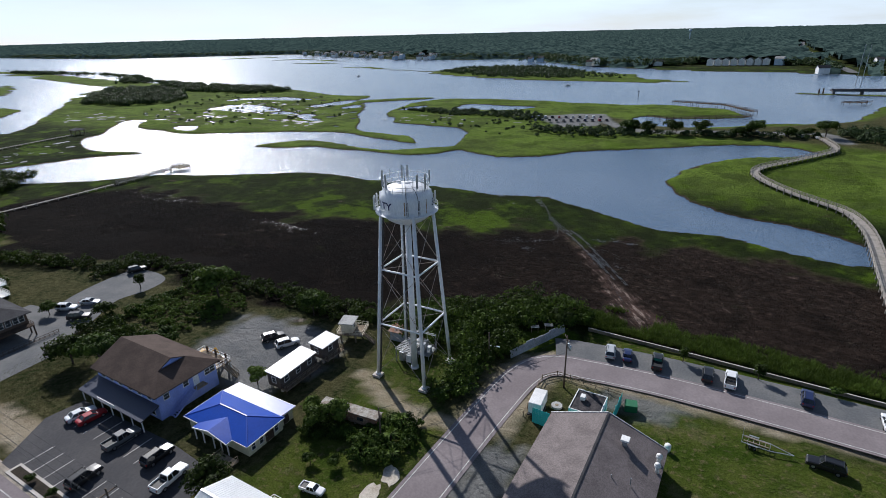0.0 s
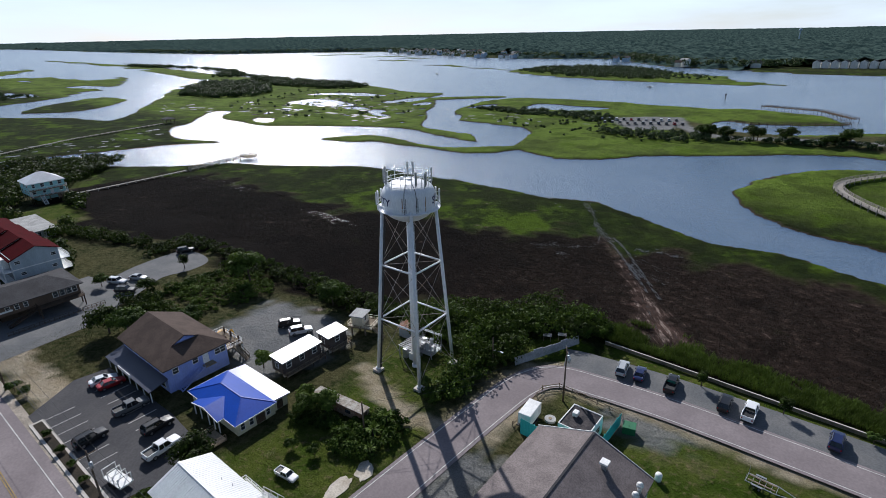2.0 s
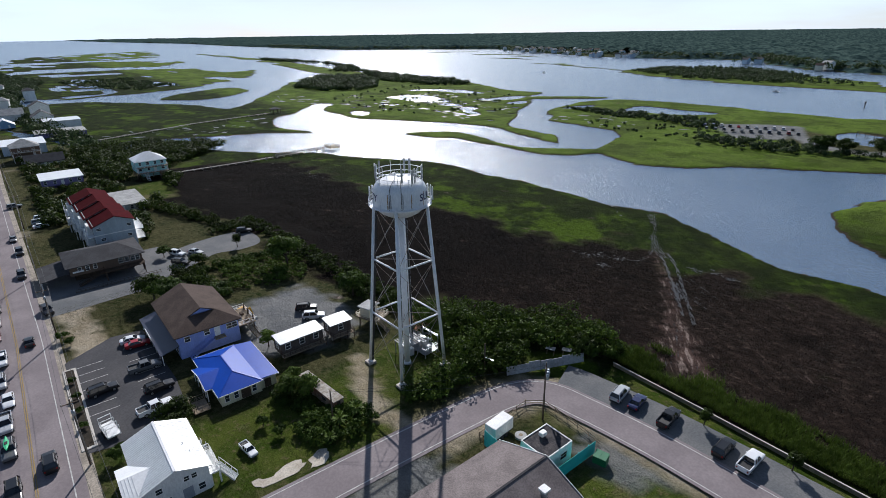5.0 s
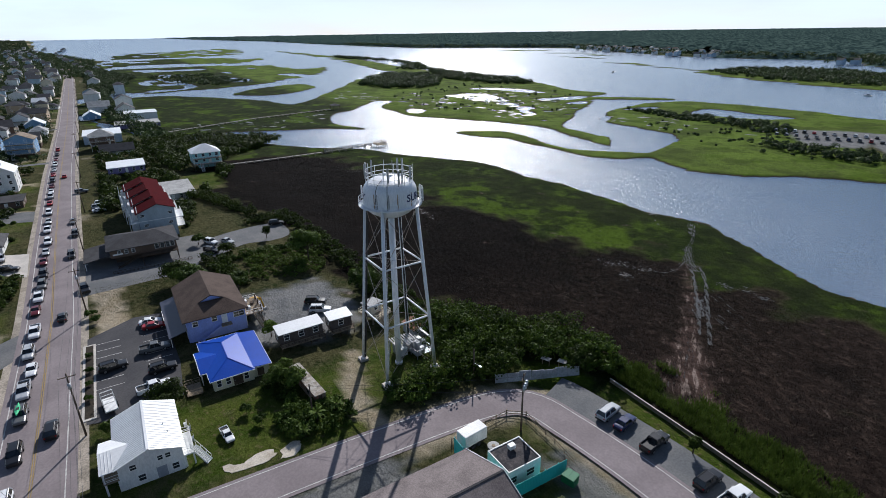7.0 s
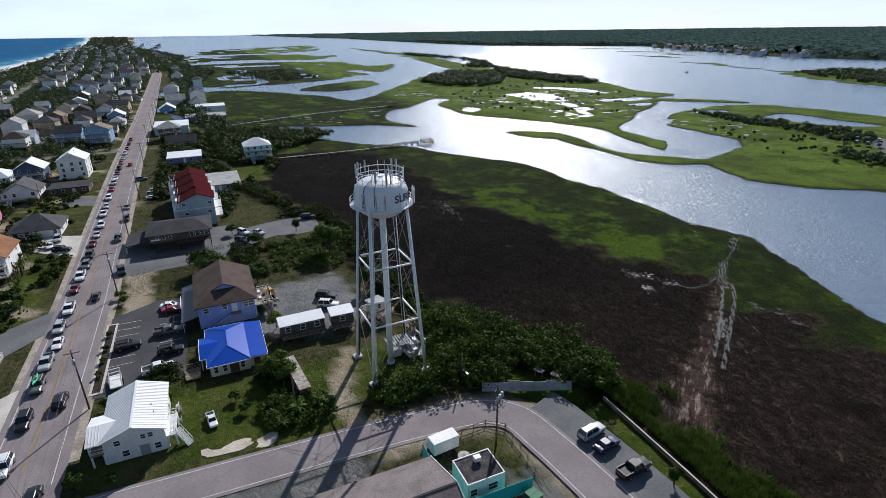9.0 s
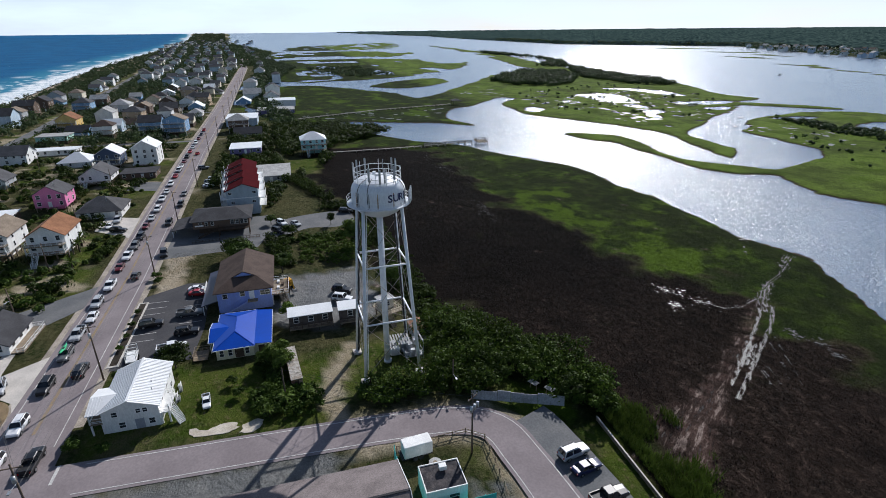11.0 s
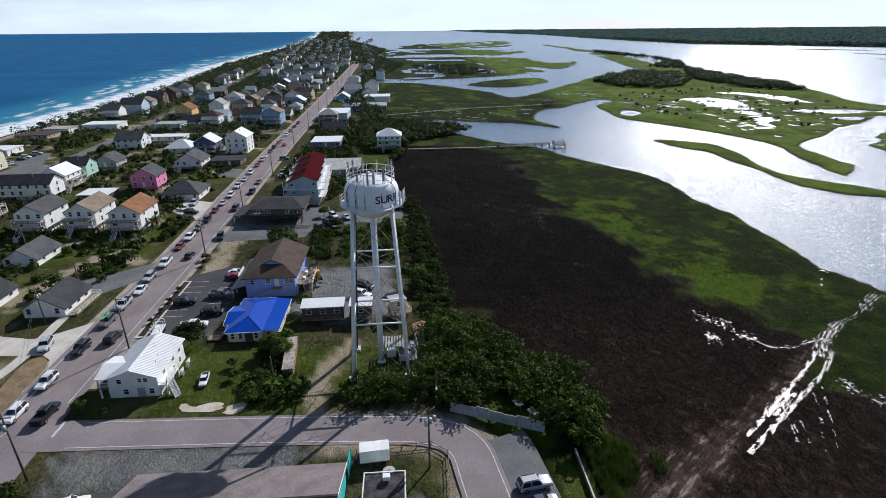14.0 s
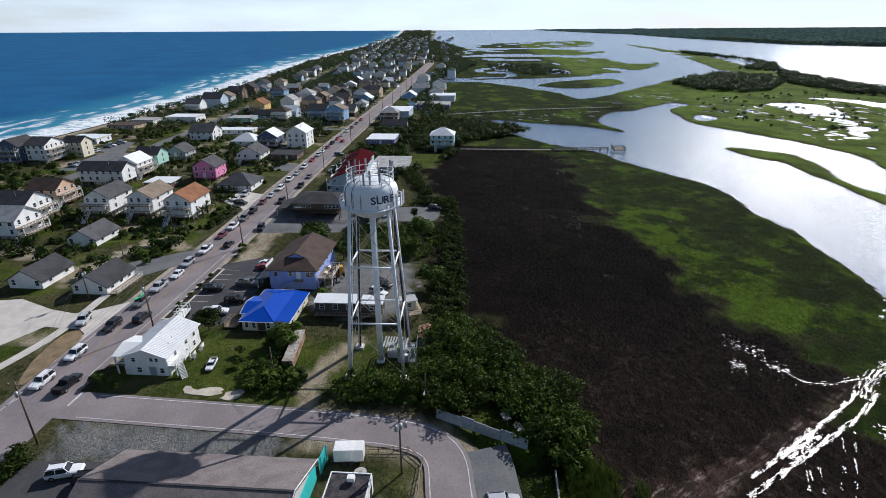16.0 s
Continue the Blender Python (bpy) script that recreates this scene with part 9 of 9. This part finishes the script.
def wet_ruts():
    """Water standing in the wheel ruts of the track."""
    bm = bmesh.new()
    runs = (([(-25.3, 131.8), (-29.3, 137.1), (-34.6, 144.1), (-42.3, 154.3), (-47.4, 159.9)], 0.5, -0.35), ([(-21.8, 129.9), (-26.8, 137), (-32.5, 145), (-40.8, 156.5), (-46.9, 163.1)], 0.5, -0.35),
            ([(-45.5, 159.5), (-49, 162.5), (-53, 167), (-57.4, 173)], 1.6, 0.25), ([(-57.4, 173), (-59.9, 178.4), (-63, 183)], 0.5, 0.5), ([(-62.5, 182.5), (-66, 187), (-69.8, 193)], 1.7, 0.5), ([(-74, 181), (-79, 185.5)], 0.6, 0.8),
            ([(-51.5, 163.5), (-49.8, 158.5), (-49.2, 155), (-49.6, 151.5)], 0.8, 0.75), ([(-49.4, 152), (-52, 150.5), (-54, 150.2)], 0.8, 0.9), ([(-32.5, 142.5), (-29.5, 141.4), (-25.6, 140), (-23.4, 138.8)], 0.4, 0.35),
            ([(-29.5, 138), (-33.5, 143.5), (-36, 146.5)], 1.2, -0.3), ([(-28, 142.6), (-23.1, 140.6)], 0.3, 0.6), ([(-35.5, 150.6), (-27.9, 146.1), (-21.4, 141.7)], 0.35, 0.95), ([(-36.2, 152.6), (-27.6, 147.7), (-21.8, 144)], 0.35, 1.0))
    for k, (line, width, keep) in enumerate(runs):
        streaks(bm, line, width, keep, 3 + k)
    return tagged(part("rut_water", bm, puddle_mat), "bright water standing in the churned wheel ruts of the marsh track", "puddles", kind="stuff")


wet_ruts()
puddle_patches(((-330, 345, 24, 16), (-380, 300, 28, 14), (-440, 300, 34, 18), (-300, 300, 14, 8), (-372, 150, 14, 22), (-390, 110, 14, 16), (-420, 380, 30, 18), (-500, 250, 24, 14), (-210, 372, 24, 6), (-230, 345, 20, 5)), 22, puddle_mat, 31, (0.5, 2.6), -0.52, "marsh_pools", "small bright pools scattered over the marsh islands")

# ---- mainland forest: a bumpy canopy to the horizon, with single crowns at its edge ----
FX = np.concatenate([-np.geomspace(4880, 2810, 60), spaced((-2800, 400, 14)), np.geomspace(410, 4880, 40)])
FY = np.concatenate([np.arange(400, 800, 40.0), spaced((800, 1800, 12)), np.geomspace(1812, 4880, 90)])


def canopy_height(X, Y):
    e = inside(MAINLAND, X, Y, 60) + ripple(X, Y, 70, 6) * 10
    LAND["edge"] = e
    lumps = PLANT.uniform(-6.0, 4.2, X.shape) + ripple(X, Y, 60, 3) * 1.5 + ripple(X, Y, 300, 7) * 3
    return rise(X, Y) - 1.5 + (11.5 + lumps) * step(e, 10, 40) * (1 - 0.6 * np.clip((np.hypot(X, Y) - 2300) / 2500, 0, 1))


FAR_ROAD = np.array([(99, 890), (91, 1067), (89, 1293), (71, 1647), (79, 1970), (95, 2400)], float)
VILLAGE = np.array([(-1330, 1330), (-1290, 1500), (-1010, 1400), (-740, 1270), (-690, 1150), (-860, 1150), (-1100, 1250)], float)
lot_cleared = lambda x, y: (x > -140) & (x < 70) & (y < 1058) & (y > 880) | (np.abs(x + 160) < 14) & (y < 1020) | (np.abs(x + 268) < 16) & (y < 1010) | (np.abs(x + 415) < 22) & (y < 1125) | (np.abs(x - 147) < 20) & (y < 1050)
clearing = lambda x, y: (inside(MAINLAND, x, y, 60) + ripple(x, y, 70, 6) * 10 < 8) | (np.abs(x - np.interp(y, FAR_ROAD[:, 1], FAR_ROAD[:, 0])) < 12) & (y < 2400) | lot_cleared(x, y) | (inside(VILLAGE, x, y, 60) > 0)
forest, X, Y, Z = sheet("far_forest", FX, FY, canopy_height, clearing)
tagged(forest, "mainland forest reaching the horizon, green tinted blue for haze", "forest", kind="stuff")
m_, n_, l_, b_ = nodes_of("hazy_forest_canopy")
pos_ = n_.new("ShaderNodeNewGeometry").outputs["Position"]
# canopy green shifted to blue-grey: distance haze is mixed into the base colour
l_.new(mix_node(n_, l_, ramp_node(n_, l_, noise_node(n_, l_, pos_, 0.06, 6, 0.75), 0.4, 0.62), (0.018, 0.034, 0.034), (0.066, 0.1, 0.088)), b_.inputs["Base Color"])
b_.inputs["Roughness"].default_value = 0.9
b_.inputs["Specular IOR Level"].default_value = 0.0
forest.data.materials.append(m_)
edge_line = dense(MAINLAND[3:22], 11)
pp = np.vstack([edge_line + PLANT.normal(scale=7, size=edge_line.shape) + np.array([0, 22 + 12 * k]) for k in range(7)])
pp = pp[~clearing(pp[:, 0], pp[:, 1])]
vv = in_poly(VILLAGE, 260)
vv = vv[ripple(vv[:, 0], vv[:, 1], 60, 5) > 0.0]
hh = np.array([(150, 1060), (-165, 1025), (-268, 1018), (-110, 1062), (-60, 1068), (-10, 1066), (40, 1060), (-420, 1130), (-130, 1030), (62, 1020)], float)
hh = np.repeat(hh, 26, 0)
hh = hh + PLANT.normal(scale=15, size=hh.shape)
pp = np.vstack([pp, vv, hh])
rr = PLANT.uniform(3, 6, len(pp))
cc = np.stack([pp[:, 0], pp[:, 1], rise(pp[:, 0], pp[:, 1]) + PLANT.uniform(2, 9, len(pp))], 1)
pts, nr = blob_leaves(cc, np.stack([rr, rr, rr * 0.8], 1), 34)
v_, f_ = quads_mesh("forest_edge", pts, nr, 1.3)
tagged(new("forest_edge", raw_mesh("forest_edge", v_, f_, leaf_far_hazy)), "tree crowns along the mainland shore", "forest", kind="stuff")

# ---- low walls, boardwalks, bridge, far shore ----
def sea_wall():
    w = thing("low_sea_wall", pose(0, 0, 0), "long low weathered white timber wall along the marsh", "wall")
    line = dense([(-24.2, 103.2), (-5, 102.9), (10, 102.4), (27, 101.9), (64, 101.2)], 2.4)
    for a, b in zip(line, line[1:]):
        part("panel", beam(bmesh.new(), (*a, -0.2), (b[0] - 0.03, b[1], -0.2), 0.14, 0.7), timber, w)
        part("cap", beam(bmesh.new(), (a[0], a[1], 0.2), (b[0] - 0.02, b[1], 0.2), 0.24, 0.07), concrete, w)
    return w


sea_wall()


def panel_wall():
    w = thing("panel_wall", pose(0, 0, 0), "leaning grey-white panel wall at the bend of the street", "wall")
    a, b = Vector((-34.6, 84.6, 0)), Vector((-28.2, 99.4, 0))
    r = random.Random(4)
    n = 7
    grey = mat("grey_white_panel", (0.36, 0.37, 0.39), (0.26, 0.27, 0.28), rough=0.8, scale=0.5, fine=3, vary=0.25)
    for k in range(n):
        p, q = a.lerp(b, k / n), a.lerp(b, (k + 0.98) / n)
        lean = Vector((-0.35, 0.15, 0)) * r.uniform(0.6, 1.2)
        h = 1.75 + r.uniform(-0.08, 0.1)
        bm = bmesh.new()
        v = [bm.verts.new(x) for x in (p, q, q + lean + Vector((0, 0, h)), p + lean + Vector((0, 0, h + r.uniform(-0.1, 0.1))))]
        v += [bm.verts.new(x.co + Vector((-0.12, 0.05, 0))) for x in v]
        for f in ((0, 1, 2, 3), (7, 6, 5, 4), (0, 4, 5, 1), (1, 5, 6, 2), (2, 6, 7, 3), (3, 7, 4, 0)):
            bm.faces.new([v[i] for i in f])
        part("panel", bm, grey, w)
    return w


panel_wall()
for x, y in ((-34.0, 96.2), (-31.6, 98.2)):
    t = thing("picnic_table", pose(x, y, 0, 0, 0, 25), "pale wooden table with a slatted top in the clearing", "table", "tables in the clearing")
    for k in range(5):
        part("slat", boxes(((-0.9, -0.6 + k * 0.25, 1.5), (0.9, -0.4 + k * 0.25, 1.55))), ROOFS["pale"], t)
    for px_ in (-0.7, 0.7):
        part("leg", boxes(((px_ - 0.05, -0.05, 0), (px_ + 0.05, 0.05, 1.5))), timber, t)
part_ = thing("dumpster", pose(-10.3, 79.6, 0, 0, 0, 15), "green steel dumpster beside the hall", "dumpster")
dump_green = paint_mat("dumpster_green", (0.02, 0.16, 0.07))
bm_ = bmesh.new()
box(bm_, (-1.0, -0.8, 0.15), (1.0, 0.8, 1.5))
for v in bm_.verts:
    if v.co.z < 0.3:
        v.co.y *= 0.8
part("bin", bm_, dump_green, part_)
for s in (-1, 1):
    part("lid", slab(bmesh.new(), [(s * 0.5 - 0.48, -0.82, 1.56), (s * 0.5 + 0.48, -0.82, 1.56), (s * 0.5 + 0.48, 0.82, 1.7), (s * 0.5 - 0.48, 0.82, 1.7)], 0.05), dump_green, part_)
slab_mat = mat("bare_sand_slab", (0.55, 0.5, 0.42), (0.42, 0.37, 0.3), rough=0.9, scale=0.5, fine=4, vary=0.25)
for k, pts in enumerate(([(-40.1, 38.2), (-38.6, 38.6), (-37.6, 40.8), (-37.5, 44.4), (-38.6, 45.6), (-39.8, 45), (-40.0, 42.2), (-39.3, 40.6)], [(-38.4, 46.3), (-37.0, 46.4), (-36.9, 48), (-38.2, 49.6), (-39.7, 49.2), (-39.2, 47.5)])):
    setting("slab_%d" % (k + 1), slab(bmesh.new(), [(x + 0.28 * math.sin(x * 9 + y * 5), y + 0.28 * math.cos(x * 7 - y * 8), 0.1) for x, y in smooth(pts, 3)], 0.2), slab_mat, "broken pale concrete slab at the edge of the lawn", "slab")
disc = thing("cable_drum_lid", pose(-21.7, 74.6, 0.0), "round pale wooden drum lying on the grass", "drum")
part("disc", tubes(((0, 0, 0.05), (0, 0, 0.45), 0.95), n=24), ROOFS["pale"], disc)
part("hub", tubes(((0, 0, 0.45), (0, 0, 0.5), 0.3), n=16), timber, disc)
dk_ = thing("work_truck", pose(-65.0, 24.2, 0.08, 0, 0, 8), "white flatbed work trailer with racks in the car park", "trailer")
part("bed", boxes(((-2.2, -1.0, 0.6), (2.2, 1.0, 0.8))), WALLS["white"], dk_)
for x in (-2, -0.7, 0.7, 2):
    for s in (-1, 1):
        part("rack_post", boxes(((x - 0.05, s * 0.95 - 0.05, 0.8), (x + 0.05, s * 0.95 + 0.05, 2.2))), WALLS["white"], dk_)
    part("rack_bar", boxes(((x - 0.05, -1, 2.2), (x + 0.05, 1, 2.3))), WALLS["white"], dk_)
for s in (-1, 1):
    for x in (-0.5, 0.5):
        part("wheel", tubes(((x, s * 1.0, 0.35), (x, s * 1.2, 0.35), 0.35), n=14), tyre, dk_)
lift_ = thing("excavator", pose(-88.6, 54.6, 0, 0, 0, 20), "small yellow excavator beside the shop house deck", "excavator")
yellow = paint_mat("machine_yellow", (0.62, 0.33, 0.02))
part("cab", boxes(((-1.0, -0.8, 0.9), (0.6, 0.8, 2.6))), yellow, lift_)
for s in (-1, 1):
    bm_ = boxes(((-1.4, s * 0.9 - 0.25, 0.05), (1.4, s * 0.9 + 0.25, 0.75)))
    bmesh.ops.bevel(bm_, geom=bm_.edges[:], offset=0.2, segments=2, affect="EDGES")
    part("track", bm_, tyre, lift_)
part("boom", beam(bmesh.new(), (0.5, 0, 1.6), (2.6, 0, 3.4), 0.35, 0.4), yellow, lift_)
part("stick", beam(bmesh.new(), (2.6, 0, 3.4), (3.6, 0, 1.2), 0.25, 0.3), yellow, lift_)
part("bucket", boxes(((3.2, -0.45, 0.6), (4.0, 0.45, 1.3))), steel_grey, lift_)


def boardwalk(name, label, line, width, z, rail=True, gap=4.0, cover=None):
    """Planks on posts with rails: one walkway."""
    w = thing(name, pose(0, 0, 0), label, "boardwalk")
    p = dense(line, gap)
    grey_wood = timber_dark if name in ("breakwater", "fishing_dock", "dock") else mat("grey_boardwalk", (0.34, 0.31, 0.28), (0.25, 0.23, 0.2), rough=0.9, scale=0.6, fine=4, vary=0.25)
    d = np.gradient(p, axis=0)
    d /= np.linalg.norm(d, axis=1)[:, None]
    nrm = np.stack([-d[:, 1], d[:, 0]], 1) * width / 2
    for i in range(len(p) - 1):
        pts = [(*(p[i] - nrm[i]), z), (*(p[i + 1] - nrm[i + 1]), z), (*(p[i + 1] + nrm[i + 1]), z), (*(p[i] + nrm[i]), z)]
        part("deck_section", slab(bmesh.new(), pts, 0.16), grey_wood, w)
    for s in (-1, 1):
        for i in range(len(p)):
            q = p[i] + s * nrm[i]
            part("post", boxes(((q[0] - 0.13, q[1] - 0.13, -2.2), (q[0] + 0.13, q[1] + 0.13, z + (1.05 if rail else 0.2)))), grey_wood, w)
        if rail:
            for i in range(len(p) - 1):
                a, b = p[i] + s * nrm[i], p[i + 1] + s * nrm[i + 1]
                bm = bmesh.new()
                for zz in (1.05, 0.7, 0.35):
                    beam(bm, (*a, z + zz), (*b, z + zz), 0.1, 0.12)
                part("rail", bm, grey_wood, w)
    return w


boardwalk("boardwalk", "long grey timber boardwalk winding over the marsh", smooth([(35, 118), (34.5, 143), (36, 189), (35, 207), (32, 219), (26, 227), (17, 237), (7, 253), (3, 266), (6, 279), (15, 294), (26, 312), (37, 332), (37, 348), (33, 368)], 5, False), 3.2, 0.7)
boardwalk("pier", "narrow pale timber pier from the cyan house to the creek", [(-248, 80), (-248, 110), (-249, 130)], 1.3, 0.3, False)
boardwalk("pier", "railed outer end of the narrow timber pier", [(-249, 130), (-250, 145), (-250.5, 161)], 1.4, 0.4)
pav = thing("jetty_platform", pose(-250.5, 163.5, 0) @ Matrix.Diagonal((0.6, 0.7, 1, 1)), "timber pier head platform with rails and posts", "pier")
part("deck", boxes(((-6, -4, 0.4), (6, 4, 0.6))), timber, pav)
part("railing", railing(bmesh.new(), [(-6, -4, 0.6), (6, -4, 0.6), (6, 4, 0.6), (-6, 4, 0.6), (-6, -4, 0.6)], 1.1, 2.0, 0.12), timber, pav)
for x in (-6, -2, 2, 6):
    for y in (-4, 4):
        part("piling", tubes(((x, y, -2.2), (x, y, 2.6), 0.16), n=8), timber_dark, pav)
boardwalk("pier", "narrow timber pier over the marsh flats to the creek", [(-372, 66), (-400, 130), (-415, 196)], 1.6, 0.4, False)
hut_ = thing("boat_shelter", pose(-417, 200, 0), "small roofed boat shelter at the end of a pier", "shelter")
for x in (-3, 3):
    for y in (-3, 3):
        part("post", boxes(((x - 0.15, y - 0.15, -2), (x + 0.15, y + 0.15, 3))), timber_dark, hut_)
part("roof", hip_roof(7, 7, 3, 1.4, 0.5), ROOFS["dark"], hut_)
boardwalk("breakwater", "long timber breakwater with a walkway round the marina", [(-64, 503), (-24, 493), (0, 457)], 5.0, 1.8, True, 5.0)
boardwalk("dock", "timber dock along the marina basin", [(-70, 419), (-55, 414), (0, 446)], 2.4, 0.6, True, 5.0)
boardwalk("fishing_dock", "dark timber dock beside the bridge", [(58, 545), (70, 549), (80, 562)], 4.0, 0.9, True, 6.0)


def swing_bridge():
    b = thing("bridge", pose(0, 0, 0), "dark low bridge over the waterway with two leaning masts", "bridge")
    dark = mat("bridge_concrete", (0.12, 0.12, 0.13), (0.08, 0.08, 0.085), rough=0.85, scale=0.2, fine=2)
    for k in range(5):
        x0 = 56 + k * 22
        part("span", beam(bmesh.new(), (x0, 628 + k * 6, 2.2), (x0 + 21.9, 634 + k * 6, 2.2), 8, 1.2), dark, b)
        part("pier", boxes(((x0 + 1, 625 + k * 6, -2.5), (x0 + 3, 633 + k * 6, 1.8))), dark, b)
    for s in (0, 8):
        part("mast", beam(bmesh.new(), (81.5 + s * 0.55, 702, -1), (81.7 + s * 0.6, 702, 40), 0.5), steel_grey, b)
    for s in (-1, 1):
        part("parapet", beam(bmesh.new(), (56, 628 + s * 3.9, 3.1), (166, 658 + s * 3.9, 3.1), 0.3, 0.9), dark, b)
    return b


swing_bridge()
for x, y in ((46, 626), (50, 634)):
    t = thing("dolphin_pile", pose(x, y, -2.5), "cluster of dark timber piles in the waterway", "piles", "timber piles by the bridge")
    for dx, dy in ((0, 0), (0.8, 0.3), (0.3, 0.9)):
        part("pile", tubes(((dx, dy, 0), (dx * 0.5, dy * 0.5, 6), 0.35), n=8), timber_dark, t)
buoy = thing("channel_marker", pose(-104, 560, -1.4), "dark channel marker post standing in the water", "marker")
part("pile", tubes(((0, 0, -1), (0, 0, 4.5), 0.3), n=8), timber_dark, buoy)
part("board", boxes(((-0.7, -0.08, 4.0), (0.7, 0.08, 5.4))), timber_dark, buoy)
# far water tower and the houses on the mainland shore
ft = thing("far_water_tower", pose(-308, 2640, 10) @ Matrix.Diagonal((0.6, 0.6, 0.62, 1)), "tall slim pale water tower above the far forest", "water tower")
part("stem", tubes(((0, 0, 0), (0, 0, 50), 3.2, 2.6), n=16), WALLS["pale_blue"], ft)
part("tank", lathe(bmesh.new(), [(0, 44), (4, 46), (10, 52), (11.5, 56), (9, 61), (4, 63.5), (0, 64)], 28), WALLS["pale_blue"], ft, smooth_=True)
for k in range(8):
    h = thing("villa", pose(-82 + k * 11.4, 1022 + k * 3.6, 0, 0, 0, -10), "white waterfront villa with arched front on the far shore", "house", "white villas on the far shore")
    part("wall", wall_block(9, 10, 0, 9, 3, "y"), WALLS["white"], h)
    part("roof", gable_roof(9, 10, 9, 3, "y", 0.3), ROOFS["grey"], h)
    for z in (2, 5.5):
        add_window(h, "-y", 0, z, 9, 10, 3.0, 2.2, False)
rs_ = random.Random(77)
village_at = in_poly(VILLAGE, 56, 4)
single_at = ((-421, 1088), (-408, 1108), (-265, 996), (-272, 982), (-162, 1008), (140, 1029), (156, 1031), (63, 872), (16, 1046), (-440, 1130))
for k in range(66):
    x, y = village_at[k] if k < 56 else single_at[k - 56]
    w, d, st = rs_.uniform(9, 15), rs_.uniform(8, 12), rs_.choice((2, 2, 3))
    top = rs_.choice(("grey", "dark", "brown", "pale"))
    h = thing("shore_house", pose(x, y, 0.0, 0, 0, rs_.uniform(-25, 25)), "white house among trees on the mainland shore", "house", "houses on the mainland shore")
    part("wall", wall_block(w, d, 0, st * 3 + 1.5, 3, "x"), WALLS[rs_.choice(("white", "white", "cream", "pale_blue"))], h)
    part("roof", gable_roof(w, d, st * 3 + 1.5, 3, "x"), ROOFS[top], h)
    for s in range(st):
        add_window(h, "-y", -w / 5, 2.2 + 3 * s, w, d, 2.0, 1.5, False)
        add_window(h, "-y", w / 5, 2.2 + 3 * s, w, d, 2.0, 1.5, False)
far_road = dense(FAR_ROAD, 20)
setting("road_9", ribbon(bmesh.new(), far_road, 12, rise(far_road[:, 0], far_road[:, 1]) + 0.4), asphalt_grey, "pale mainland road running inland through the forest", "road")
for k in range(4):
    x, y = ((-1450, 1240), (-560, 700), (-880, 1000), (-200, 640))[k]
    b_ = thing("motor_boat", pose(x, y, -1.3, 0, 0, 40 + 50 * k), "small white motor boat on the sound", "boat", "boats on the sound")
    bm_ = bmesh.new()
    st_ = [(-3, 1.0, 0.2), (0, 1.1, 0.15), (2, 0.8, 0.25), (3.4, 0.05, 0.6)]
    rows_ = [[bm_.verts.new((x_, yy * w_, z_ + zz)) for yy, zz in ((-1, 0.8), (-0.6, 0), (0.6, 0), (1, 0.8))] for x_, w_, z_ in st_]
    for a, b in zip(rows_, rows_[1:]):
        for i in range(4):
            bm_.faces.new((a[i], a[(i + 1) % 4], b[(i + 1) % 4], b[i]))
    bm_.faces.new(rows_[0]), bm_.faces.new(rows_[-1][::-1])
    part("hull", bm_, WALLS["white"], b_)
    part("cabin", boxes(((-0.8, -0.6, 0.9), (1.0, 0.6, 2.0))), pane_mat, b_)
